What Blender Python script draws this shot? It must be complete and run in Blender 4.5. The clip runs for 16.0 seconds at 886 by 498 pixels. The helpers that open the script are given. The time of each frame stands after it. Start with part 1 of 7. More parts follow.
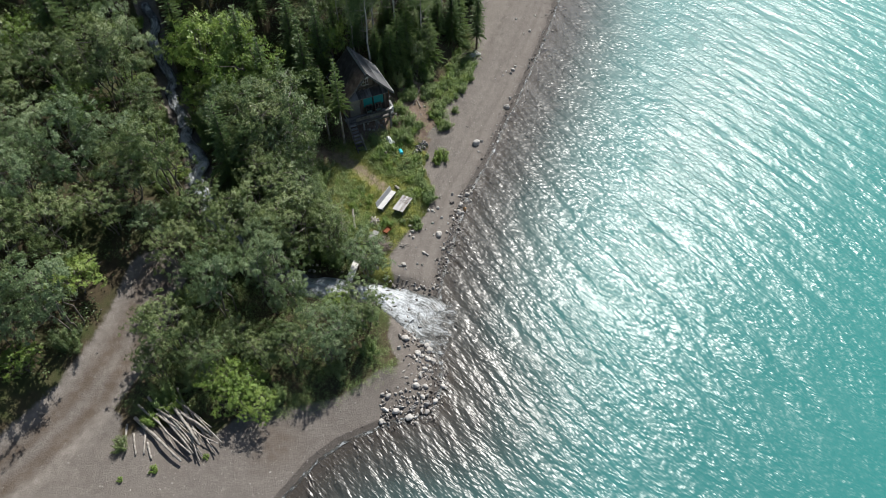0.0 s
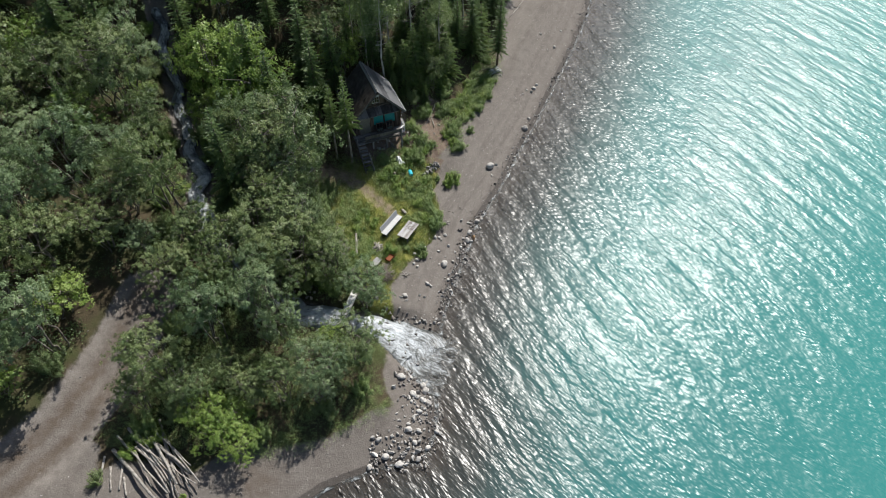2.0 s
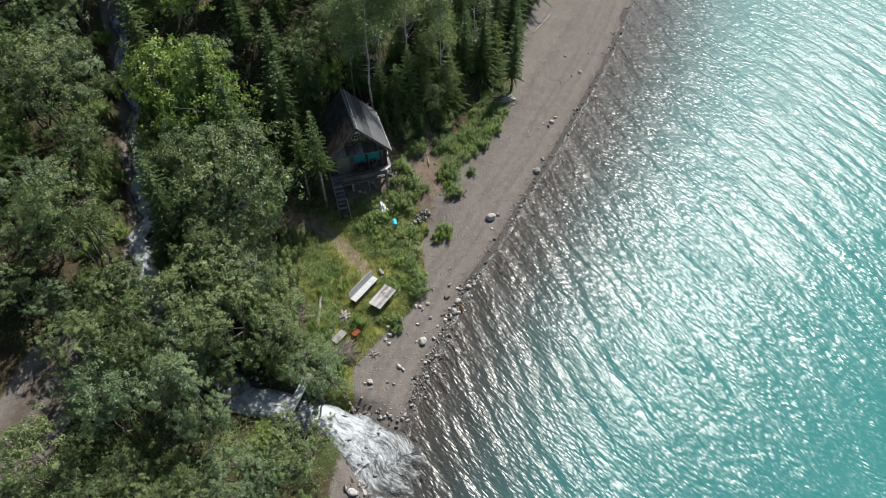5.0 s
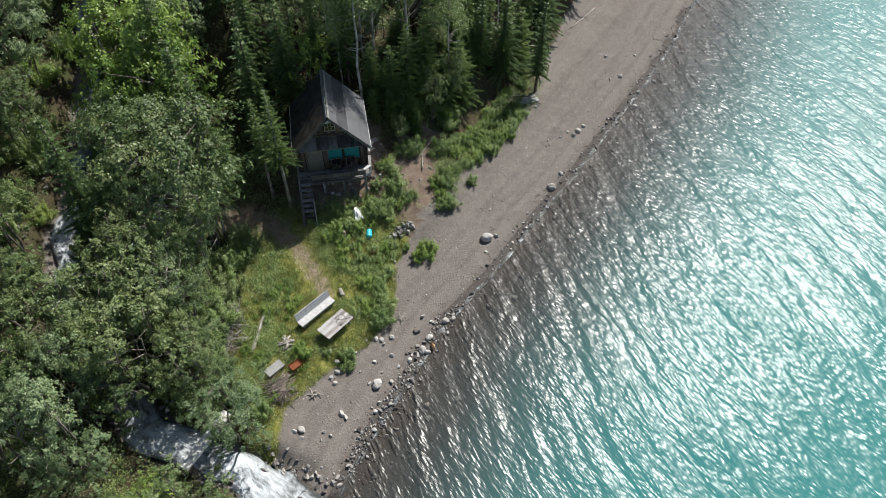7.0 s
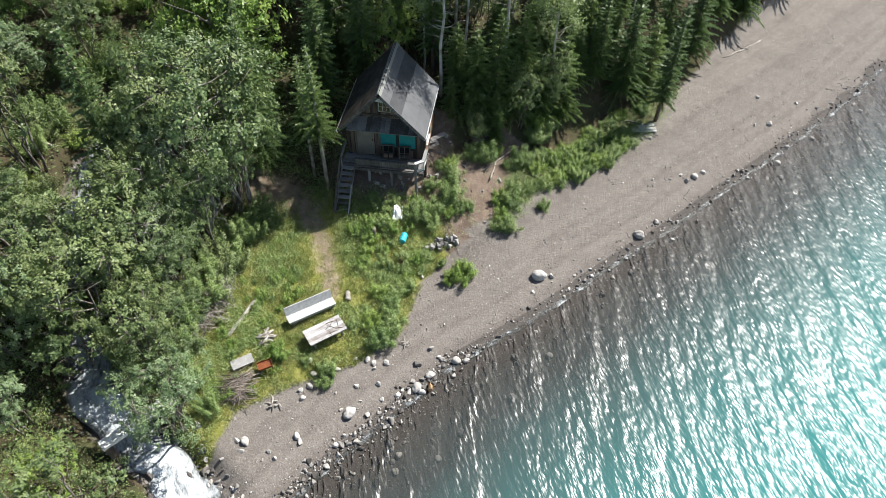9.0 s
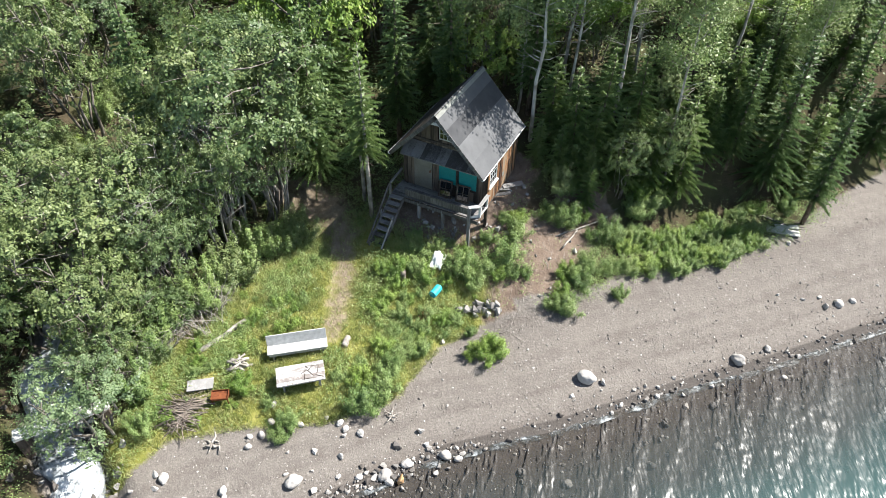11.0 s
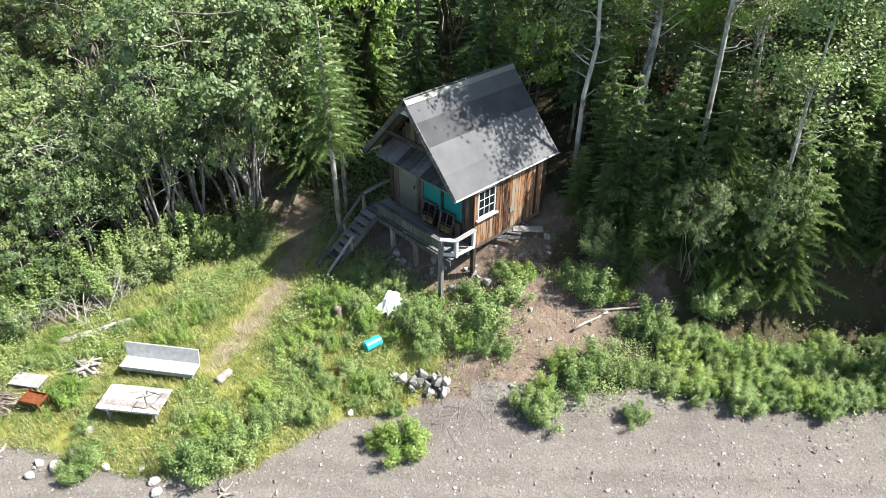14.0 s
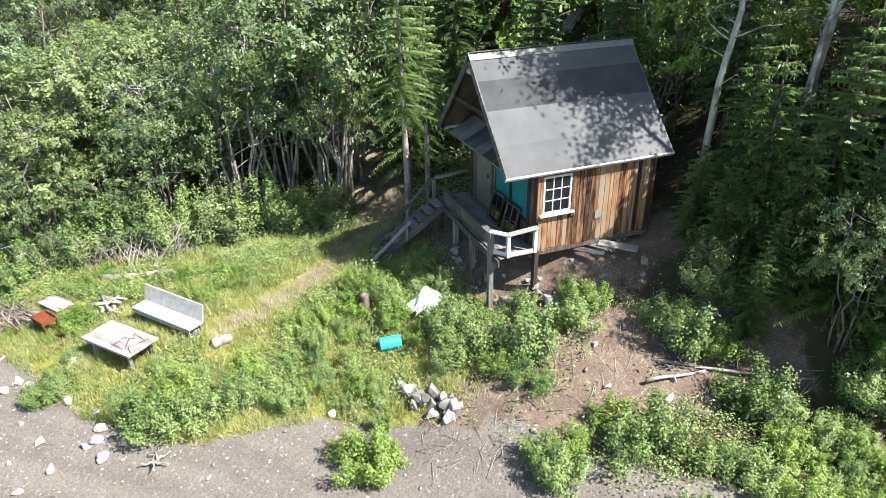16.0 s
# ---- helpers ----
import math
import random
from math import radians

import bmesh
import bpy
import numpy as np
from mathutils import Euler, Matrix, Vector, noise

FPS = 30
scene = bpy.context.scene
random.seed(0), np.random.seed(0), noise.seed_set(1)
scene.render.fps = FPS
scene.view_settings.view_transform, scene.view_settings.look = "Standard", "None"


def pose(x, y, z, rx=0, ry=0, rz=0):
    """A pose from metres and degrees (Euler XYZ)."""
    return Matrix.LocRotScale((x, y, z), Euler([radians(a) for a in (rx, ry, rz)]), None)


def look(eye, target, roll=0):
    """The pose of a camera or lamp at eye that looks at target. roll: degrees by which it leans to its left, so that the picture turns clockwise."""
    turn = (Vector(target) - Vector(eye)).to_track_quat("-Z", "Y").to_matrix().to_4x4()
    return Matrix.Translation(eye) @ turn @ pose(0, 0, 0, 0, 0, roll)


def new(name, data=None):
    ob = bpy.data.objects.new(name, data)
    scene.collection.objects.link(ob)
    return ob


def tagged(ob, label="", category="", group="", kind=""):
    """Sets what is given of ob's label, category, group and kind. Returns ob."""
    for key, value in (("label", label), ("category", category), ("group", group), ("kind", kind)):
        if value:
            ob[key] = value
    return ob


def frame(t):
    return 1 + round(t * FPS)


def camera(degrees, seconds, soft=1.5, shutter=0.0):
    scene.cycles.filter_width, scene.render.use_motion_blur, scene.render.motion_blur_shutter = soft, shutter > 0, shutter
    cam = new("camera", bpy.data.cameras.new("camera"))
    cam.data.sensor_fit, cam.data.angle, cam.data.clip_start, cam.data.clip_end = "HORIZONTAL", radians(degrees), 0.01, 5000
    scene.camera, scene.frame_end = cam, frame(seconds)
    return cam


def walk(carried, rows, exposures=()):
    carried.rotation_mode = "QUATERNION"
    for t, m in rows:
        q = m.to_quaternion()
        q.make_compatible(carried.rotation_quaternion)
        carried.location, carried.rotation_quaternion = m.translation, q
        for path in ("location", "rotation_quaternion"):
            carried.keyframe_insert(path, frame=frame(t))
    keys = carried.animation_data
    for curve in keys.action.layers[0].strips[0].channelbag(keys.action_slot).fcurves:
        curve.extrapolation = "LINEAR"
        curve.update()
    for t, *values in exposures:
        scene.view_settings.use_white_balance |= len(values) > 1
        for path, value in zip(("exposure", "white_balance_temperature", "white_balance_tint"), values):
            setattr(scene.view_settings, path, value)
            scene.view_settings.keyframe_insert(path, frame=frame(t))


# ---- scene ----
cam = camera(67.4, 16.0, 0.85)
METRES, EYE, TILT, LEAN, TURN = 58.0, 38.8, -48.0, 0.4, 0.0
ROWS = [
    (0.0, 0.0, 0.0, 0.0, -0.0, 0.0, -0.0),
    (0.5, 0.0063, 0.0075, 0.0096, 0.32, -0.12, -0.6),
    (1.0, 0.0123, 0.0167, 0.0204, 0.89, -0.24, -1.37),
    (1.5, 0.0186, 0.0286, 0.0314, 1.55, -0.29, -2.06),
    (2.0, 0.0219, 0.0429, 0.0453, 2.01, -0.38, -2.69),
    (2.5, 0.0285, 0.0596, 0.0593, 2.69, -0.39, -3.21),
    (3.0, 0.0305, 0.0807, 0.075, 3.14, -0.48, -3.88),
    (3.5, 0.0351, 0.1048, 0.0919, 3.71, -0.66, -4.6),
    (4.0, 0.0428, 0.1322, 0.1075, 4.21, -0.8, -5.13),
    (4.5, 0.053, 0.1637, 0.122, 4.58, -0.94, -5.47),
    (5.0, 0.0658, 0.1963, 0.1362, 4.88, -1.13, -5.73),
    (7.5, 0.1334, 0.3755, 0.1703, 11.83, -1.96, -14.07),
    (8.0, 0.1491, 0.4059, 0.1782, 15.17, -2.93, -17.5),
    (8.5, 0.1632, 0.4366, 0.1858, 18.76, -3.92, -20.96),
    (9.0, 0.1743, 0.4672, 0.194, 22.39, -4.52, -24.37),
    (9.5, 0.1851, 0.4992, 0.2021, 26.4, -5.0, -27.55),
    (10.0, 0.1928, 0.5315, 0.21, 30.56, -5.59, -30.64),
    (12.5, 0.2026, 0.6933, 0.2531, 52.72, -12.28, -42.15),
    (13.0, 0.2007, 0.7253, 0.2607, 56.55, -13.56, -43.39),
    (13.5, 0.1978, 0.7571, 0.2682, 59.65, -14.42, -44.22),
    (14.0, 0.1943, 0.7882, 0.2753, 63.72, -15.98, -45.15),
    (14.5, 0.1908, 0.8175, 0.2808, 69.64, -18.91, -46.21),
    (15.0, 0.186, 0.8462, 0.2856, 77.89, -23.6, -47.15),
    (15.5, 0.1798, 0.8737, 0.2887, 86.84, -28.14, -47.42),
    (16.0, 0.1722, 0.8997, 0.2908, 94.88, -31.52, -47.02),
]
walk(cam, [(t, pose(0, 0, EYE, TILT, LEAN, TURN) @ pose(METRES * x, METRES * y, METRES * z, 90 + pitch, roll, yaw)) for t, x, y, z, yaw, pitch, roll in ROWS],
     ((0.0, 0.41), (5.0, 0.37), (7.5, 0.5), (8.0, 0.62), (9.0, 1.0), (10.0, 1.25), (12.5, 1.48), (16.0, 1.62)))

# ---- light ----
SUN_EL, SUN_AZ = 50.0, 23.0
world = bpy.data.worlds.new("sky")
scene.world = world
world.use_nodes = True
sky = world.node_tree.nodes.new("ShaderNodeTexSky")
sky.sky_type, sky.sun_disc = "NISHITA", False
sky.sun_elevation, sky.sun_rotation = radians(SUN_EL), radians(SUN_AZ)
back = world.node_tree.nodes["Background"]
world.node_tree.links.new(sky.outputs[0], back.inputs[0])
back.inputs[1].default_value = 0.069
sun_data = bpy.data.lights.new("sun", "SUN")
sun_data.energy, sun_data.angle, sun_data.color = 5.0, radians(0.55), (1.0, 0.965, 0.91)
sun = new("sun", sun_data)
el, az = radians(SUN_EL), radians(SUN_AZ)
SUN_WAY = Vector((math.sin(az) * math.cos(el), math.cos(az) * math.cos(el), math.sin(el)))
sun.matrix_world = look(SUN_WAY * 200, (0, 0, 0))

# ---- materials ----
class Nodes:
    """A short way to write node materials."""
    def __init__(self, name):
        self.mat = bpy.data.materials.new(name)
        self.mat.use_nodes = True
        self.tree = self.mat.node_tree
        self.bsdf = self.tree.nodes["Principled BSDF"]
        self.out = self.tree.nodes["Material Output"]
        self.pos = self.node("ShaderNodeNewGeometry").outputs["Position"]

    def node(self, kind, **sets):
        n = self.tree.nodes.new(kind)
        for k, v in sets.items():
            if k == "op":
                n.operation = v
            elif k == "blend":
                n.blend_type = v
        return n

    def link(self, a, b):
        self.tree.links.new(a, b)

    def put(self, socket, v):
        if isinstance(v, bpy.types.NodeSocket):
            self.link(v, socket)
        elif v is not None:
            if isinstance(v, tuple) and len(v) == 3 and socket.type == "RGBA":
                v = (*v, 1)
            socket.default_value = v

    def noise(self, scale, detail=3, rough=0.55, at=None, stretch=None, turn=0.0):
        n = self.node("ShaderNodeTexNoise")
        self.put(n.inputs["Scale"], scale)
        self.put(n.inputs["Detail"], detail)
        self.put(n.inputs["Roughness"], rough)
        src = at if at is not None else self.pos
        if stretch:
            if turn:
                m = self.node("ShaderNodeMapping")
                m.inputs["Rotation"].default_value = (0, 0, -turn)
                self.link(src, m.inputs["Vector"])
                src = m.outputs[0]
            m = self.node("ShaderNodeMapping")
            m.inputs["Scale"].default_value = stretch
            self.link(src, m.inputs["Vector"])
            src = m.outputs[0]
        self.link(src, n.inputs["Vector"])
        return n.outputs["Fac"]

    def cells(self, scale, at=None, out="Distance"):
        n = self.node("ShaderNodeTexVoronoi")
        self.put(n.inputs["Scale"], scale)
        self.link(at if at is not None else self.pos, n.inputs["Vector"])
        return n.outputs[out]

    def ramp(self, fac, *stops):
        n = self.node("ShaderNodeValToRGB")
        el_ = n.color_ramp.elements
        while len(el_) < len(stops):
            el_.new(0.5)
        for e, (p, c) in zip(el_, stops):
            e.position = p
            e.color = (*c, 1) if isinstance(c, tuple) else (c, c, c, 1)
        self.link(fac, n.inputs[0])
        return n.outputs[0]

    def math(self, op, a, b=0.5):
        n = self.node("ShaderNodeMath", op=op)
        self.put(n.inputs[0], a)
        self.put(n.inputs[1], b)
        return n.outputs[0]

    def mix(self, fac, a, b, blend="MIX"):
        n = self.node("ShaderNodeMix")
        n.data_type, n.blend_type = "RGBA", blend
        self.put(n.inputs[0], fac)
        self.put(n.inputs[6], a)
        self.put(n.inputs[7], b)
        return n.outputs[2]

    def attr(self, name):
        n = self.node("ShaderNodeAttribute")
        n.attribute_name = name
        return n.outputs["Fac"]

    def rand(self, island=False):
        if island:
            return self.node("ShaderNodeNewGeometry").outputs["Random Per Island"]
        return self.node("ShaderNodeObjectInfo").outputs["Random"]

    def local(self):
        return self.node("ShaderNodeTexCoord").outputs["Object"]

    def bump(self, height, strength=0.5, distance=0.02, normal=None):
        n = self.node("ShaderNodeBump")
        n.inputs["Strength"].default_value = strength
        n.inputs["Distance"].default_value = distance
        self.link(height, n.inputs["Height"])
        if normal is not None:
            self.link(normal, n.inputs["Normal"])
        return n.outputs[0]

    def done(self, color=None, rough=0.8, normal=None, metal=0.0, spec=0.3):
        b = self.bsdf
        self.put(b.inputs["Base Color"], color)
        self.put(b.inputs["Roughness"], rough)
        self.put(b.inputs["Metallic"], metal)
        self.put(b.inputs["Specular IOR Level"], spec)
        if normal is not None:
            self.link(normal, b.inputs["Normal"])
        return self.mat


def leaf_material(name, dark, mid, light, pale=0.28):
    n = Nodes(name)
    isl = n.rand(True)
    tone = n.math("ADD", n.math("MULTIPLY", isl, 0.32), n.math("MULTIPLY", n.rand(), 0.55))
    patch = n.math("ADD", n.math("MULTIPLY", n.noise(1.1, 2), 0.45), n.math("MULTIPLY", n.noise(3.4, 2), 0.55))
    tone = n.math("ADD", n.math("MULTIPLY", tone, 0.7), n.math("MULTIPLY", n.math("SUBTRACT", patch, 0.34), 2.0))
    col = n.ramp(tone, (0.15, dark), (0.5, mid), (0.85, light))
    n.done(col, 0.46, None, 0, 0.42)
    tr = n.node("ShaderNodeBsdfTranslucent")
    n.link(n.mix(0.55, col, (0.20, 0.30, 0.085)), tr.inputs[0])
    mx = n.node("ShaderNodeMixShader")
    mx.inputs[0].default_value = pale
    n.link(n.bsdf.outputs[0], mx.inputs[1])
    n.link(tr.outputs[0], mx.inputs[2])
    n.link(mx.outputs[0], n.out.inputs[0])
    return n.mat


LEAF_ALDER = leaf_material("alder_leaf", (0.056, 0.096, 0.038), (0.116, 0.170, 0.062), (0.215, 0.262, 0.106))
LEAF_WILLOW = leaf_material("willow_leaf", (0.085, 0.135, 0.066), (0.152, 0.220, 0.104), (0.250, 0.318, 0.160))
LEAF_BRIGHT = leaf_material("bright_leaf", (0.087, 0.158, 0.029), (0.150, 0.246, 0.044), (0.260, 0.347, 0.079))
LEAF_SHRUB = leaf_material("shrub_leaf", (0.056, 0.106, 0.034), (0.148, 0.226, 0.066), (0.255, 0.330, 0.116))
LEAF_BIRCH = leaf_material("birch_leaf", (0.106, 0.162, 0.057), (0.187, 0.255, 0.093), (0.315, 0.368, 0.155))
NEEDLE = leaf_material("spruce_needle", (0.050, 0.092, 0.037), (0.092, 0.152, 0.057), (0.165, 0.236, 0.082), 0.4)
NEEDLE_YOUNG = leaf_material("young_spruce_needle", (0.066, 0.112, 0.038), (0.125, 0.194, 0.060), (0.205, 0.270, 0.098), 0.38)
GRASS = leaf_material("grass_blade", (0.120, 0.165, 0.044), (0.245, 0.295, 0.084), (0.430, 0.425, 0.190), 0.3)


def bark_material(name, base, dark, scale=8.0):
    n = Nodes(name)
    streak = n.noise(scale, 4, 0.6, n.local(), (1, 1, 0.25))
    spots = n.noise(scale * 0.4, 3)
    col = n.mix(n.ramp(spots, (0.45, 0.0), (0.62, 1.0)), n.ramp(streak, (0.3, dark), (0.65, base)), dark)
    return n.done(col, 0.85, n.bump(streak, 0.5, 0.02))


BARK_GREY = bark_material("alder_bark", (0.26, 0.24, 0.21), (0.10, 0.085, 0.07))
BARK_PALE = bark_material("pale_alder_bark", (0.36, 0.34, 0.31), (0.14, 0.125, 0.11))
BARK_WHITE = bark_material("birch_bark", (0.58, 0.55, 0.50), (0.20, 0.175, 0.15), 5)
BARK_SPRUCE = bark_material("spruce_bark", (0.20, 0.155, 0.12), (0.07, 0.05, 0.04), 10)
DEADWOOD = bark_material("bleached_driftwood", (0.406, 0.382, 0.343), (0.187, 0.168, 0.148), 9)
BRUSH = bark_material("dry_brush", (0.29, 0.245, 0.205), (0.12, 0.10, 0.085), 9)


def rock_material(name, a, b, c):
    n = Nodes(name)
    big, fine = n.noise(2.5, 4), n.noise(28, 4, 0.7)
    col = n.ramp(n.math("ADD", n.math("MULTIPLY", n.rand(), 0.6), n.math("MULTIPLY", big, 0.45)), (0.2, a), (0.55, b), (0.9, c))
    col = n.mix(n.ramp(fine, (0.35, 0.55), (0.7, 0.0)), col, a)
    return n.done(col, 0.85, n.bump(n.math("ADD", big, n.math("MULTIPLY", fine, 0.3)), 0.6, 0.03))


ROCK = rock_material("grey_stone", (0.14, 0.132, 0.124), (0.275, 0.262, 0.248), (0.44, 0.425, 0.40))
ROCK_PALE = rock_material("pale_beach_stone", (0.31, 0.292, 0.27), (0.46, 0.44, 0.41), (0.64, 0.62, 0.58))
ROCK_DARK = rock_material("wet_shore_stone", (0.07, 0.062, 0.056), (0.15, 0.135, 0.122), (0.30, 0.28, 0.26))
ROCK_RUST = rock_material("ochre_stone", (0.22, 0.13, 0.06), (0.36, 0.22, 0.11), (0.45, 0.30, 0.17))


def pebble_material():
    n = Nodes("beach_pebble")
    col = n.ramp(n.rand(True), (0.0, (0.155, 0.140, 0.126)), (0.5, (0.235, 0.215, 0.196)), (0.76, (0.33, 0.305, 0.28)), (1.0, (0.58, 0.56, 0.53)))
    return n.done(n.mix(n.ramp(n.noise(40), (0.4, 0.35), (0.7, 0.0)), col, (0.09, 0.08, 0.07)), 0.85)


PEBBLE = pebble_material()


def ground_material():
    n = Nodes("ground")
    big, mid, fine, grit = n.noise(0.35, 4), n.noise(2.2, 4, 0.6), n.noise(22, 4, 0.75), n.noise(90, 3, 0.75)
    stones = n.cells(9.0)
    gravel = n.ramp(n.math("ADD", n.math("MULTIPLY", fine, 0.6), n.math("MULTIPLY", grit, 0.4)),
                    (0.36, (0.078, 0.069, 0.061)), (0.52, (0.161, 0.144, 0.129)), (0.66, (0.272, 0.248, 0.224)))
    gravel = n.mix(n.ramp(mid, (0.35, 0.4), (0.65, 0.0)), gravel, (0.105, 0.093, 0.082))
    gravel = n.mix(n.ramp(n.cells(17.0, None, "Color"), (0.86, 0.0), (0.97, 0.7)), gravel, (0.36, 0.34, 0.31))
    litter = n.ramp(n.math("ADD", n.math("MULTIPLY", mid, 0.5), n.math("MULTIPLY", fine, 0.5)),
                    (0.3, (0.032, 0.028, 0.018)), (0.55, (0.070, 0.056, 0.034)), (0.75, (0.115, 0.088, 0.055)))
    litter = n.mix(n.ramp(big, (0.45, 0.0), (0.62, 0.7)), litter, (0.045, 0.062, 0.020))
    turf = n.ramp(n.math("ADD", n.math("MULTIPLY", mid, 0.6), n.math("MULTIPLY", fine, 0.4)),
                  (0.32, (0.095, 0.110, 0.028)), (0.52, (0.205, 0.205, 0.052)), (0.72, (0.350, 0.305, 0.125)))
    dirt = n.ramp(n.math("ADD", n.math("MULTIPLY", mid, 0.5), n.math("MULTIPLY", fine, 0.5)),
                  (0.3, (0.110, 0.084, 0.060)), (0.52, (0.215, 0.172, 0.124)), (0.74, (0.350, 0.295, 0.222)))
    wob = n.math("MULTIPLY", n.math("SUBTRACT", n.math("ADD", n.math("MULTIPLY", mid, 0.6), n.math("MULTIPLY", fine, 0.4)), 0.5), 1.1)

    def mask(name):
        return n.ramp(n.math("ADD", n.attr(name), wob), (0.38, 0.0), (0.62, 1.0))

    col = n.mix(mask("turf"), litter, turf)
    col = n.mix(mask("dirt"), col, dirt)
    duff = n.ramp(n.math("ADD", n.math("MULTIPLY", mid, 0.4), n.math("MULTIPLY", fine, 0.6)),
                  (0.3, (0.072, 0.052, 0.040)), (0.52, (0.155, 0.116, 0.090)), (0.70, (0.310, 0.255, 0.205)))
    col = n.mix(mask("duff"), col, duff)
    band = n.node("ShaderNodeCombineXYZ")
    n.link(n.math("ADD", n.math("MULTIPLY", n.attr("inland"), 1.5), n.math("MULTIPLY", mid, 0.7)), band.inputs[0])
    n.link(n.math("MULTIPLY", big, 3.0), band.inputs[1])
    strand = n.noise(1.0, 3, 0.6, band.outputs[0])
    gravel = n.mix(n.ramp(strand, (0.42, 0.0), (0.68, 0.35)), gravel, n.ramp(fine, (0.3, (0.15, 0.135, 0.118)), (0.7, (0.31, 0.285, 0.255))))
    gravel = n.mix(n.ramp(strand, (0.30, 0.3), (0.44, 0.0)), gravel, (0.10, 0.084, 0.072))
    gravel = n.mix(n.math("MULTIPLY", n.attr("rut"), n.ramp(mid, (0.3, 0.1), (0.6, 0.55))), gravel, n.ramp(fine, (0.35, (0.175, 0.155, 0.138)), (0.7, (0.33, 0.305, 0.28))))
    gravel = n.mix(n.math("MULTIPLY", n.attr("mud"), n.ramp(mid, (0.35, 0.9), (0.65, 0.45))), gravel, n.ramp(fine, (0.35, (0.062, 0.046, 0.034)), (0.7, (0.135, 0.105, 0.08))))
    col = n.mix(mask("gravel"), col, gravel)
    wet = n.ramp(n.math("ADD", n.attr("wet"), n.math("MULTIPLY", wob, 0.25)), (0.45, 0.0), (0.55, 1.0))
    col = n.mix(wet, col, n.mix(0.56, col, (0.02, 0.017, 0.016)))
    rough = n.mix(wet, (0.92, 0.92, 0.92), (0.8, 0.8, 0.8))
    h = n.math("ADD", n.math("MULTIPLY", fine, 0.5), n.math("ADD", n.math("MULTIPLY", grit, 0.3), n.math("MULTIPLY", stones, 0.4)))
    return n.done(col, rough, n.bump(h, 0.9, 0.035), 0, 0.12)


GROUND = ground_material()


def lake_material():
    n = Nodes("lake_water")
    t = radians(-57)
    swell = n.noise(0.7, 1, 0.4, None, (0.38, 1.4, 1), t)
    chop = n.noise(2.1, 1, 0.5, None, (0.62, 1.4, 1), t + 0.15)
    ripple = n.noise(4.3, 1, 0.5, None, (0.5, 1.3, 1), t + 0.28)
    gust = n.ramp(n.noise(0.4, 2, 0.5, None, (0.22, 1.5, 1), t - 0.05), (0.36, 0.62), (0.62, 1.1))
    h = n.math("ADD", n.math("MULTIPLY", swell, 0.19), n.math("MULTIPLY", n.math("ADD", n.math("MULTIPLY", chop, 0.085), n.math("MULTIPLY", ripple, 0.058)), gust))
    calm = n.ramp(n.math("DIVIDE", n.attr("offshore"), 10.0), (0.0, 0.75), (0.5, 1.0))
    nor = n.bump(n.math("MULTIPLY", h, calm), 1.0, 1.0)
    far = n.math("ADD", n.attr("offshore"), n.math("MULTIPLY", n.math("SUBTRACT", n.noise(0.7, 3), 0.5), 1.4))
    deep = n.ramp(n.math("DIVIDE", far, 30.0), (0.022, 0.0), (0.068, 0.32), (0.14, 0.68), (0.28, 1.0))
    tint = n.ramp(n.math("DIVIDE", far, 60.0), (0.05, (0.052, 0.066, 0.064)), (0.20, (0.034, 0.155, 0.150)), (0.6, (0.031, 0.205, 0.188)))
    dif = n.node("ShaderNodeBsdfDiffuse")
    n.link(tint, dif.inputs[0])
    clear = n.node("ShaderNodeBsdfTransparent")
    clear.inputs[0].default_value = (0.80, 0.80, 0.79, 1)
    body = n.node("ShaderNodeMixShader")
    n.link(deep, body.inputs[0])
    n.link(clear.outputs[0], body.inputs[1])
    n.link(dif.outputs[0], body.inputs[2])
    gl = n.node("ShaderNodeBsdfGlossy")
    gl.inputs["Roughness"].default_value = 0.29
    n.link(nor, gl.inputs["Normal"])
    fr = n.node("ShaderNodeFresnel")
    fr.inputs[0].default_value = 1.33
    n.link(nor, fr.inputs["Normal"])
    mx = n.node("ShaderNodeMixShader")
    n.link(fr.outputs[0], mx.inputs[0])
    n.link(body.outputs[0], mx.inputs[1])
    n.link(gl.outputs[0], mx.inputs[2])
    n.link(mx.outputs[0], n.out.inputs[0])
    return n.mat


LAKE = lake_material()


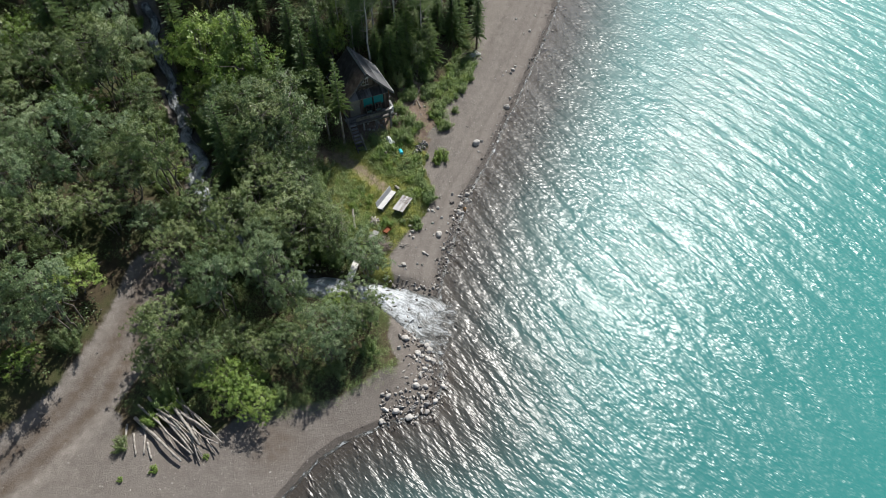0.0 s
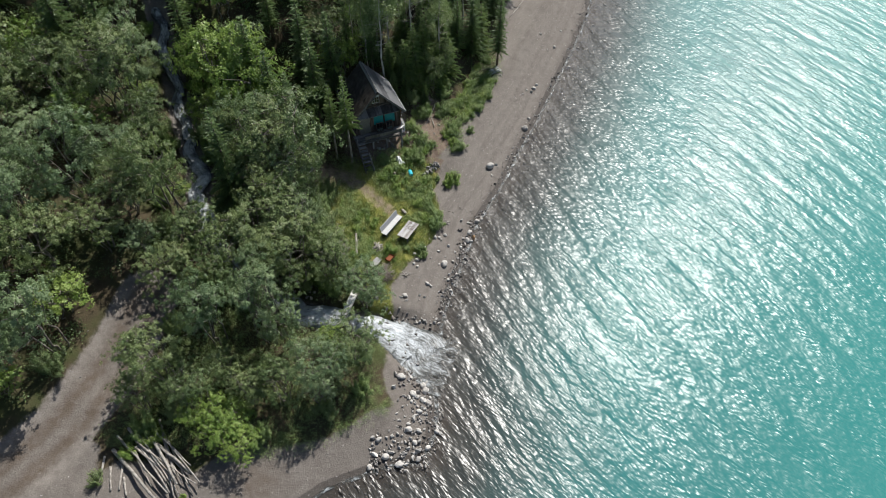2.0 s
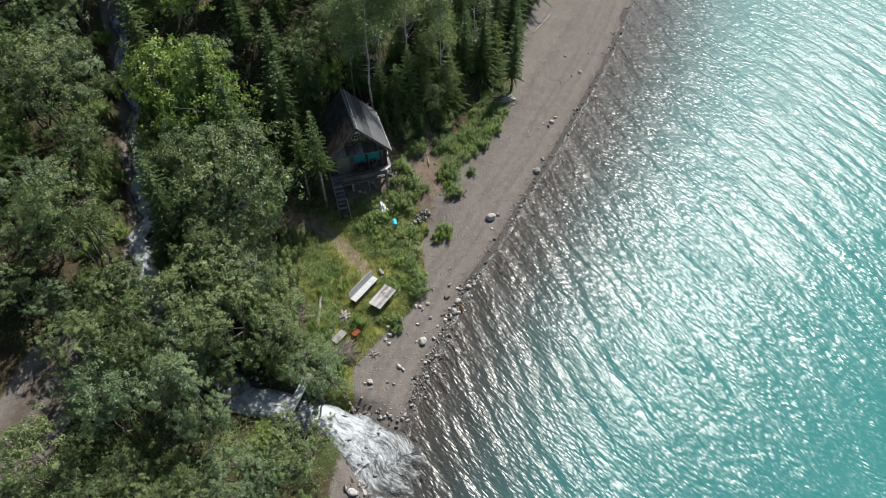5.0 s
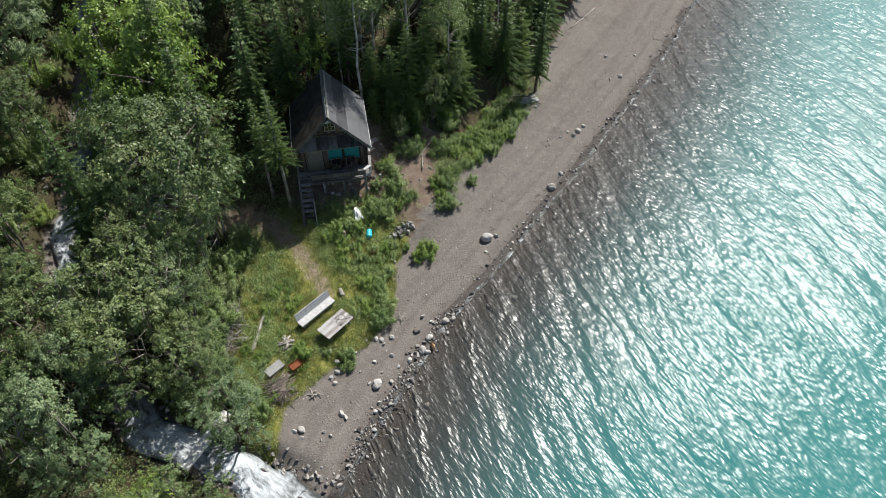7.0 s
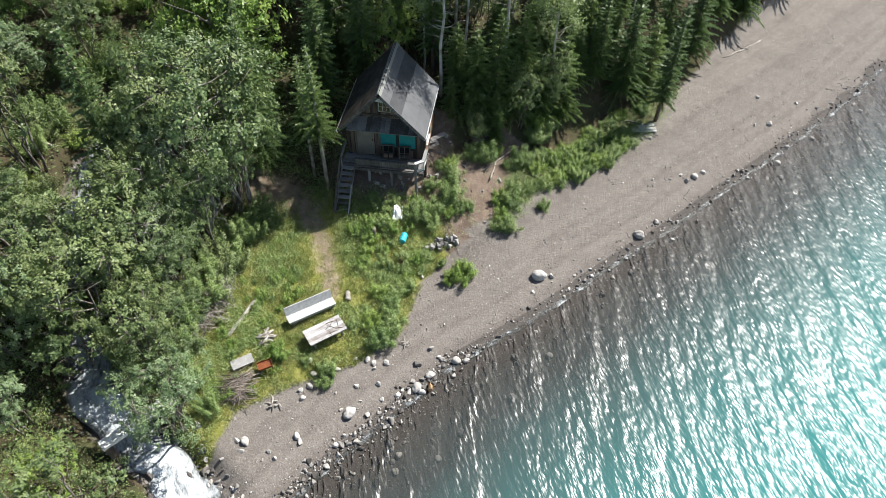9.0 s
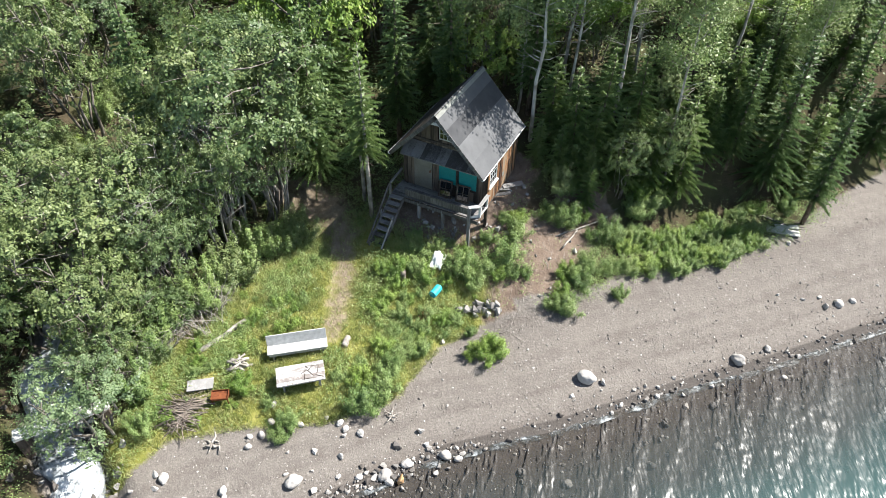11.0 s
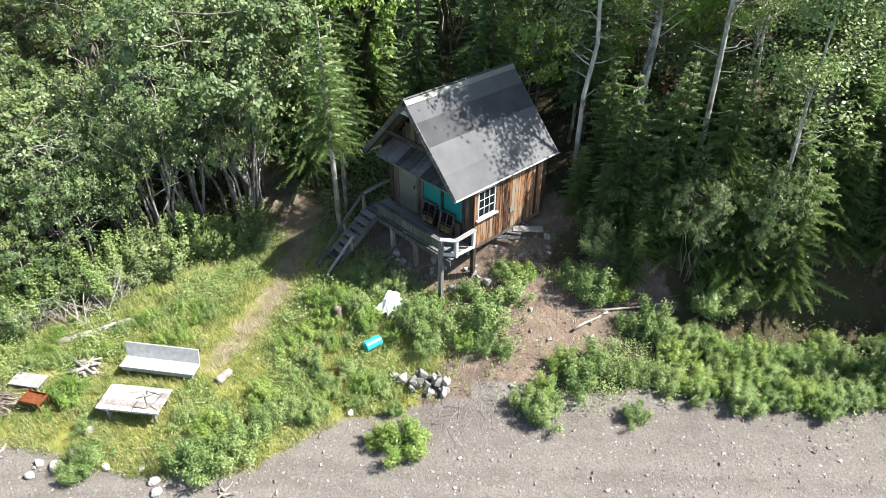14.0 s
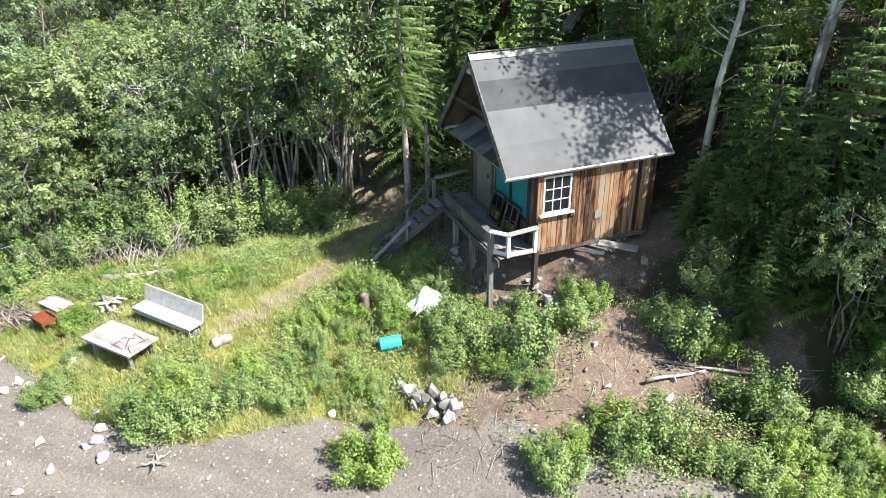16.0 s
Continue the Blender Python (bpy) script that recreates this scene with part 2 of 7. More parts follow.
def rapids_material():
    n = Nodes("rushing_water")
    foam = n.attr("foam")
    at = n.node("ShaderNodeCombineXYZ")
    n.link(n.math("MULTIPLY", n.attr("along"), 0.55), at.inputs[0])
    n.link(n.attr("across"), at.inputs[1])
    f1 = n.noise(2.2, 6, 0.65, at.outputs[0])
    f2 = n.noise(8.5, 3, 0.6, at.outputs[0])
    w = n.ramp(n.math("ADD", foam, n.math("MULTIPLY", n.math("SUBTRACT", n.math("ADD", n.math("MULTIPLY", f1, 0.65), n.math("MULTIPLY", f2, 0.35)), 0.5), 3.4)),
               (0.15, 0.0), (0.95, 1.0))
    col = n.mix(w, (0.060, 0.066, 0.064), (0.58, 0.62, 0.65))
    rough = n.mix(w, (0.3, 0.3, 0.3), (0.7, 0.7, 0.7))
    n.done(col, rough, n.bump(n.math("ADD", f1, n.math("MULTIPLY", f2, 0.4)), 0.7, 0.12), 0, 0.3)
    clear = n.node("ShaderNodeBsdfTransparent")
    mx = n.node("ShaderNodeMixShader")
    n.link(n.ramp(n.math("ADD", foam, n.math("MULTIPLY", n.math("SUBTRACT", f1, 0.5), 0.9)), (0.02, 0.0), (0.2, 1.0)), mx.inputs[0])
    n.link(clear.outputs[0], mx.inputs[1])
    n.link(n.bsdf.outputs[0], mx.inputs[2])
    n.link(mx.outputs[0], n.out.inputs[0])
    return n.mat


RAPIDS = rapids_material()


def board_material(name, *stops, grain=1.0, rough=0.8):
    """Weathered wood; each board takes its own tone, streaked along its length."""
    n = Nodes(name)
    at = n.local()
    off = n.node("ShaderNodeVectorMath", op="ADD")
    n.link(at, off.inputs[0])
    n.link(n.math("MULTIPLY", n.rand(), 37.0), off.inputs[1])
    streak = n.noise(9 * grain, 5, 0.65, off.outputs[0], (2.2, 2.2, 0.16))
    stain = n.noise(1.6, 3, 0.5, off.outputs[0], (1, 1, 0.6))
    v = n.math("ADD", n.math("MULTIPLY", n.rand(), 0.85), n.math("ADD", n.math("MULTIPLY", n.math("SUBTRACT", streak, 0.46), 1.5), n.math("MULTIPLY", n.math("SUBTRACT", stain, 0.5), 1.0)))
    col = n.ramp(v, *stops)
    return n.done(col, rough, n.bump(streak, 0.5, 0.008))


WOOD_WALL = board_material("weathered_wall_board", (0.12, (0.022, 0.015, 0.012)), (0.34, (0.080, 0.042, 0.024)), (0.52, (0.205, 0.092, 0.040)), (0.68, (0.262, 0.150, 0.076)), (0.9, (0.238, 0.194, 0.146)))
WOOD_GREY = board_material("grey_weathered_wood", (0.1, (0.060, 0.056, 0.052)), (0.4, (0.125, 0.120, 0.116)), (0.85, (0.235, 0.230, 0.224)))
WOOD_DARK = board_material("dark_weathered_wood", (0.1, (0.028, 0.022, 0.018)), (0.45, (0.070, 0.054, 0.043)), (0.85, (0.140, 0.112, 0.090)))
WOOD_TABLE = board_material("stained_silver_wood", (0.05, (0.200, 0.175, 0.160)), (0.35, (0.390, 0.385, 0.378)), (0.85, (0.560, 0.556, 0.550)))
WOOD_PALE = board_material("silvered_wood", (0.1, (0.230, 0.225, 0.218)), (0.45, (0.370, 0.365, 0.358)), (0.85, (0.530, 0.525, 0.515)))


def plain_material(name, a, b, scale=3.0, rough=0.6, metal=0.0, spec=0.3, relief=0.004):
    n = Nodes(name)
    v = n.math("ADD", n.math("MULTIPLY", n.noise(scale, 4, 0.6), 0.7), n.math("MULTIPLY", n.noise(scale * 9, 3), 0.3))
    return n.done(n.ramp(v, (0.35, a), (0.65, b)), rough, n.bump(v, 0.4, relief), metal, spec)


def roofing_material():
    n = Nodes("mineral_roll_roofing")
    grit = n.noise(90, 3, 0.7)
    cloud = n.noise(1.3, 4, 0.6)
    v = n.math("ADD", n.math("MULTIPLY", n.rand(), 0.55), n.math("ADD", n.math("MULTIPLY", cloud, 0.35), n.math("MULTIPLY", grit, 0.15)))
    col = n.ramp(v, (0.25, (0.040, 0.041, 0.044)), (0.5, (0.080, 0.082, 0.086)), (0.85, (0.152, 0.154, 0.158)))
    return n.done(col, 0.9, n.bump(grit, 0.5, 0.006), 0, 0.25)


# roofing of the left slope: darker and browner than the right slope's
def brown_roofing_material():
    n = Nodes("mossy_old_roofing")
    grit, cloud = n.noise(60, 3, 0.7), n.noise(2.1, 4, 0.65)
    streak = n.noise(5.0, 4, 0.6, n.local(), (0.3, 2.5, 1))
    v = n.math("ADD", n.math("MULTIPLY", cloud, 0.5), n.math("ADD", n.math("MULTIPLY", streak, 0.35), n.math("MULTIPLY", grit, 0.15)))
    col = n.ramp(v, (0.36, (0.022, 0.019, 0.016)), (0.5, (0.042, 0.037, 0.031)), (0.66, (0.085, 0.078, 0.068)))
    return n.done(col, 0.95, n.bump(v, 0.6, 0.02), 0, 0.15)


ROOFING = roofing_material()
ROOFING_BROWN = brown_roofing_material()
WHITE_PAINT = plain_material("flaking_white_paint", (0.336, 0.336, 0.328), (0.521, 0.521, 0.512), 6, 0.6)
TEAL = plain_material("teal_panel", (0.008, 0.150, 0.155), (0.012, 0.215, 0.215), 2, 0.5)
DOOR_TAN = plain_material("grey_tan_door", (0.14, 0.132, 0.112), (0.21, 0.20, 0.172), 1.6, 0.7)
BLEACHED = plain_material("sun_bleached_wood", (0.50, 0.485, 0.455), (0.70, 0.685, 0.655), 4, 0.75)
PLATE = plain_material("pale_plate", (0.145, 0.152, 0.138), (0.215, 0.220, 0.202), 5, 0.6)
RUST = plain_material("rusted_steel", (0.10, 0.032, 0.014), (0.26, 0.085, 0.032), 7, 0.75, 0.3)
BLUE_PLASTIC = plain_material("blue_plastic", (0.02, 0.36, 0.48), (0.03, 0.46, 0.58), 4, 0.35, 0, 0.5)
TARP = plain_material("white_plastic_sheet", (0.62, 0.63, 0.63), (0.80, 0.80, 0.80), 3, 0.4, 0, 0.5, 0.02)
CUT_WOOD = plain_material("sawn_wood_end", (0.46, 0.38, 0.27), (0.62, 0.53, 0.40), 9, 0.75)
RED_LEAF = leaf_material("rusty_dead_leaf", (0.12, 0.035, 0.015), (0.20, 0.06, 0.025), (0.28, 0.10, 0.04), 0.2)
FLOWER = plain_material("white_flower_head", (0.70, 0.72, 0.66), (0.82, 0.83, 0.78), 20, 0.7)


def glass_material():
    n = Nodes("window_glass")
    n.done((0.012, 0.014, 0.016), 0.06, None, 0, 0.6)
    return n.mat


GLASS = glass_material()

# ---- mesh tools ----
def mesh_of(name, verts, faces, mat, smooth=False):
    me = bpy.data.meshes.new(name)
    me.from_pydata([tuple(v) for v in verts], [], [tuple(f) for f in faces])
    me.materials.append(mat)
    if smooth:
        me.polygons.foreach_set("use_smooth", [True] * len(me.polygons))
    me.update()
    return me


def put(name, me, parent=None, m=None, label=""):
    ob = new(name, me)
    ob.parent = parent
    if m is not None:
        ob.matrix_basis = m
    return tagged(ob, label)


def base(name, m, label, category, group="", kind=""):
    ob = new(name)
    ob.empty_display_size = 0.2
    ob.matrix_basis = m
    return tagged(ob, label, category, group, kind)


BOXES = {}


def box_mesh(sx, sy, sz, mat, bevel=0.006):
    """A box with chamfered edges, centred; alike boxes share their mesh."""
    key = (round(sx, 3), round(sy, 3), round(sz, 3), mat.name, bevel)
    if key in BOXES:
        return BOXES[key]
    h = np.array([sx, sy, sz]) / 2
    b = min(bevel, 0.45 * min(sx, sy, sz))
    verts, index = [], {}
    for s in ((x, y, z) for x in (-1, 1) for y in (-1, 1) for z in (-1, 1)):
        for a in range(3):
            p = [s[i] * (h[i] - (0 if i == a else b)) for i in range(3)]
            index[s, a] = len(verts)
            verts.append(p)
    faces = []
    for a in range(3):
        i, j = [k for k in range(3) if k != a]
        for sgn in (-1, 1):
            loop = []
            for u, v in ((-1, -1), (1, -1), (1, 1), (-1, 1)):
                s = [0, 0, 0]
                s[a], s[i], s[j] = sgn, u, v
                loop.append(index[tuple(s), a])
            faces.append(loop)
    for a in range(3):
        i, j = [k for k in range(3) if k != a]
        for u in (-1, 1):
            for v in (-1, 1):
                s0, s1 = [0, 0, 0], [0, 0, 0]
                s0[i] = s1[i] = u
                s0[j] = s1[j] = v
                s0[a], s1[a] = -1, 1
                faces.append([index[tuple(s0), i], index[tuple(s1), i], index[tuple(s1), j], index[tuple(s0), j]])
    for s in ((x, y, z) for x in (-1, 1) for y in (-1, 1) for z in (-1, 1)):
        faces.append([index[s, 0], index[s, 1], index[s, 2]])
    bm = bmesh.new()
    vs = [bm.verts.new(p) for p in verts]
    for f_ in faces:
        bm.faces.new([vs[k] for k in f_])
    bmesh.ops.recalc_face_normals(bm, faces=bm.faces)
    me = bpy.data.meshes.new("board")
    bm.to_mesh(me)
    bm.free()
    me.materials.append(mat)
    BOXES[key] = me
    return me


def board(name, size, m, mat, parent, bevel=0.006, label=""):
    return put(name, box_mesh(*size, mat, bevel), parent, m, label)


def beam(name, a, b, w, d, mat, parent, label="", up=(0, 0, 1)):
    """A squared timber from a to b; w across, d the depth along up. Its length runs along local z."""
    a, b = Vector(a), Vector(b)
    z = (b - a).normalized()
    x = Vector(up).cross(z)
    x = x.normalized() if x.length > 1e-4 else Vector((1, 0, 0))
    y = z.cross(x)
    m = Matrix((x, y, z)).transposed().to_4x4()
    m.translation = (a + b) / 2
    return board(name, (w, d, (b - a).length), m, mat, parent, 0.008, label)


def tube(path, radii, sides=6):
    """Verts and faces of a round limb along a path."""
    verts, faces = [], []
    path = [np.array(p, float) for p in path]
    for i, p in enumerate(path):
        d = path[min(i + 1, len(path) - 1)] - path[max(i - 1, 0)]
        d = d / (np.linalg.norm(d) + 1e-9)
        x = np.cross(d, (0.31, 0.95, 0.12))
        x /= np.linalg.norm(x) + 1e-9
        y = np.cross(d, x)
        for k in range(sides):
            a = 2 * math.pi * k / sides
            verts.append(p + radii[i] * (math.cos(a) * x + math.sin(a) * y))
    for i in range(len(path) - 1):
        for k in range(sides):
            k2 = (k + 1) % sides
            faces.append((i * sides + k, i * sides + k2, (i + 1) * sides + k2, (i + 1) * sides + k))
    n = len(verts)
    faces.append(tuple(range(sides))[::-1])
    faces.append(tuple(range(n - sides, n)))
    return verts, faces


class Bag:
    """Gathers verts and faces for one joined mesh."""
    def __init__(self):
        self.v, self.f, self.n = [], [], 0

    def add(self, verts, faces):
        self.v.extend(verts)
        self.f.extend(tuple(i + self.n for i in f_) for f_ in faces)
        self.n += len(verts)

    def mesh(self, name, mat, smooth=False):
        return mesh_of(name, self.v, self.f, mat, smooth)


def leaf_mesh(name, centres, size, mat, rng, up=0.55, shape=0.55, out=None):
    """One pointed, slightly folded leaf at each centre; out: the way that the leaves face, roughly."""
    c = np.asarray(centres, float)
    n = len(c)
    nor = rng.normal(size=(n, 3)) * (0.75 if out is None else 0.42)
    if out is not None:
        nor += np.asarray(out) * 0.85
    nor[:, 2] = (np.abs(nor[:, 2]) if out is None else nor[:, 2]) + up
    nor /= np.linalg.norm(nor, axis=1)[:, None]
    t = np.cross(nor, rng.normal(size=(n, 3)))
    t /= np.linalg.norm(t, axis=1)[:, None] + 1e-9
    s = np.cross(nor, t)
    L = (size * rng.uniform(0.65, 1.35, n))[:, None]
    W = L * shape
    v = np.empty((n, 4, 3))
    v[:, 0] = c - t * L * 0.5
    v[:, 1] = c + s * W * 0.5 - nor * L * 0.08
    v[:, 2] = c + t * L * 0.5 - nor * L * 0.1
    v[:, 3] = c - s * W * 0.5 - nor * L * 0.08
    me = bpy.data.meshes.new(name)
    me.vertices.add(4 * n)
    me.vertices.foreach_set("co", v.ravel())
    me.loops.add(4 * n)
    me.loops.foreach_set("vertex_index", np.arange(4 * n))
    me.polygons.add(n)
    me.polygons.foreach_set("loop_start", np.arange(0, 4 * n, 4))
    me.materials.append(mat)
    me.update(calc_edges=True)
    return me


# ---- the lie of the land ----
SHORE = np.array([(420, 900), (150, 420), (60, 210), (26, 120), (17.6, 92), (14.7, 80.5), (13.2, 74), (11.3, 67.4), (9.1, 60.9), (7.0, 54.6), (5.3, 50.2), (3.6, 45.2),
                  (1.8, 41.2), (0.6, 36.4), (-0.2, 33.2), (-0.5, 31.0), (-0.9, 28.4), (-1.2, 26.2), (-0.5, 24.4), (-0.6, 22.4), (-1.1, 20.8),
                  (-3.7, 20.1), (-6.7, 18.7), (-8.2, 17.4), (-9.7, 15.3), (-12.2, 11), (-17, 4), (-26, -8), (-60, -60), (-300, -420), (-600, -1000)], float)
STREAM = np.array([(-34, 78), (-29.5, 64), (-26.6, 55.5), (-24.6, 50.5), (-22.6, 46.2), (-20.4, 42.0), (-19.8, 39.2), (-17.9, 36.2), (-14.0, 32.9), (-10.9, 31.1), (-9.0, 30.6), (-7.0, 30.4), (-5.2, 30.4), (-3.5, 29.5), (-1.7, 28.3), (0.4, 27.0)], float)
ROAD = np.array([(-48, -8), (-36, 7), (-29.0, 12.6), (-24.9, 17.3), (-22.7, 21.2), (-21.4, 25.0), (-20.8, 28.6), (-20.6, 30.2)], float)
TRAIL = np.array([(-5.0, 40.6), (-6.6, 42.2), (-8.6, 43.6), (-11.0, 44.2), (-14.0, 43.2), (-17.5, 41.8)], float)
CLEARING = np.array([(-5.2, 32.6), (-3.8, 35.2), (-1.6, 37.8), (-0.9, 41.0), (-1.7, 44.3), (-2.6, 46.8), (-4.6, 47.6), (-6.4, 45.2), (-8.8, 45.0), (-10.2, 43.4), (-9.6, 40.4), (-8.8, 38.2), (-8.2, 35.6), (-6.8, 33.6)], float)
YARD = np.array([(-45, -20), (-30, 12), (-24, 20), (-20.4, 20.2), (-19.8, 18.4), (-18.6, 19.4), (-14.2, 18.8), (-12.8, 20.4), (-9.5, 20.8), (-7, 21.6), (-4, 23.8), (-1, 24), (-1, 19), (-10, 14), (-20, -5), (-30, -25)], float)
BARE = np.array([(-1.9, 46.2), (-3.4, 48.2), (-4.2, 51.0), (-4.2, 54.2), (-2.4, 54.6), (-1.8, 52.0), (-0.6, 49.6), (-0.4, 46.6)], float)


def line_distance(p, line):
    best = np.full(len(p), 1e9)
    for a, b in zip(line[:-1], line[1:]):
        ab = b - a
        t = np.clip(((p - a) @ ab) / (ab @ ab), 0, 1)
        best = np.minimum(best, np.hypot(*(p - a - t[:, None] * ab).T))
    return best


def inside(p, poly):
    hit = np.zeros(len(p), bool)
    for (x0, y0), (x1, y1) in zip(poly, np.roll(poly, -1, 0)):
        cross = ((y0 > p[:, 1]) != (y1 > p[:, 1]))
        with np.errstate(divide="ignore", invalid="ignore"):
            x = (x1 - x0) * (p[:, 1] - y0) / (y1 - y0 + 1e-12) + x0
        hit ^= cross & (p[:, 0] < x)
    return hit


LAND = np.vstack([SHORE, [(-3000, -1000), (-3000, 900)]])


def shore_distance(p):
    """Metres inland; minus: out on the water."""
    d = line_distance(p, SHORE)
    return np.where(inside(p, LAND), d, -d)


def poly_distance(p, poly):
    d = line_distance(p, np.vstack([poly, poly[:1]]))
    return np.where(inside(p, poly), d, -d)


def wave2(p, k, seed):
    r = np.random.RandomState(seed)
    out = np.zeros(len(p))
    for i in range(6):
        a, ph, s = r.uniform(0, 6.28), r.uniform(0, 6.28), r.uniform(0.6, 1.8)
        out += np.sin(k * s * (p[:, 0] * math.cos(a) + p[:, 1] * math.sin(a)) + ph) / 6
    return out


def height(p):
    p = np.atleast_2d(np.asarray(p, float))
    d = shore_distance(p)
    di = np.maximum(d, 0)
    z = 0.2 * np.minimum(di, 5) + 0.025 * np.clip(di - 5, 0, 8) + 0.3 * np.clip(di - 13, 0, 17) + 0.16 * np.clip(di - 30, 0, 250)
    z += np.where(d < 0, np.maximum(-0.22 * -d, -4.0), 0)
    z += 2.3 * np.exp(-(((p[:, 0] + 8.0) / 4.4) ** 2 + ((p[:, 1] - 50.0) / 5.5) ** 2)) * np.clip(di / 7, 0, 1)
    z += np.clip(di / 10, 0, 1) * (0.22 * wave2(p, 0.9, 3) + 0.1 * wave2(p, 2.7, 4)) * 0.7 + np.clip(di / 2, 0, 1) * 0.012 * wave2(p, 4.1, 5)
    k = np.clip((di - 7.5) / 5, 0, 1)
    z += 4.4 * k * k * (3 - 2 * k) * np.clip((p[:, 1] - 51.5) / 5, 0, 1) * np.clip((110 - p[:, 1]) / 20, 0, 1)
    x, y = p[:, 0], p[:, 1]
    z -= 0.55 * np.exp(-(((x + 2.6) / 2.0) ** 2 + ((y - 45.3) / 2.6) ** 2))
    z -= 0.42 * np.exp(-(((x + 4.9) / 1.2) ** 2 + ((y - 47.7) / 1.2) ** 2))
    z += 0.25 * np.exp(-(((x + 5.7) / 1.1) ** 2 + ((y - 50.3) / 1.5) ** 2))
    z += 0.28 * np.exp(-(((x + 3.3) / 1.2) ** 2 + ((y - 38.5) / 1.7) ** 2))
    z += 0.28 * np.exp(-(((x + 7.1) / 1.5) ** 2 + ((y - 44.5) / 1.3) ** 2))
    s = line_distance(p, STREAM)
    bank = np.clip(di / 4, 0.15, 1)
    z -= 0.92 * bank * np.exp(-(s / (1.2 + 1.1 * np.clip((p[:, 0] + 5) / 3, 0, 1))) ** 8)
    r = line_distance(p, ROAD)
    z -= 0.18 * np.exp(-(r / 2.0) ** 4) - 0.06 * np.exp(-((r - 2.2) / 0.5) ** 2)
    return z


def ground_z(x, y):
    return float(height([(x, y)])[0])


def spread(lo, hi, step, reach, grow=1.22):
    out = list(np.arange(lo, hi + 1e-6, step))
    s, v = step, hi
    while v < reach:
        s *= grow
        v += s
        out.append(v)
    s, v, head = step, lo, []
    while v > -reach:
        s *= grow
        v -= s
        head.append(v)
    return np.array(head[::-1] + out)


def sheet(name, xs, ys, zf, mat, attrs, keep=None, smooth=True):
    X, Y = np.meshgrid(xs, ys)
    p = np.stack([X.ravel(), Y.ravel()], 1)
    v = np.column_stack([p, zf(p)])
    w = len(xs)
    i = np.arange(len(p)).reshape(len(ys), w)
    q = np.stack([i[:-1, :-1], i[:-1, 1:], i[1:, 1:], i[1:, :-1]], -1).reshape(-1, 4)
    if keep is not None:
        k = keep(p)
        q = q[k[q].any(1)]
        used = np.unique(q)
        remap = np.zeros(len(p), int)
        remap[used] = np.arange(len(used))
        q, v, p = remap[q], v[used], p[used]
    me = bpy.data.meshes.new(name)
    me.vertices.add(len(v))
    me.vertices.foreach_set("co", v.ravel())
    me.loops.add(q.size)
    me.loops.foreach_set("vertex_index", q.ravel())
    me.polygons.add(len(q))
    me.polygons.foreach_set("loop_start", np.arange(0, q.size, 4))
    me.polygons.foreach_set("use_smooth", np.full(len(q), smooth))
    me.materials.append(mat)
    me.update(calc_edges=True)
    for key, fn in attrs.items():
        a = me.attributes.new(key, "FLOAT", "POINT")
        a.data.foreach_set("value", np.asarray(fn(p), np.float32))
    return new(name, me)


def cabin_uv(p):
    """Places across and along the cabin, from its front gable."""
    x, y = p[:, 0] + 6.49, p[:, 1] - 47.09
    return x * 0.907 + y * 0.42, -x * 0.42 + y * 0.907


def soft(x, w):
    return np.clip(0.5 + x / (2 * w), 0, 1)


def beach_width(p):
    """How far the bare gravel reaches inland."""
    y = p[:, 1]
    return np.interp(y, [-200, 5, 15, 19, 21, 24, 31, 33.5, 36, 38, 41, 44, 47, 50, 53, 57, 61, 66, 72, 80, 110],
                     [6, 6.0, 5.5, 2.6, 2.2, 2.6, 3.4, 4.2, 3.6, 2.8, 2.7, 4.6, 5.4, 4.5, 4.9, 4.5, 5.0, 6.4, 7.6, 8.5, 9])


def gravel_mask(p):
    d = shore_distance(p)
    beach = soft(beach_width(p) + np.where(p[:, 1] > 47.5, 0.8, 0.0) - d, 0.45)
    road = soft(1.95 - line_distance(p, ROAD), 0.45)
    yard = soft(poly_distance(p, YARD), 0.5)
    cut = soft(np.where(p[:, 1] > 36, 0.95, 1.0) - line_distance(p, STREAM), 0.4)
    return np.maximum.reduce([beach, road, yard, cut])


def wet_mask(p):
    d = shore_distance(p)
    return soft(0.42 - d, 0.35)


ground = sheet("ground", spread(-30, 9, 0.3, 900), spread(12, 84, 0.3, 1000), height, GROUND, {
    "gravel": gravel_mask,
    "turf": lambda p: np.maximum(soft(poly_distance(p, CLEARING) + 0.3, 0.8), 0.75 * soft(1.2 - np.abs(shore_distance(p) - beach_width(p) - 0.6), 0.6) * (p[:, 1] > 30) * (p[:, 1] < 46)),
    "dirt": lambda p: 0.66 * soft(np.where(p[:, 0] < -8.2, 1.25, 0.75) - line_distance(p, TRAIL), 0.7),
    "duff": lambda p: np.maximum(soft(poly_distance(p, BARE) + 0.2, 0.5), soft(3.1 - np.maximum(np.abs(cabin_uv(p)[0]), np.abs(cabin_uv(p)[1] - 1.9)), 0.6)),
    "inland": lambda p: np.where(p[:, 1] > 30, np.clip(shore_distance(p), -5, 40), 12.0),
    "rut": lambda p: np.clip(np.exp(-((line_distance(p, ROAD) - 1.6) / 0.5) ** 2) + 0.4 * np.exp(-(line_distance(p, ROAD) / 0.25) ** 2), 0, 1),
    "mud": lambda p: np.clip(np.exp(-((line_distance(p, ROAD) - 0.7) / 0.5) ** 2) + 0.8 * np.exp(-(((p[:, 0] + 10.6) / 1.3) ** 2 + ((p[:, 1] - 18.4) / 1.5) ** 2)), 0, 1),
    "wet": wet_mask})
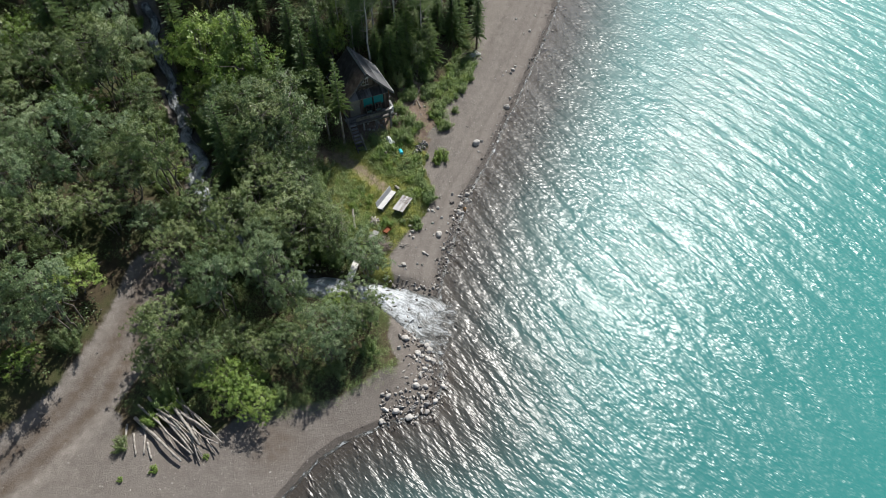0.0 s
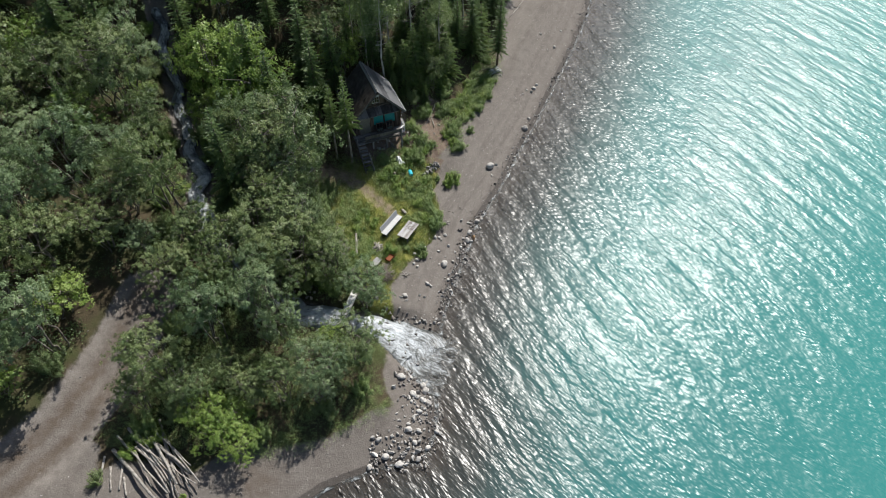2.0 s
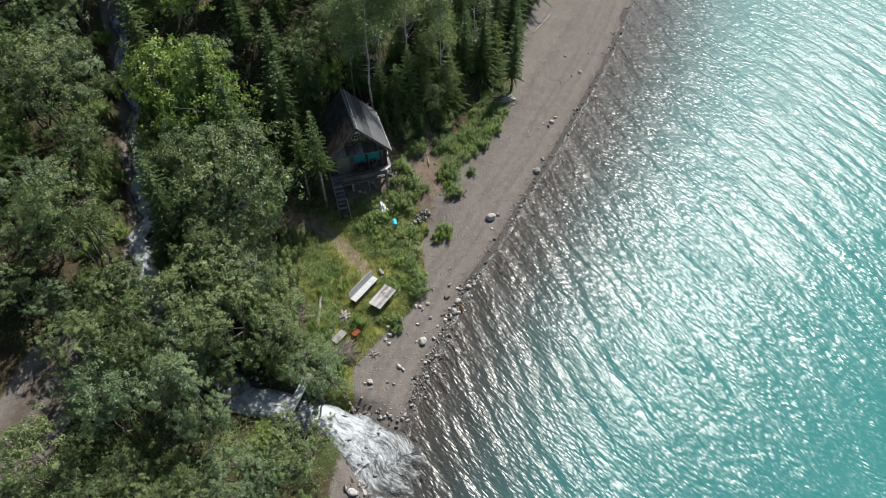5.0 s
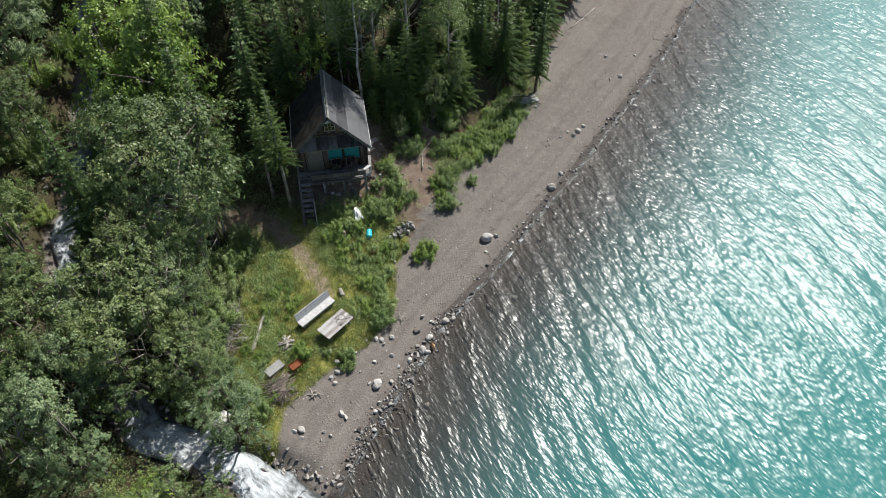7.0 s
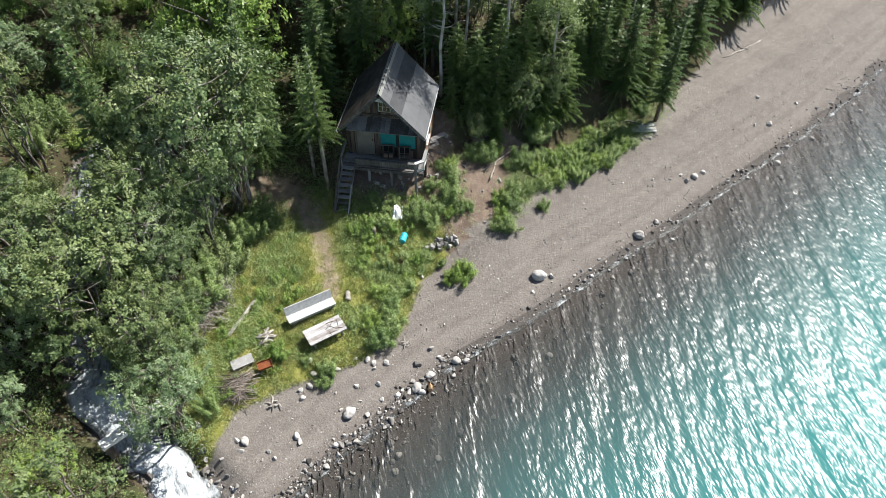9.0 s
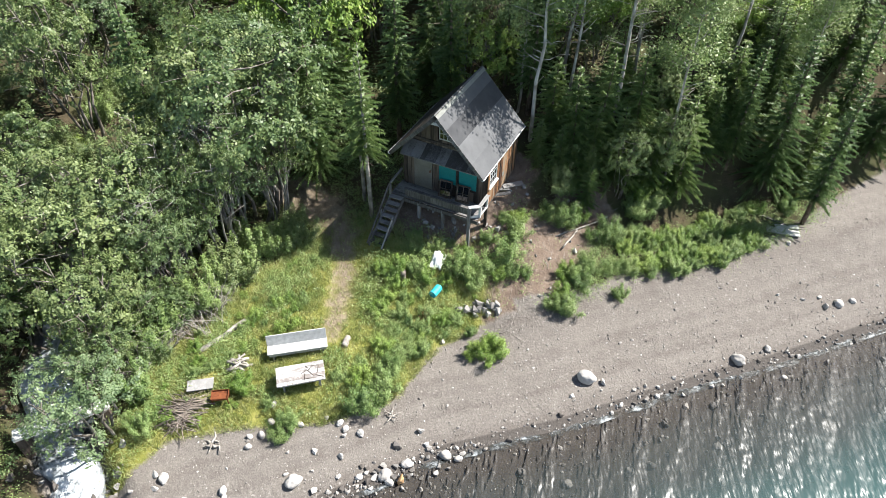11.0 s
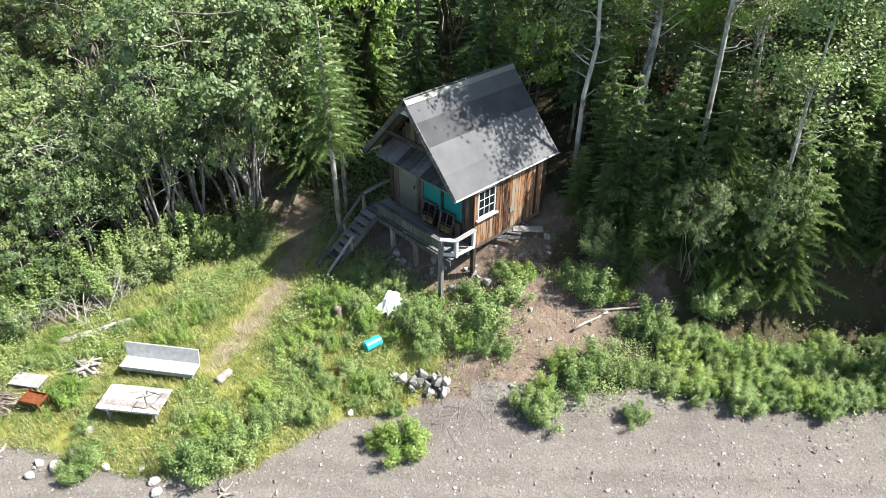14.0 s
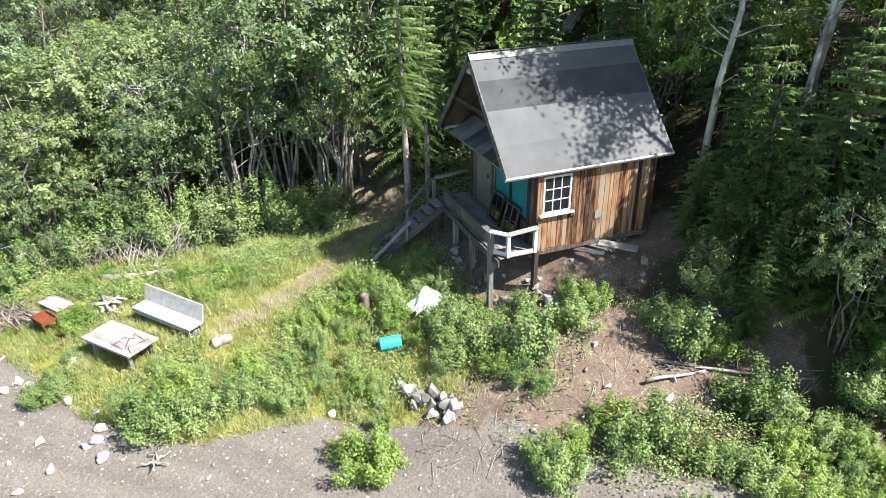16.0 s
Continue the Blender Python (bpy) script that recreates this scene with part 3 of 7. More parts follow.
tagged(ground, "dark gravel shore, forest litter and yellow-green grass", "ground", kind="structure")

lake = sheet("water", spread(-13, 34, 1.0, 900), spread(8, 84, 1.0, 1000), lambda p: np.zeros(len(p)), LAKE,
             {"offshore": lambda p: np.maximum(-shore_distance(p), 0)}, keep=lambda p: shore_distance(p) < 2.5)
tagged(lake, "turquoise glacial lake water with sun glitter", "lake", kind="structure")


def ribbon(name, line, widths, lift, mat, foam, label):
    """Rushing water along a line, cross by cross."""
    pts, cum = [], [0]
    for a, b in zip(line[:-1], line[1:]):
        cum.append(cum[-1] + np.linalg.norm(b - a))
    cum = np.array(cum)
    s = np.arange(0, cum[-1], 0.22)
    xs, ys = np.interp(s, cum, line[:, 0]), np.interp(s, cum, line[:, 1])
    w = np.interp(s, cum, widths)
    fo = np.interp(s, cum, foam)
    if name == "stream":
        xs, ys = xs + 0.22 * np.sin(s * 1.35) + 0.12 * np.sin(s * 3.1), ys + 0.18 * np.sin(s * 1.8 + 1)
    tx, ty = np.gradient(xs), np.gradient(ys)
    tl = np.hypot(tx, ty)
    nx, ny = -ty / tl, tx / tl
    m = 13
    verts, vals, around = [], [], []
    zc = np.interp(s, cum, height(line) + lift)
    for k in range(m):
        o = (k / (m - 1) - 0.5)
        wob = 1 + 0.18 * np.sin(s * 1.9 + 2 * k) * (k in (0, m - 1))
        px, py = xs + nx * w * o * wob, ys + ny * w * o * wob
        rip = wave2(np.stack([px, py], 1), 6.0, 11) * 0.09 + wave2(np.stack([px, py], 1), 13.0, 12) * 0.05
        z = np.maximum(zc + rip * (1 - (2 * abs(o)) ** 4) - 0.28 * (2 * abs(o)) ** 6, 0.015 + 0.03 * rip)
        verts.append(np.stack([px, py, z], 1))
        vals.append(fo * (1 - (2 * abs(o)) ** 4))
        around.append(o * w)
    v = np.stack(verts, 1).reshape(-1, 3)
    vals = np.stack(vals, 1).ravel()
    n = len(s)
    i = np.arange(n * m).reshape(n, m)
    q = np.stack([i[:-1, :-1], i[:-1, 1:], i[1:, 1:], i[1:, :-1]], -1).reshape(-1, 4)
    me = mesh_of(name, v, q, mat, True)
    a = me.attributes.new("foam", "FLOAT", "POINT")
    a.data.foreach_set("value", vals.astype(np.float32))
    for key, val in (("along", np.repeat(s, m)), ("across", np.stack(around, 1).ravel())):
        a = me.attributes.new(key, "FLOAT", "POINT")
        a.data.foreach_set("value", val.astype(np.float32))
    return tagged(new(name, me), label, "stream", kind="structure")


ribbon("stream", STREAM, np.array([0.8, 0.8, 0.9, 1.0, 1.1, 1.3, 1.4, 1.5, 1.6, 1.9, 2.2, 1.9, 1.7, 2.9, 4.4, 5.4]),
       np.array([0.35] * 9 + [0.4, 0.5, 0.4, 0.3, 0.2, 0.12, 0.05]), RAPIDS,
       np.array([0.3, 0.3, 0.35, 0.4, 0.45, 0.6, 0.75, 0.65, 0.45, 0.6, 1.0, 0.25, 0.85, 0.6, 0.42, 0.0]),
       "white rushing mountain stream falling into the lake")

surf = SHORE[(SHORE[:, 1] < 125) & (SHORE[:, 1] > 8)]
ribbon("surf", surf + np.array([0.12, 0.0]), np.full(len(surf), 0.32), np.full(len(surf), 0.02), RAPIDS, np.full(len(surf), 0.09), "thin broken line of white foam along the shore")

# ---- plants ----
def bent(a, b, rng, n=5, amount=0.08):
    a, b = np.array(a, float), np.array(b, float)
    L = np.linalg.norm(b - a)
    pts = [a + (b - a) * t for t in np.linspace(0, 1, n)]
    for p in pts[1:-1]:
        p += rng.normal(size=3) * amount * L * 0.35
    return pts


def broadleaf(kind, seed, h, r, stems, leaves, leaf, leaf_mat, bark, low=0.3, spreadout=0.35):
    """A tree of several grey stems under an uneven crown of leaf clumps. Returns its two meshes."""
    rng = np.random.RandomState(seed)
    wood = Bag()
    clumps, trunks = [], []
    for k in range(stems):
        a = 6.283 * k / stems + rng.uniform(-0.5, 0.5)
        lean = rng.uniform(0.35, 1.0) * spreadout * r
        top = np.array([math.cos(a) * lean * 1.5, math.sin(a) * lean * 1.5, h * rng.uniform(0.72, 0.93)])
        foot = np.array([math.cos(a) * 0.16 * stems ** 0.5, math.sin(a) * 0.16 * stems ** 0.5, -0.35])
        line = bent(foot, top, rng, 7, 0.05 if stems > 7 else 0.1)
        r0 = 0.028 * h ** 0.9 * rng.uniform(0.4, 0.62)
        trunks.append(mesh_of(kind + "_trunk", *tube(line, np.linspace(r0, 0.015, 7), 6), bark, True))
        for j in range(7):
            t = rng.uniform(0.42, 0.98)
            i = min(int(t * 6), 5)
            p = line[i] + (line[i + 1] - line[i]) * (t * 6 - i)
            b = a + rng.uniform(-1.7, 1.7)
            out = r * rng.uniform(0.45, 1.0) * (1.1 - 0.5 * max(0, t - 0.6))
            q = np.array([math.cos(b) * out, math.sin(b) * out, min(p[2] + rng.uniform(0.0, 0.22) * h, h * (1.0 - 0.25 * (out / r) ** 2))])
            wood.add(*tube(bent(p, q, rng, 4, 0.15), np.linspace(0.03, 0.008, 4), 4))
            clumps += [q, p + (q - p) * 0.65]
        clumps.append(top)
    # the crown is a heap of lobes, each a cap of leaf clumps with gaps between
    lobes = [q for q in clumps if rng.rand() < 0.62]
    zc = h * (low + (1 - low) * 0.5)
    while len(lobes) < 15 + int(2 * r):
        u = rng.normal(size=3)
        u /= np.linalg.norm(u)
        if u[2] < -0.35:
            continue
        k = rng.uniform(0.62, 1.0) * (0.9 + 0.2 * math.sin(3 * math.atan2(u[1], u[0]) + seed))
        lobes.append(np.array([u[0] * r * k, u[1] * r * k, zc + u[2] * h * (1 - low) * 0.5 * k]))
    lobes = np.array(lobes)
    nl, per, sub = len(lobes), leaves // len(lobes) + 1, 9
    size = rng.uniform(0.5, 0.95, nl) * (r / 2.4) ** 0.6
    u = rng.normal(size=(nl, sub, 3))
    u[..., 2] = np.abs(u[..., 2]) - 0.25
    u /= np.linalg.norm(u, axis=2)[..., None]
    tips = lobes[:, None] + u * size[:, None, None] * np.array([1, 1, 0.72]) * rng.uniform(0.6, 1.0, (nl, sub, 1))
    pick = rng.randint(0, sub, (nl, per))
    pts = tips[np.arange(nl)[:, None], pick] + rng.normal(size=(nl, per, 3)) * 0.078 * (r / 2.4) ** 0.5
    pts = pts.reshape(-1, 3)
    face = u[np.arange(nl)[:, None], pick].reshape(-1, 3) * 0.8
    away = pts - np.array([0, 0, zc])
    face += 0.5 * away / (np.linalg.norm(away, axis=1)[:, None] + 0.1)
    return (*trunks, wood.mesh(kind + "_branchwork", bark, True), leaf_mesh(kind + "_crown", pts, leaf, leaf_mat, rng, 0.3, out=face))


def spruce(kind, seed, h, r, whorls, mat, bare=0.12, step=0.2, wide=0.09, bark=BARK_SPRUCE, spray=0.22):
    """A narrow spruce: tapered trunk, whorls of drooping limbs, each set with flat sprays."""
    rng = np.random.RandomState(seed)
    wood = Bag()
    trunk = mesh_of(kind + "_trunk", *tube([(0, 0, -0.4), (0.03, 0.02, h * 0.35), (-0.02, 0.02, h * 0.7), (0, 0, h)], [0.016 * h, 0.012 * h, 0.007 * h, 0.01], 7), bark, True)
    for k in range(9):
        a, z = rng.uniform(0, 6.28), rng.uniform(0.3, 1) * bare * h + 0.4
        q = (math.cos(a) * r * 0.5, math.sin(a) * r * 0.5, z - 0.25)
        wood.add(*tube(bent((0, 0, z), q, rng, 3, 0.1), [0.016, 0.01, 0.004], 4))
    V, F = [], []
    for w in range(whorls):
        t = (w + rng.uniform(-0.3, 0.3)) / whorls
        t = min(max(t, 0), 0.985)
        z = h * (bare + (1 - bare) * t)
        reach = r * (1 - t) ** 0.82 * rng.uniform(0.7, 1.12) + 0.1
        nb = 5 + int(4 * (1 - t))
        a0 = rng.uniform(0, 6.28)
        for b in range(nb):
            a = a0 + 6.283 * b / nb + rng.uniform(-0.25, 0.25)
            L = reach * rng.uniform(0.72, 1.12)
            out = np.array([math.cos(a), math.sin(a), 0])
            side = np.array([-math.sin(a), math.cos(a), 0])
            droop = 0.24 * (1 - t) + 0.04
            steps = max(3, int(L / step))
            for s in range(steps):
                x = (s + 0.6) / steps
                p = out * L * x + np.array([0, 0, z - droop * L * x * x + 0.12 * L * x * t])
                sl = (spray * L * (1.05 - x) + 0.45 * spray) * rng.uniform(0.7, 1.2)
                for sg in (-1, 1):
                    tip = p + side * sg * sl * 0.8 + out * sl * 0.55 + np.array([0, 0, -0.12 * sl + rng.uniform(-0.05, 0.05)])
                    wd = wide * (1 + 0.5 * rng.rand())
                    n0 = len(V)
                    V += [p - out * wd, p + out * wd + np.array([0, 0, 0.04]), tip]
                    F.append((n0, n0 + 1, n0 + 2))
                n0 = len(V)
                tip = p + out * (L / steps * 1.6) + np.array([0, 0, -0.03 + rng.uniform(-0.04, 0.05)])
                V += [p - side * wide * 0.9, p + side * wide * 0.9, tip]
                F.append((n0, n0 + 1, n0 + 2))
                if s % 2 == 0:
                    n0 = len(V)
                    tip = p + side * rng.uniform(-0.15, 0.15) + np.array([0, 0, -0.1 - 0.08 * rng.rand()])
                    V += [p - out * wide, p + out * wide, tip]
                    F.append((n0, n0 + 1, n0 + 2))
    return trunk, wood.mesh(kind + "_branchwork", BARK_SPRUCE, True), mesh_of(kind + "_crown", V, F, mat)


def birch(kind, seed, h, r, leaves, leaf_mat):
    """A tall pale stem, bare below, with a loose high crown."""
    rng = np.random.RandomState(seed)
    wood = Bag()
    top = np.array([rng.uniform(-0.25, 0.25), rng.uniform(-0.25, 0.25), h * 0.97])
    line = bent((0, 0, -0.4), top, rng, 8, 0.022)
    trunk = mesh_of(kind + "_trunk", *tube(line, np.linspace(0.095, 0.018, 8), 8), BARK_WHITE, True)
    clumps = [top]
    for j in range(26):
        t = rng.uniform(0.36, 0.98)
        i = min(int(t * 7), 6)
        p = line[i] + (line[i + 1] - line[i]) * (t * 7 - i)
        b = rng.uniform(0, 6.28)
        out = r * rng.uniform(0.4, 1.0) * (1.15 - 0.7 * abs(t - 0.65) / 0.35)
        q = p + np.array([math.cos(b) * out, math.sin(b) * out, rng.uniform(0.15, 0.8)])
        wood.add(*tube(bent(p, q, rng, 4, 0.15), np.linspace(0.026, 0.006, 4), 4))
        if t > 0.5:
            clumps += [q, p + (q - p) * 0.6]
    for j in range(8):
        b, z = rng.uniform(0, 6.28), h * rng.uniform(0.15, 0.45)
        wood.add(*tube(bent((0, 0, z), (math.cos(b) * 0.9, math.sin(b) * 0.9, z + 0.2), rng, 4, 0.2), [0.016, 0.012, 0.008, 0.004], 4))
    clumps = np.array(clumps)
    per = leaves // len(clumps) + 1
    u = rng.normal(size=(len(clumps), per, 3)) * 0.36
    u[..., 2] *= 0.8
    return trunk, wood.mesh(kind + "_branchwork", BARK_WHITE, True), leaf_mesh(kind + "_crown", (clumps[:, None] + u).reshape(-1, 3), 0.13, leaf_mat, rng, 0.35)


def shrub(kind, seed, h, r, leaves, leaf, mat):
    """Many upright shoots from one root, leafy along their upper part."""
    rng = np.random.RandomState(seed)
    wood = Bag()
    shoots = int(16 + 12 * r)
    foot, tip = [], []
    for k in range(shoots):
        a, o = rng.uniform(0, 6.28), r * rng.uniform(0.05, 1.0) ** 0.6
        o *= 0.85 + 0.25 * math.sin(3 * a + seed)
        q = np.array([math.cos(a) * o, math.sin(a) * o, h * rng.uniform(0.55, 1.15) * (1.05 - 0.5 * (o / r) ** 2)])
        p = np.array([q[0] * 0.45, q[1] * 0.45, -0.12])
        foot.append(p)
        tip.append(q)
        if k % 2 == 0:
            wood.add(*tube(bent(p, q, rng, 4, 0.1), [0.014, 0.011, 0.008, 0.004], 4))
    foot, tip = np.array(foot), np.array(tip)
    pick = rng.randint(0, shoots, leaves)
    t = rng.uniform(0.22, 1.02, leaves)[:, None]
    u = rng.normal(size=(leaves, 3)) * (0.05 + 0.075 * r * (1.15 - t))
    pts = foot[pick] + (tip[pick] - foot[pick]) * t + u
    face = u * 5 + pts * 0.45 / r
    pts[:, 2] = np.maximum(pts[:, 2], 0.02)
    return wood.mesh(kind + "_twiggery", BRUSH, True), leaf_mesh(kind + "_foliage", pts, leaf, mat, rng, 0.45, 0.5, out=face)


PATTERNS = {}


def pattern(key, meshes, names):
    PATTERNS[key] = (meshes, names)


TC = ("trunk", "crown")
for i in range(4):
    pattern(("far_alder", i), broadleaf("alder", 20 + i, 6.6, (2.5, 2.9, 2.2, 2.6)[i], (5, 6, 4, 5)[i], 2500, 0.25, LEAF_ALDER, BARK_GREY, 0.3), TC)
    pattern(("alder", i), broadleaf("alder", 20 + i, 6.6, (2.5, 2.9, 2.2, 2.6)[i], (5, 6, 4, 5)[i], 12000, 0.124, LEAF_ALDER, BARK_GREY, 0.3), TC)
for i in range(3):
    pattern(("far_willow", i), broadleaf("willow", 40 + i, 6.2, (2.3, 2.7, 2.4)[i], (5, 4, 6)[i], 2400, 0.22, LEAF_WILLOW, BARK_GREY, 0.28, 0.45), TC)
    pattern(("willow", i), broadleaf("willow", 40 + i, 6.2, (2.3, 2.7, 2.4)[i], (5, 4, 6)[i], 11500, 0.115, LEAF_WILLOW, BARK_GREY, 0.28, 0.45), TC)
for i in range(3):
    pattern(("stem_alder", i), broadleaf("stem_alder", 50 + i, 7.0, (2.2, 2.5, 2.0)[i], (9, 10, 8)[i], 10500, 0.104, (LEAF_ALDER, LEAF_WILLOW, LEAF_ALDER)[i], BARK_PALE, 0.5, 0.42), TC)
for i in range(2):
    pattern(("bright", i), broadleaf("bright_alder", 60 + i, 4.2, 2.0, 5, 7000, 0.122, LEAF_BRIGHT, BARK_GREY, 0.15, 0.5), TC)
for i in range(4):
    pattern(("spruce", i), spruce("spruce", 70 + i, 9.0, (1.45, 1.7, 1.3, 1.9)[i], (30, 32, 28, 30)[i], NEEDLE, (0.14, 0.1, 0.2, 0.06)[i], 0.1, 0.05), TC)
for i in range(2):
    pattern(("young_spruce", i), spruce("young_spruce", 80 + i, 5.0, (1.3, 1.6)[i], 19, NEEDLE_YOUNG, 0.05, 0.065, 0.032), TC)
pattern(("path_spruce", 0), spruce("path_spruce", 90, 9.0, 1.25, 17, NEEDLE_YOUNG, 0.42, 0.07, 0.034, BARK_PALE), TC)
for i in range(3):
    pattern(("birch", i), birch("birch", 100 + i, 10.5, (1.7, 2.0, 1.5)[i], 6000, LEAF_BIRCH), TC)
for i in range(3):
    pattern(("shrub", i), shrub("shrub", 120 + i, (0.8, 1.0, 0.65)[i], (0.75, 0.8, 0.9)[i], 5400, 0.06, LEAF_SHRUB), ("twiggery", "foliage"))
for i in range(2):
    pattern(("green_shrub", i), shrub("green_shrub", 130 + i, 0.95, 0.85, 5000, 0.064, LEAF_BRIGHT), ("twiggery", "foliage"))
for i in range(2):
    pattern(("far_thicket", i), shrub("thicket", 140 + i, 1.9, 1.5, 3000, 0.14, LEAF_SHRUB), ("twiggery", "foliage"))
    pattern(("thicket", i), shrub("thicket", 140 + i, 1.9, 1.5, 8000, 0.088, (LEAF_ALDER, LEAF_SHRUB)[i]), ("twiggery", "foliage"))

LABELS = {"stem_alder": ("alder with a clump of bare pale stems", "tree", "forest trees"),
          "alder": ("leafy green alder with many grey stems", "tree", "forest trees"),
          "willow": ("grey-green willow with an uneven crown", "tree", "forest trees"),
          "bright": ("bright yellow-green young alder in the sun", "tree", "forest trees"),
          "spruce": ("dark narrow spruce with drooping limbs", "tree", "forest trees"),
          "young_spruce": ("young green spruce at the forest edge", "tree", "forest trees"),
          "path_spruce": ("slim spruce with bare lower trunk beside the trail", "tree", "forest trees"),
          "birch": ("tall pale-barked birch with bare lower trunk", "tree", "forest trees"),
          "shrub": ("low leafy green shrub at the beach edge", "shrub", "beach shrubs"),
          "green_shrub": ("bright green low bush growing on gravel", "shrub", "beach shrubs"),
          "thicket": ("dense leafy thicket at the forest edge", "shrub", "thicket")}
prng = np.random.RandomState(5)
TREE_SPOTS = []


def plant(kind, i, x, y, scale=1.0, turn=None, tall=1.0, sink=0.0):
    far_off = kind in ("alder", "willow", "thicket") and not (x > -34 and 15 < y < 62)
    meshes, names = PATTERNS[("far_" + kind if far_off else kind, i)]
    label, cat, group = LABELS[kind]
    turn = prng.uniform(0, 360) if turn is None else turn
    lean = 1.0 if kind in ("birch", "spruce", "path_spruce") else 3.0
    m = pose(x, y, ground_z(x, y) - sink, prng.uniform(-lean, lean), prng.uniform(-lean, lean), turn) @ Matrix.Diagonal((scale, scale, scale * tall, 1))
    ob = base({"bright": "alder", "stem_alder": "alder", "green_shrub": "shrub", "young_spruce": "spruce", "path_spruce": "spruce"}.get(kind, kind), m, label, cat, group)
    for me in meshes:
        nm = me.name.split(".")[0].rsplit("_", 1)[1]
        tagged(put(nm, me, ob), kind="stuff" if nm in ("branchwork", "twiggery", "foliage", "crown") else "")
    return ob


def tree_to(kind, i, x, y, top, wide=1.0):
    """A tree whose tip reaches the height top."""
    full = {"alder": 6.6, "stem_alder": 7.0, "willow": 6.2, "bright": 4.2, "spruce": 9.0, "young_spruce": 5.0, "path_spruce": 9.0, "birch": 10.5}[kind]
    h = top - ground_z(x, y)
    s = (h / full) ** 0.5 * wide if kind in ("alder", "stem_alder", "willow", "bright") else h / full * wide
    TREE_SPOTS.append((x, y))
    return plant(kind, i, x, y, s, None, h / full / s)


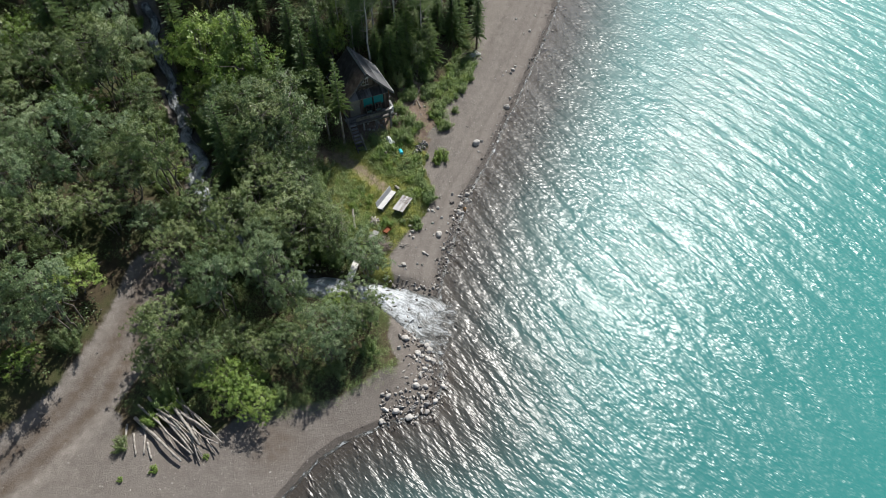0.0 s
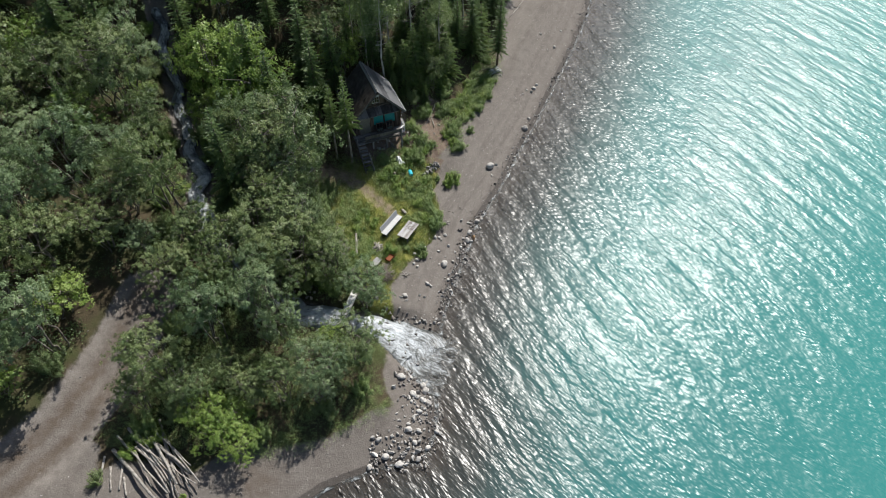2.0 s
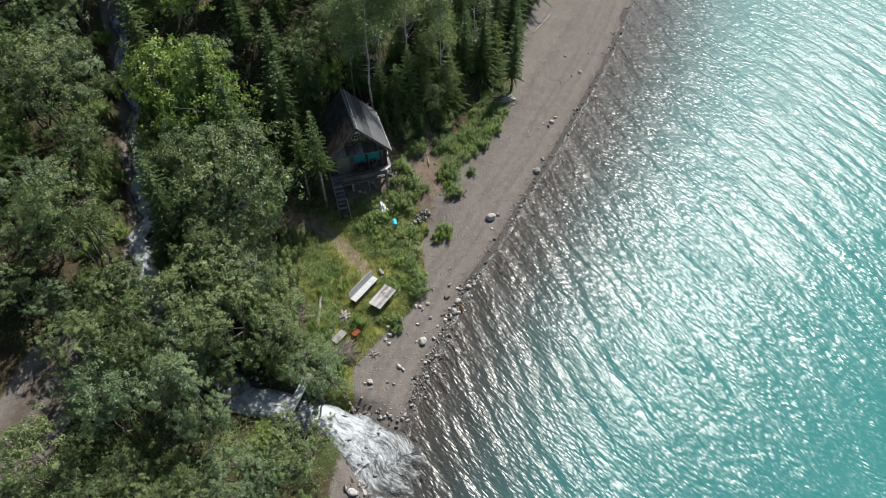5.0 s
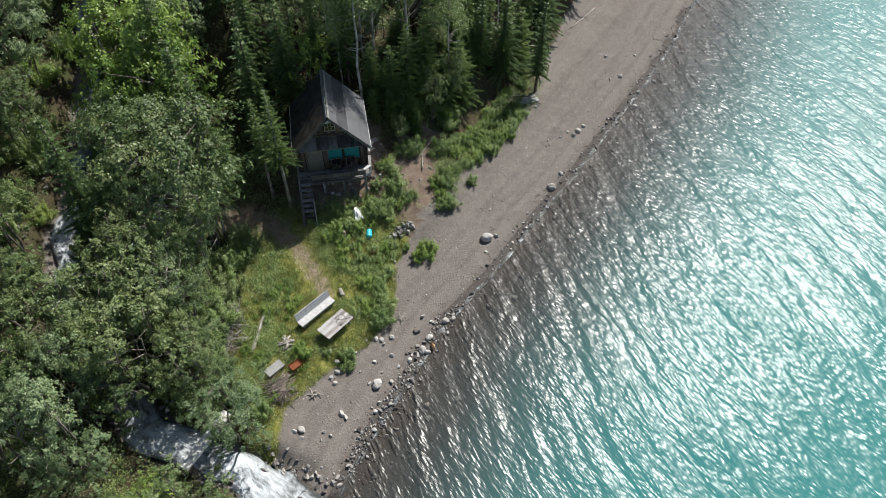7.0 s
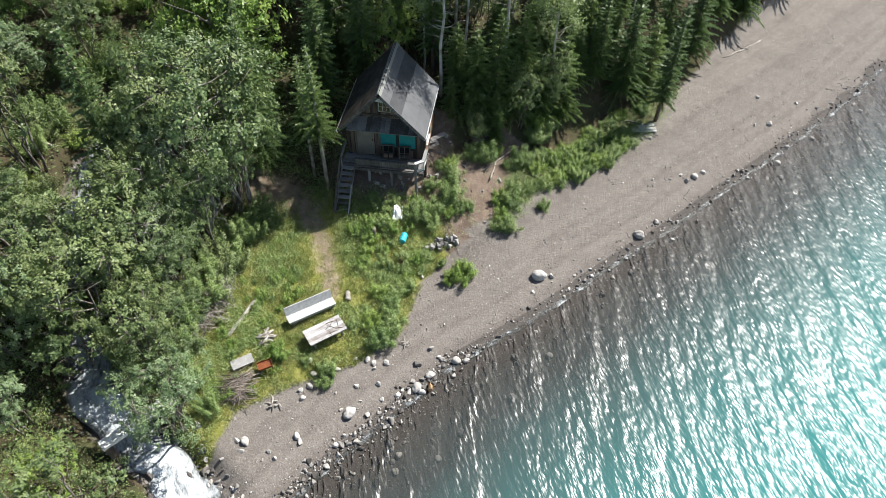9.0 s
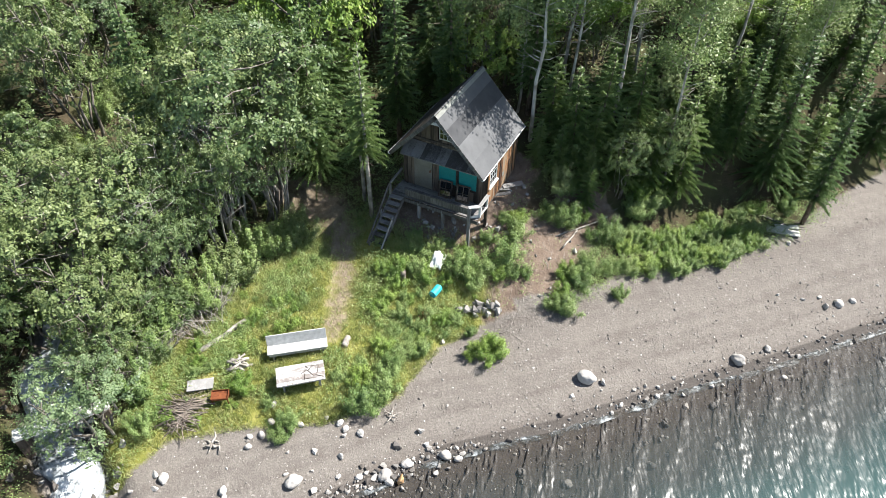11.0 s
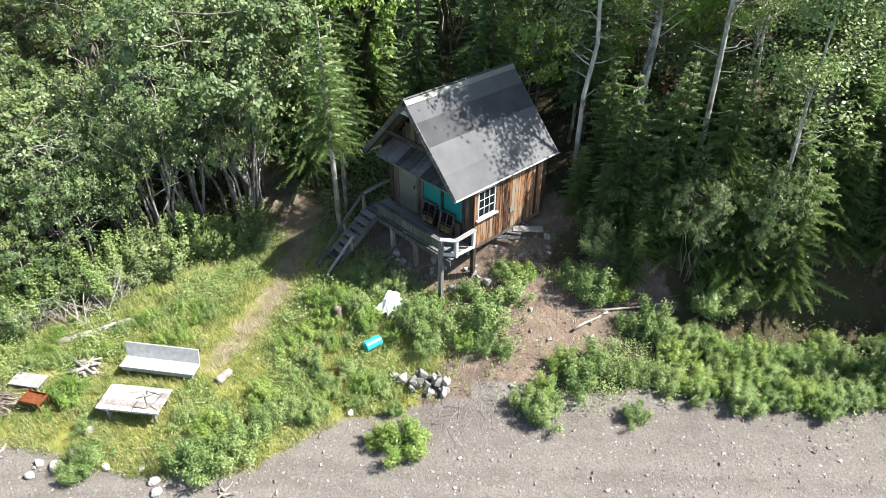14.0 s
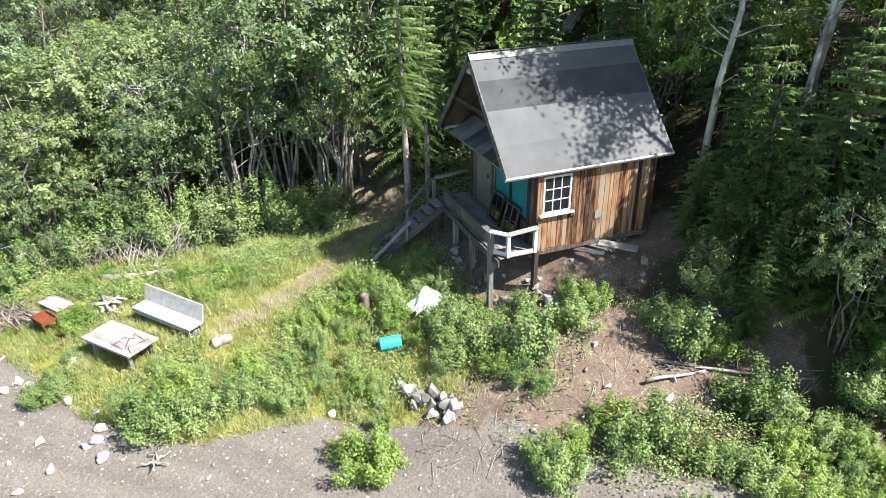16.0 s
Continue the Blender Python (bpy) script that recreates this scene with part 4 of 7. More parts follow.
# trees that stand out one by one
for kind, i, x, y, top, wide in (
        ("willow", 0, -11.8, 28.2, 8.2, 0.8), ("willow", 1, -15.2, 27.6, 8.4, 0.85), ("alder", 3, -13.6, 24.8, 4.6, 0.7), ("alder", 2, -15.6, 30.6, 7.0, 0.8), ("alder", 1, -14.6, 33.0, 7.6, 0.85), ("willow", 0, -20.6, 32.6, 7.0, 0.8), ("alder", 0, -18.6, 30.6, 7.2, 0.85), ("willow", 1, -12.9, 30.6, 7.4, 0.75), ("alder", 0, -5.6, 27.0, 5.4, 1.0), ("willow", 2, -7.7, 25.0, 5.6, 0.95),
        ("willow", 0, -24.6, 39.4, 9.4, 1.05), ("willow", 1, -30.8, 41.5, 10.0, 1.2), ("bright", 0, -25.2, 28.2, 6.4, 1.2), ("alder", 1, -25.8, 56.8, 12.6, 1.0), ("alder", 2, -27.9, 57.6, 13.4, 1.0), ("bright", 0, -23.4, 55.4, 11.2, 1.0), ("willow", 1, -28.6, 60.4, 14.0, 1.0), ("willow", 0, -26.4, 60.0, 13.6, 1.0), ("bright", 0, -9.2, 57.0, 10.6, 1.0), ("alder", 3, -11.2, 55.5, 10.5, 0.9), ("bright", 1, -7.4, 58.4, 11.0, 0.9), ("bright", 1, -18.4, 48.4, 12.4, 1.15), ("bright", 0, -16.4, 47.2, 12.0, 1.0), ("bright", 0, -20.0, 49.8, 12.0, 1.1), ("alder", 1, -12.9, 41.9, 11.0, 1.2), ("alder", 2, -11.6, 31.6, 5.6, 0.9), ("willow", 0, -13.4, 34.0, 6.4, 0.9), ("bright", 1, -7.4, 27.4, 3.6, 0.75), ("willow", 1, -10.6, 28.2, 5.0, 0.75), ("alder", 0, -9.8, 23.8, 5.0, 0.8), ("alder", 2, -11.8, 23.4, 4.8, 0.8), ("willow", 0, -7.6, 23.6, 4.4, 0.7), ("alder", 1, -15.4, 23.0, 5.0, 0.8), ("bright", 1, -14.2, 21.9, 3.8, 0.9), ("bright", 0, -12.8, 21.8, 3.4, 0.9), ("alder", 3, -18.4, 22.6, 4.8, 0.7), ("alder", 0, -12.6, 53.4, 10.4, 0.9), ("bright", 1, -10.6, 52.9, 9.0, 0.8), ("alder", 1, -8.6, 33.1, 4.4, 0.7),
        ("stem_alder", 0, -12.2, 38.0, 7.6, 0.9), ("stem_alder", 1, -12.6, 40.2, 8.6, 0.85), ("stem_alder", 2, -12.0, 42.2, 8.4, 0.8), ("stem_alder", 0, -13.6, 42.6, 9.0, 0.85), ("stem_alder", 1, -11.6, 36.2, 7.0, 0.8), ("stem_alder", 2, -13.2, 37.4, 8.4, 0.85), ("alder", 3, -13.0, 35.2, 8.0, 1.15), ("alder", 0, -10.9, 32.7, 7.4, 1.05), ("willow", 2, -5.9, 31.8, 5.0, 0.92),
        ("alder", 2, -9.6, 35.0, 4.6, 0.8), ("alder", 1, -23.3, 36.4, 9.0, 1.0), ("alder", 1, -14.6, 41.2, 10.6, 1.0), ("stem_alder", 2, -11.4, 39.2, 8.3, 0.8),
        ("alder", 1, -10.6, 36.6, 5.8, 0.75), ("spruce", 3, -16.6, 39.0, 12.2, 0.9), ("spruce", 0, -14.6, 46.5, 12.0, 1.0),
        ("spruce", 1, -16.5, 48.2, 13.6, 1.0), ("spruce", 2, -11.9, 49.1, 12.2, 1.0), ("spruce", 1, -12.9, 44.9, 11.0, 0.9),
        ("path_spruce", 0, -8.75, 45.2, 10.8, 0.86), ("path_spruce", 0, -10.1, 45.7, 9.6, 0.85), ("spruce", 2, -10.8, 51.5, 12.5, 0.95), ("spruce", 3, -13.5, 52.5, 13.2, 1.0),
        ("birch", 0, -4.7, 56.3, 17.2, 1.0), ("birch", 1, -7.6, 55.9, 16.4, 1.0), ("birch", 2, -6.5, 55.2, 15.2, 1.0), ("birch", 1, -6.9, 53.2, 16.0, 1.0), ("young_spruce", 0, -4.9, 54.0, 8.6, 1.0), ("young_spruce", 1, -3.3, 55.4, 6.8, 1.1), ("young_spruce", 0, -4.1, 54.5, 6.9, 1.1), ("young_spruce", 1, -2.4, 56.7, 6.6, 1.1), ("young_spruce", 1, -3.6, 56.6, 9.2, 0.9), ("young_spruce", 1, -4.5, 55.1, 9.4, 0.85), ("young_spruce", 0, -1.4, 58.0, 7.4, 1.1), ("birch", 2, -8.35, 53.65, 13.5, 0.95), ("birch", 0, -2.3, 57.7, 12.5, 1.0),
        ("birch", 1, -6.03, 59.1, 14.0, 1.0), ("birch", 2, -5.26, 58.06, 13.6, 0.95), ("birch", 0, -9.7, 55.4, 14.5, 0.95), ("birch", 1, -3.5, 60.5, 13.6, 0.9), ("young_spruce", 0, -5.0, 53.2, 6.0, 1.0), ("young_spruce", 1, -3.9, 54.1, 5.2, 1.1), ("young_spruce", 0, -3.4, 55.8, 6.4, 1.0),
        ("young_spruce", 1, -2.2, 58.6, 5.6, 1.1), ("spruce", 0, -0.8, 61.0, 9.5, 0.9), ("spruce", 1, 0.6, 62.4, 9.8, 1.0),
        ("young_spruce", 0, 1.6, 64.4, 6.5, 1.1), ("spruce", 2, 1.3, 66.6, 10.5, 1.0), ("spruce", 3, 2.6, 69.2, 10.0, 1.0), ("birch", 2, -0.4, 64.8, 12.0, 1.0),
        ("spruce", 0, 3.0, 72.4, 10.8, 1.0), ("young_spruce", 0, -5.75, 52.6, 4.8, 1.0), ("young_spruce", 1, -4.6, 54.3, 6.6, 0.9), ("young_spruce", 0, -3.4, 53.6, 4.6, 1.0), ("alder", 1, -2.9, 55.4, 6.2, 0.55), ("alder", 3, -1.9, 57.2, 6.8, 0.55), ("alder", 2, -5.9, 55.4, 7.6, 0.6), ("alder", 0, -3.6, 58.4, 8.0, 0.6), ("alder", 3, -7.4, 57.2, 9.0, 0.6), ("bright", 1, -8.9, 55.2, 8.6, 0.7), ("spruce", 2, -7.9, 53.9, 13.4, 0.9), ("spruce", 0, -9.9, 54.2, 11.8, 0.9), ("young_spruce", 0, -6.4, 53.9, 8.6, 1.1), ("young_spruce", 1, -5.7, 54.0, 7.2, 1.2), ("young_spruce", 0, -6.1, 52.9, 6.0, 1.2), ("spruce", 1, 4.2, 75.6, 10.5, 1.0), ("spruce", 2, 5.0, 79.0, 11.0, 1.0), ("spruce", 3, 2.4, 77.0, 11.5, 1.0), ("spruce", 0, 6.0, 83.0, 11.5, 1.0), ("alder", 0, -8.6, 33.6, 6.2, 0.8),
        ("bright", 0, -11.9, 20.2, 3.2, 0.9), ("bright", 1, -13.1, 20.7, 3.4, 0.95), ("alder", 3, -29.8, 21.6, 7.5, 1.0), ("willow", 1, -27.6, 24.2, 7.0, 0.9), ("bright", 1, -26.6, 22.4, 4.6, 1.0), ("alder", 0, -32.4, 18.6, 7.6, 1.0), ("bright", 0, -28.6, 19.2, 4.4, 0.9), ("alder", 3, -17.6, 24.6, 6.6, 0.95)):
    tree_to(kind, i, x, y, top, wide)

# the forest behind

def forest():
    r = np.random.RandomState(9)
    done = [np.array(s) for s in TREE_SPOTS]
    placed = 0
    cand = np.column_stack([r.uniform(-62, 22, 9000), r.uniform(4, 118, 9000)])
    d = shore_distance(cand)
    ok = d > beach_width(cand) + np.where(cand[:, 1] > 62, 0.5, 1.6)
    ok &= line_distance(cand, ROAD) > 2.9
    ok &= line_distance(cand, STREAM) > np.interp(cand[:, 1], [30, 35, 48, 54, 55.5], [1.5, 1.9, 1.9, 1.7, 0.4])
    ok &= line_distance(cand, TRAIL) > 1.5
    ok &= poly_distance(cand, CLEARING) < -1.3
    ok &= poly_distance(cand, BARE) < -1.6
    ok &= np.hypot(cand[:, 0] + 7.6, cand[:, 1] - 49.4) > 4.6
    ok &= np.hypot(cand[:, 0] + 4.0, cand[:, 1] - 60.0) > 2.6
    ok &= np.hypot((cand[:, 0] + 15) / 2.0, (cand[:, 1] - 16.5)) > 5.0
    ok &= ~((cand[:, 0] > -6.5) & (cand[:, 1] > 44) & (cand[:, 1] < 53))
    ok &= ~((cand[:, 0] > -9.5) & (cand[:, 1] < 26))
    ok &= ~((cand[:, 0] > -20.0) & (cand[:, 1] < 24.5))
    ok &= ~((d < beach_width(cand) + 4.6) & (cand[:, 1] > 43) & (cand[:, 1] < 62))
    for p in cand[ok]:
        far = max(0.0, (math.hypot(p[0] + 8, p[1] - 40) - 28) / 30)
        gap = 2.55 + 1.0 * min(far, 1.0)
        if all((p[0] - q[0]) ** 2 + (p[1] - q[1]) ** 2 > gap * gap for q in done):
            done.append(p)
            placed += 1
            x, y = p
            conifer = 0.62 if y > 46 else 0.2
            if y < 33:
                conifer = 0.0
            if x < -18:
                conifer *= 0.5
            u = r.rand()
            g = ground_z(x, y)
            if u < conifer:
                tree_to("spruce", r.randint(4), x, y, g + r.uniform(7.0, 11.5), r.uniform(0.9, 1.1))
            elif y > 51 and x > -12 and u < conifer + 0.25:
                tree_to("birch", r.randint(3), x, y, g + r.uniform(9, 12), 1.0)
            elif u < 0.84:
                k = "alder" if r.rand() < 0.55 else "willow"
                tree_to(k, r.randint(4) if k == "alder" else r.randint(3), x, y, g + r.uniform(4.4, 8.4), r.uniform(0.8, 1.1))
            else:
                tree_to("bright", r.randint(2), x, y, g + r.uniform(3.2, 4.6), r.uniform(0.9, 1.1))
        if placed > 380:
            break


forest()

# shrubs along the beach and the clearing
for kind, i, x, y, s in (
        ("green_shrub", 1, -4.75, 36.5, 0.8), ("shrub", 0, -2.5, 37.2, 0.8), ("shrub", 2, -2.3, 36.6, 0.7), ("shrub", 1, -1.6, 39.5, 1.05), ("shrub", 2, -1.45, 40.3, 1.1), ("shrub", 0, -1.8, 41.0, 1.05), ("shrub", 1, -2.1, 41.7, 0.9),
        ("green_shrub", 0, -2.3, 40.2, 0.8), ("shrub", 0, -2.9, 39.6, 0.6), ("shrub", 2, -2.4, 42.3, 0.85), ("shrub", 0, -2.15, 43.0, 0.8), ("green_shrub", 1, -3.1, 41.7, 0.7),
        ("green_shrub", 0, -0.35, 45.1, 1.0), ("green_shrub", 1, -0.75, 44.7, 0.7), ("green_shrub", 0, -0.6, 45.5, 0.6), ("shrub", 1, -2.6, 45.1, 0.55), ("green_shrub", 1, -2.8, 44.6, 0.65), ("shrub", 0, -1.7, 45.2, 0.5),
        ("shrub", 0, 0.1, 49.1, 0.95), ("shrub", 1, -0.2, 48.7, 0.75), ("green_shrub", 0, -0.6, 49.3, 0.7), ("shrub", 2, -0.6, 50.5, 1.05), ("shrub", 1, -0.8, 51.2, 1.15), ("green_shrub", 1, -1.2, 50.4, 0.8), ("shrub", 0, 0.9, 51.5, 0.7),
        ("shrub", 1, -1.7, 53.5, 1.25), ("shrub", 0, -1.5, 53.9, 0.9), ("shrub", 2, -0.3, 52.1, 0.85), ("shrub", 0, 0.1, 52.8, 0.9), ("green_shrub", 0, 0.4, 53.6, 0.8), ("green_shrub", 1, -0.4, 55.1, 0.8), ("shrub", 2, -1.2, 54.9, 0.8),
        ("shrub", 0, -2.7, 48.3, 0.8), ("shrub", 1, -3.3, 48.5, 1.35), ("shrub", 2, -3.7, 47.5, 1.3), ("shrub", 0, -4.5, 48.5, 0.7), ("green_shrub", 1, -4.6, 47.3, 0.6), ("shrub", 2, -5.3, 47.0, 0.5), ("shrub", 0, -4.7, 49.6, 0.6), ("shrub", 1, -3.3, 47.0, 0.9), ("shrub", 0, -4.0, 49.8, 1.0), ("green_shrub", 0, -4.4, 50.3, 0.7), ("shrub", 1, -3.4, 52.2, 1.25), ("shrub", 2, -3.9, 51.9, 1.1), ("green_shrub", 1, -3.2, 52.9, 0.9),
        ("shrub", 1, -3.95, 46.5, 1.1), ("shrub", 0, -4.4, 46.9, 0.95), ("green_shrub", 1, -4.7, 45.2, 0.7), ("shrub", 0, -5.2, 45.0, 0.85), ("green_shrub", 0, -5.7, 44.4, 0.75), ("shrub", 2, -6.0, 45.6, 0.8), ("shrub", 1, -5.4, 46.4, 0.6), ("shrub", 0, -6.4, 45.9, 0.7), ("shrub", 2, -2.3, 48.9, 0.6), ("green_shrub", 1, -3.0, 47.9, 0.7),
        ("shrub", 2, 2.2, 62.6, 0.9), ("green_shrub", 1, -5.2, 44.0, 0.7), ("shrub", 0, -3.4, 44.2, 0.7), ("green_shrub", 0, -6.1, 43.9, 0.6), ("shrub", 2, -3.5, 37.0, 0.5),
        ("thicket", 0, -10.1, 38.6, 1.05), ("thicket", 1, -9.8, 37.2, 1.05), ("thicket", 1, -10.7, 40.0, 1.0), ("thicket", 1, -9.0, 34.9, 1.0), ("thicket", 0, -10.4, 42.2, 0.85), ("thicket", 0, -9.7, 35.9, 1.0), ("thicket", 1, -10.3, 41.1, 0.8), ("green_shrub", 0, -4.6, 42.6, 0.6), ("shrub", 1, -3.9, 43.3, 0.7), ("green_shrub", 1, -4.9, 43.3, 0.6), ("shrub", 0, -2.9, 43.6, 0.7), ("shrub", 2, -3.4, 42.6, 0.65), ("shrub", 0, -2.9, 40.6, 0.5),
        ("thicket", 1, -7.0, 33.3, 0.75), ("thicket", 0, -8.0, 34.2, 0.75), ("thicket", 1, -8.4, 32.6, 0.8), ("thicket", 1, -5.2, 32.9, 0.55), ("thicket", 0, -4.9, 54.6, 0.9), ("thicket", 1, -3.7, 56.9, 0.8),
        ("thicket", 0, -4.6, 53.0, 0.7), ("shrub", 2, -2.0, 55.6, 1.2), ("shrub", 0, -1.6, 56.6, 1.1), ("green_shrub", 1, -2.3, 56.2, 1.0), ("shrub", 2, -4.2, 53.4, 1.0), ("thicket", 1, -17.9, 21.2, 0.8), ("thicket", 0, -16.4, 22.3, 0.75), ("thicket", 1, -10.9, 21.2, 0.7), ("thicket", 0, -7.2, 23.2, 0.7),
        ("thicket", 1, -5.2, 24.6, 0.7), ("thicket", 0, -24.5, 24.2, 0.9), ("thicket", 1, -18.2, 28.2, 0.8), ("thicket", 0, -19.6, 17.9, 0.45)):
    plant(kind, i, x, y, s)


def shore_line_x(y):
    return float(np.interp(y, SHORE[::-1, 1], SHORE[::-1, 0]))


r_s = np.random.RandomState(15)
for k in range(95):
    y = r_s.uniform(53.6, 61.6)
    e = 0.1 + 2.3 * r_s.rand()
    p = np.array([(shore_line_x(y) - (float(beach_width(np.array([(0, y)]))[0]) + e) * 1.12, y)])
    if poly_distance(p, BARE)[0] < 0.1 and np.hypot(p[0, 0] - 3.1, y - 60.9) > 1.3:
        plant("shrub" if k % 3 else "green_shrub", k % 2, p[0, 0], y, r_s.uniform(0.45, 0.8))
for k in range(260):
    p = np.array([(r_s.uniform(-9.5, -1.5), r_s.uniform(33.5, 47.5))])
    if poly_distance(p, CLEARING)[0] > 0.1 and line_distance(p, TRAIL)[0] > 1.3 and np.hypot(p[0, 0] + 4.2, p[0, 1] - 38.7) > 2.0 and np.hypot(p[0, 0] + 4.05, p[0, 1] - 40.75) > 0.8 and shore_distance(p)[0] > 4.3:
        plant("shrub" if k % 2 else "green_shrub", k % 2, p[0, 0], p[0, 1], r_s.uniform(0.16, 0.5))


# young growth on the wooded slope
for k in range(60):
    p = np.array([(r_s.uniform(-9.0, 2.5), r_s.uniform(52.5, 68.0))])
    e = shore_distance(p)[0] - beach_width(p)[0]
    if e < 5.2 or e > 10.5 or np.hypot(p[0, 0] + 4.4, p[0, 1] - 60.3) < 2.3 or poly_distance(p, BARE)[0] > -0.8 or np.hypot(p[0, 0] + 7.2, p[0, 1] - 49.5) < 4.2:
        continue
    if k % 3 == 0:
        h = r_s.uniform(2.2, 4.6)
        tree_to("young_spruce", k % 2, p[0, 0], p[0, 1], ground_z(p[0, 0], p[0, 1]) + h, r_s.uniform(1.0, 1.25))
    else:
        plant("thicket" if k % 3 == 1 else "shrub", k % 2, p[0, 0], p[0, 1], r_s.uniform(0.6, 0.95))
for k in range(26):
    y = r_s.uniform(58.0, 67.0)
    x = shore_line_x(y) - (float(beach_width(np.array([(0, y)]))[0]) + r_s.uniform(3.8, 6.8)) * 1.12
    tree_to("spruce" if k % 3 else "young_spruce", k % 2, x, y, ground_z(x, y) + r_s.uniform(2.6, 4.8), 1.25)
# low growth along the banks of the stream and in the gaps of the wood
for k in range(420):
    p = np.array([(r_s.uniform(-32, -9), r_s.uniform(31, 60))])
    q = line_distance(p, STREAM)[0]
    if 1.1 < q < 3.6 and line_distance(p, TRAIL)[0] > 1.6:
        plant("thicket" if k % 3 else "green_shrub", k % 2, p[0, 0], p[0, 1], r_s.uniform(0.45, 0.8) * (1 if k % 3 else 1.5))
# two weeds and a bush on the gravel yard
for x, y, s in ((-17.3, 16.5, 0.42), (-19.1, 15.9, 0.28), (-14.4, 17.3, 0.3), (-18.4, 19.6, 0.8), (-17.2, 20.6, 1.0)):
    plant("green_shrub", 0, x, y, s)


def tufts():
    """Grass and small weeds over the clearing and the forest edge."""
    r = np.random.RandomState(31)
    p = np.column_stack([r.uniform(-12, 2, 150000), r.uniform(30, 56, 150000)])
    d = shore_distance(p)
    lawn = np.clip(poly_distance(p, CLEARING) + 0.9, 0, 1)
    edge = np.clip(1.3 - np.abs(d - beach_width(p) - 0.9), 0, 1) * (p[:, 1] > 30) * (p[:, 1] < 46) * 0.6
    clump = 0.5 + 0.5 * wave2(p, 3.1, 21) + 0.5 * wave2(p, 7.0, 22)
    path_ = np.clip(line_distance(p, TRAIL) / 0.9 - 0.25, 0.12, 1)
    keep = (np.maximum(lawn, edge) * path_ * np.clip(clump * 1.5, 0.04, 1) > r.rand(len(p)))
    keep &= poly_distance(p, BARE) < 0.3 + 0.5 * r.rand(len(p))
    keep &= d > beach_width(p) - 0.1
    p = p[keep][:34000]
    n = len(p)
    z = height(p)
    k = np.repeat(np.arange(n), 3)
    m = len(k)
    b = np.column_stack([p, z])[k] + np.column_stack([r.normal(size=(m, 2)) * 0.05, np.full(m, -0.01)])
    a = r.uniform(0, 6.28, m)
    side = np.column_stack([np.cos(a), np.sin(a), np.zeros(m)]) * 0.009
    tall = r.uniform(0.08, 0.32, m)
    tip = b + np.column_stack([r.normal(size=(m, 2)) * 0.11, tall])
    v = np.stack([b - side, b + side, tip], 1).reshape(-1, 3)
    f_ = np.arange(3 * m).reshape(-1, 3)
    return mesh_of("grass", v, f_, GRASS)


tagged(new("grass", tufts()), "yellow-green grass and weeds over the clearing", "grass", kind="stuff")


def groundcover():
    """Low broad-leaved weeds over the clearing, the slope below the cabin and the forest floor."""
    r = np.random.RandomState(33)
    p = np.column_stack([r.uniform(-22, 4, 70000), r.uniform(20, 66, 70000)])
    d = shore_distance(p)
    c = 0.5 + 0.6 * wave2(p, 1.7, 41) + 0.5 * wave2(p, 4.3, 42)
    want = np.where(poly_distance(p, CLEARING) > 0, 0.85 * (c > 0.52) + 0.07, 0.5) * np.clip(c * 1.6, 0, 1)
    want *= np.clip((d - beach_width(p)) * 1.3, 0, 1) * np.clip(line_distance(p, TRAIL) / 0.8 - 0.5, 0, 1) * np.clip(line_distance(p, ROAD) - 2.0, 0, 1)
    want *= np.clip(line_distance(p, STREAM) - 1.0, 0, 1)
    want *= np.where(poly_distance(p, BARE) > 0, 0.3, 1) * np.where((p[:, 1] > 50) & (d > beach_width(p) + 2.6), 0.12, 1)
    u = (p[:, 0] + 7.2) * 0.907 + (p[:, 1] - 49.5) * 0.42
    v_ = -(p[:, 0] + 7.2) * 0.42 + (p[:, 1] - 49.5) * 0.907
    want *= ~((np.abs(u) < 2.3) & (np.abs(v_) < 2.9))
    for x, y, rad in ((-5.0, 39.0, 1.3), (-3.4, 38.5, 1.0), (-5.55, 35.45, 0.6), (-4.5, 35.9, 0.5), (-3.95, 45.15, 0.35), (-5.75, 37.0, 0.5), (-4.75, 34.5, 0.8), (-4.05, 40.75, 0.55)):
        want *= np.hypot(p[:, 0] - x, p[:, 1] - y) > rad
    p = p[want > r.rand(len(p))][:19000]
    z = height(p)
    n = len(p)
    k = np.repeat(np.arange(n), 17)
    rad = r.uniform(0.1, 0.24, n)[k]
    c = np.column_stack([p, z])[k] + np.column_stack([r.normal(size=(len(k), 2)) * rad[:, None], r.uniform(0.04, 0.34, len(k))])
    return leaf_mesh("undergrowth", c, 0.066, LEAF_SHRUB, r, 0.8)


tagged(new("undergrowth", groundcover()), "low broad-leaved green weeds on the ground", "undergrowth", kind="stuff")


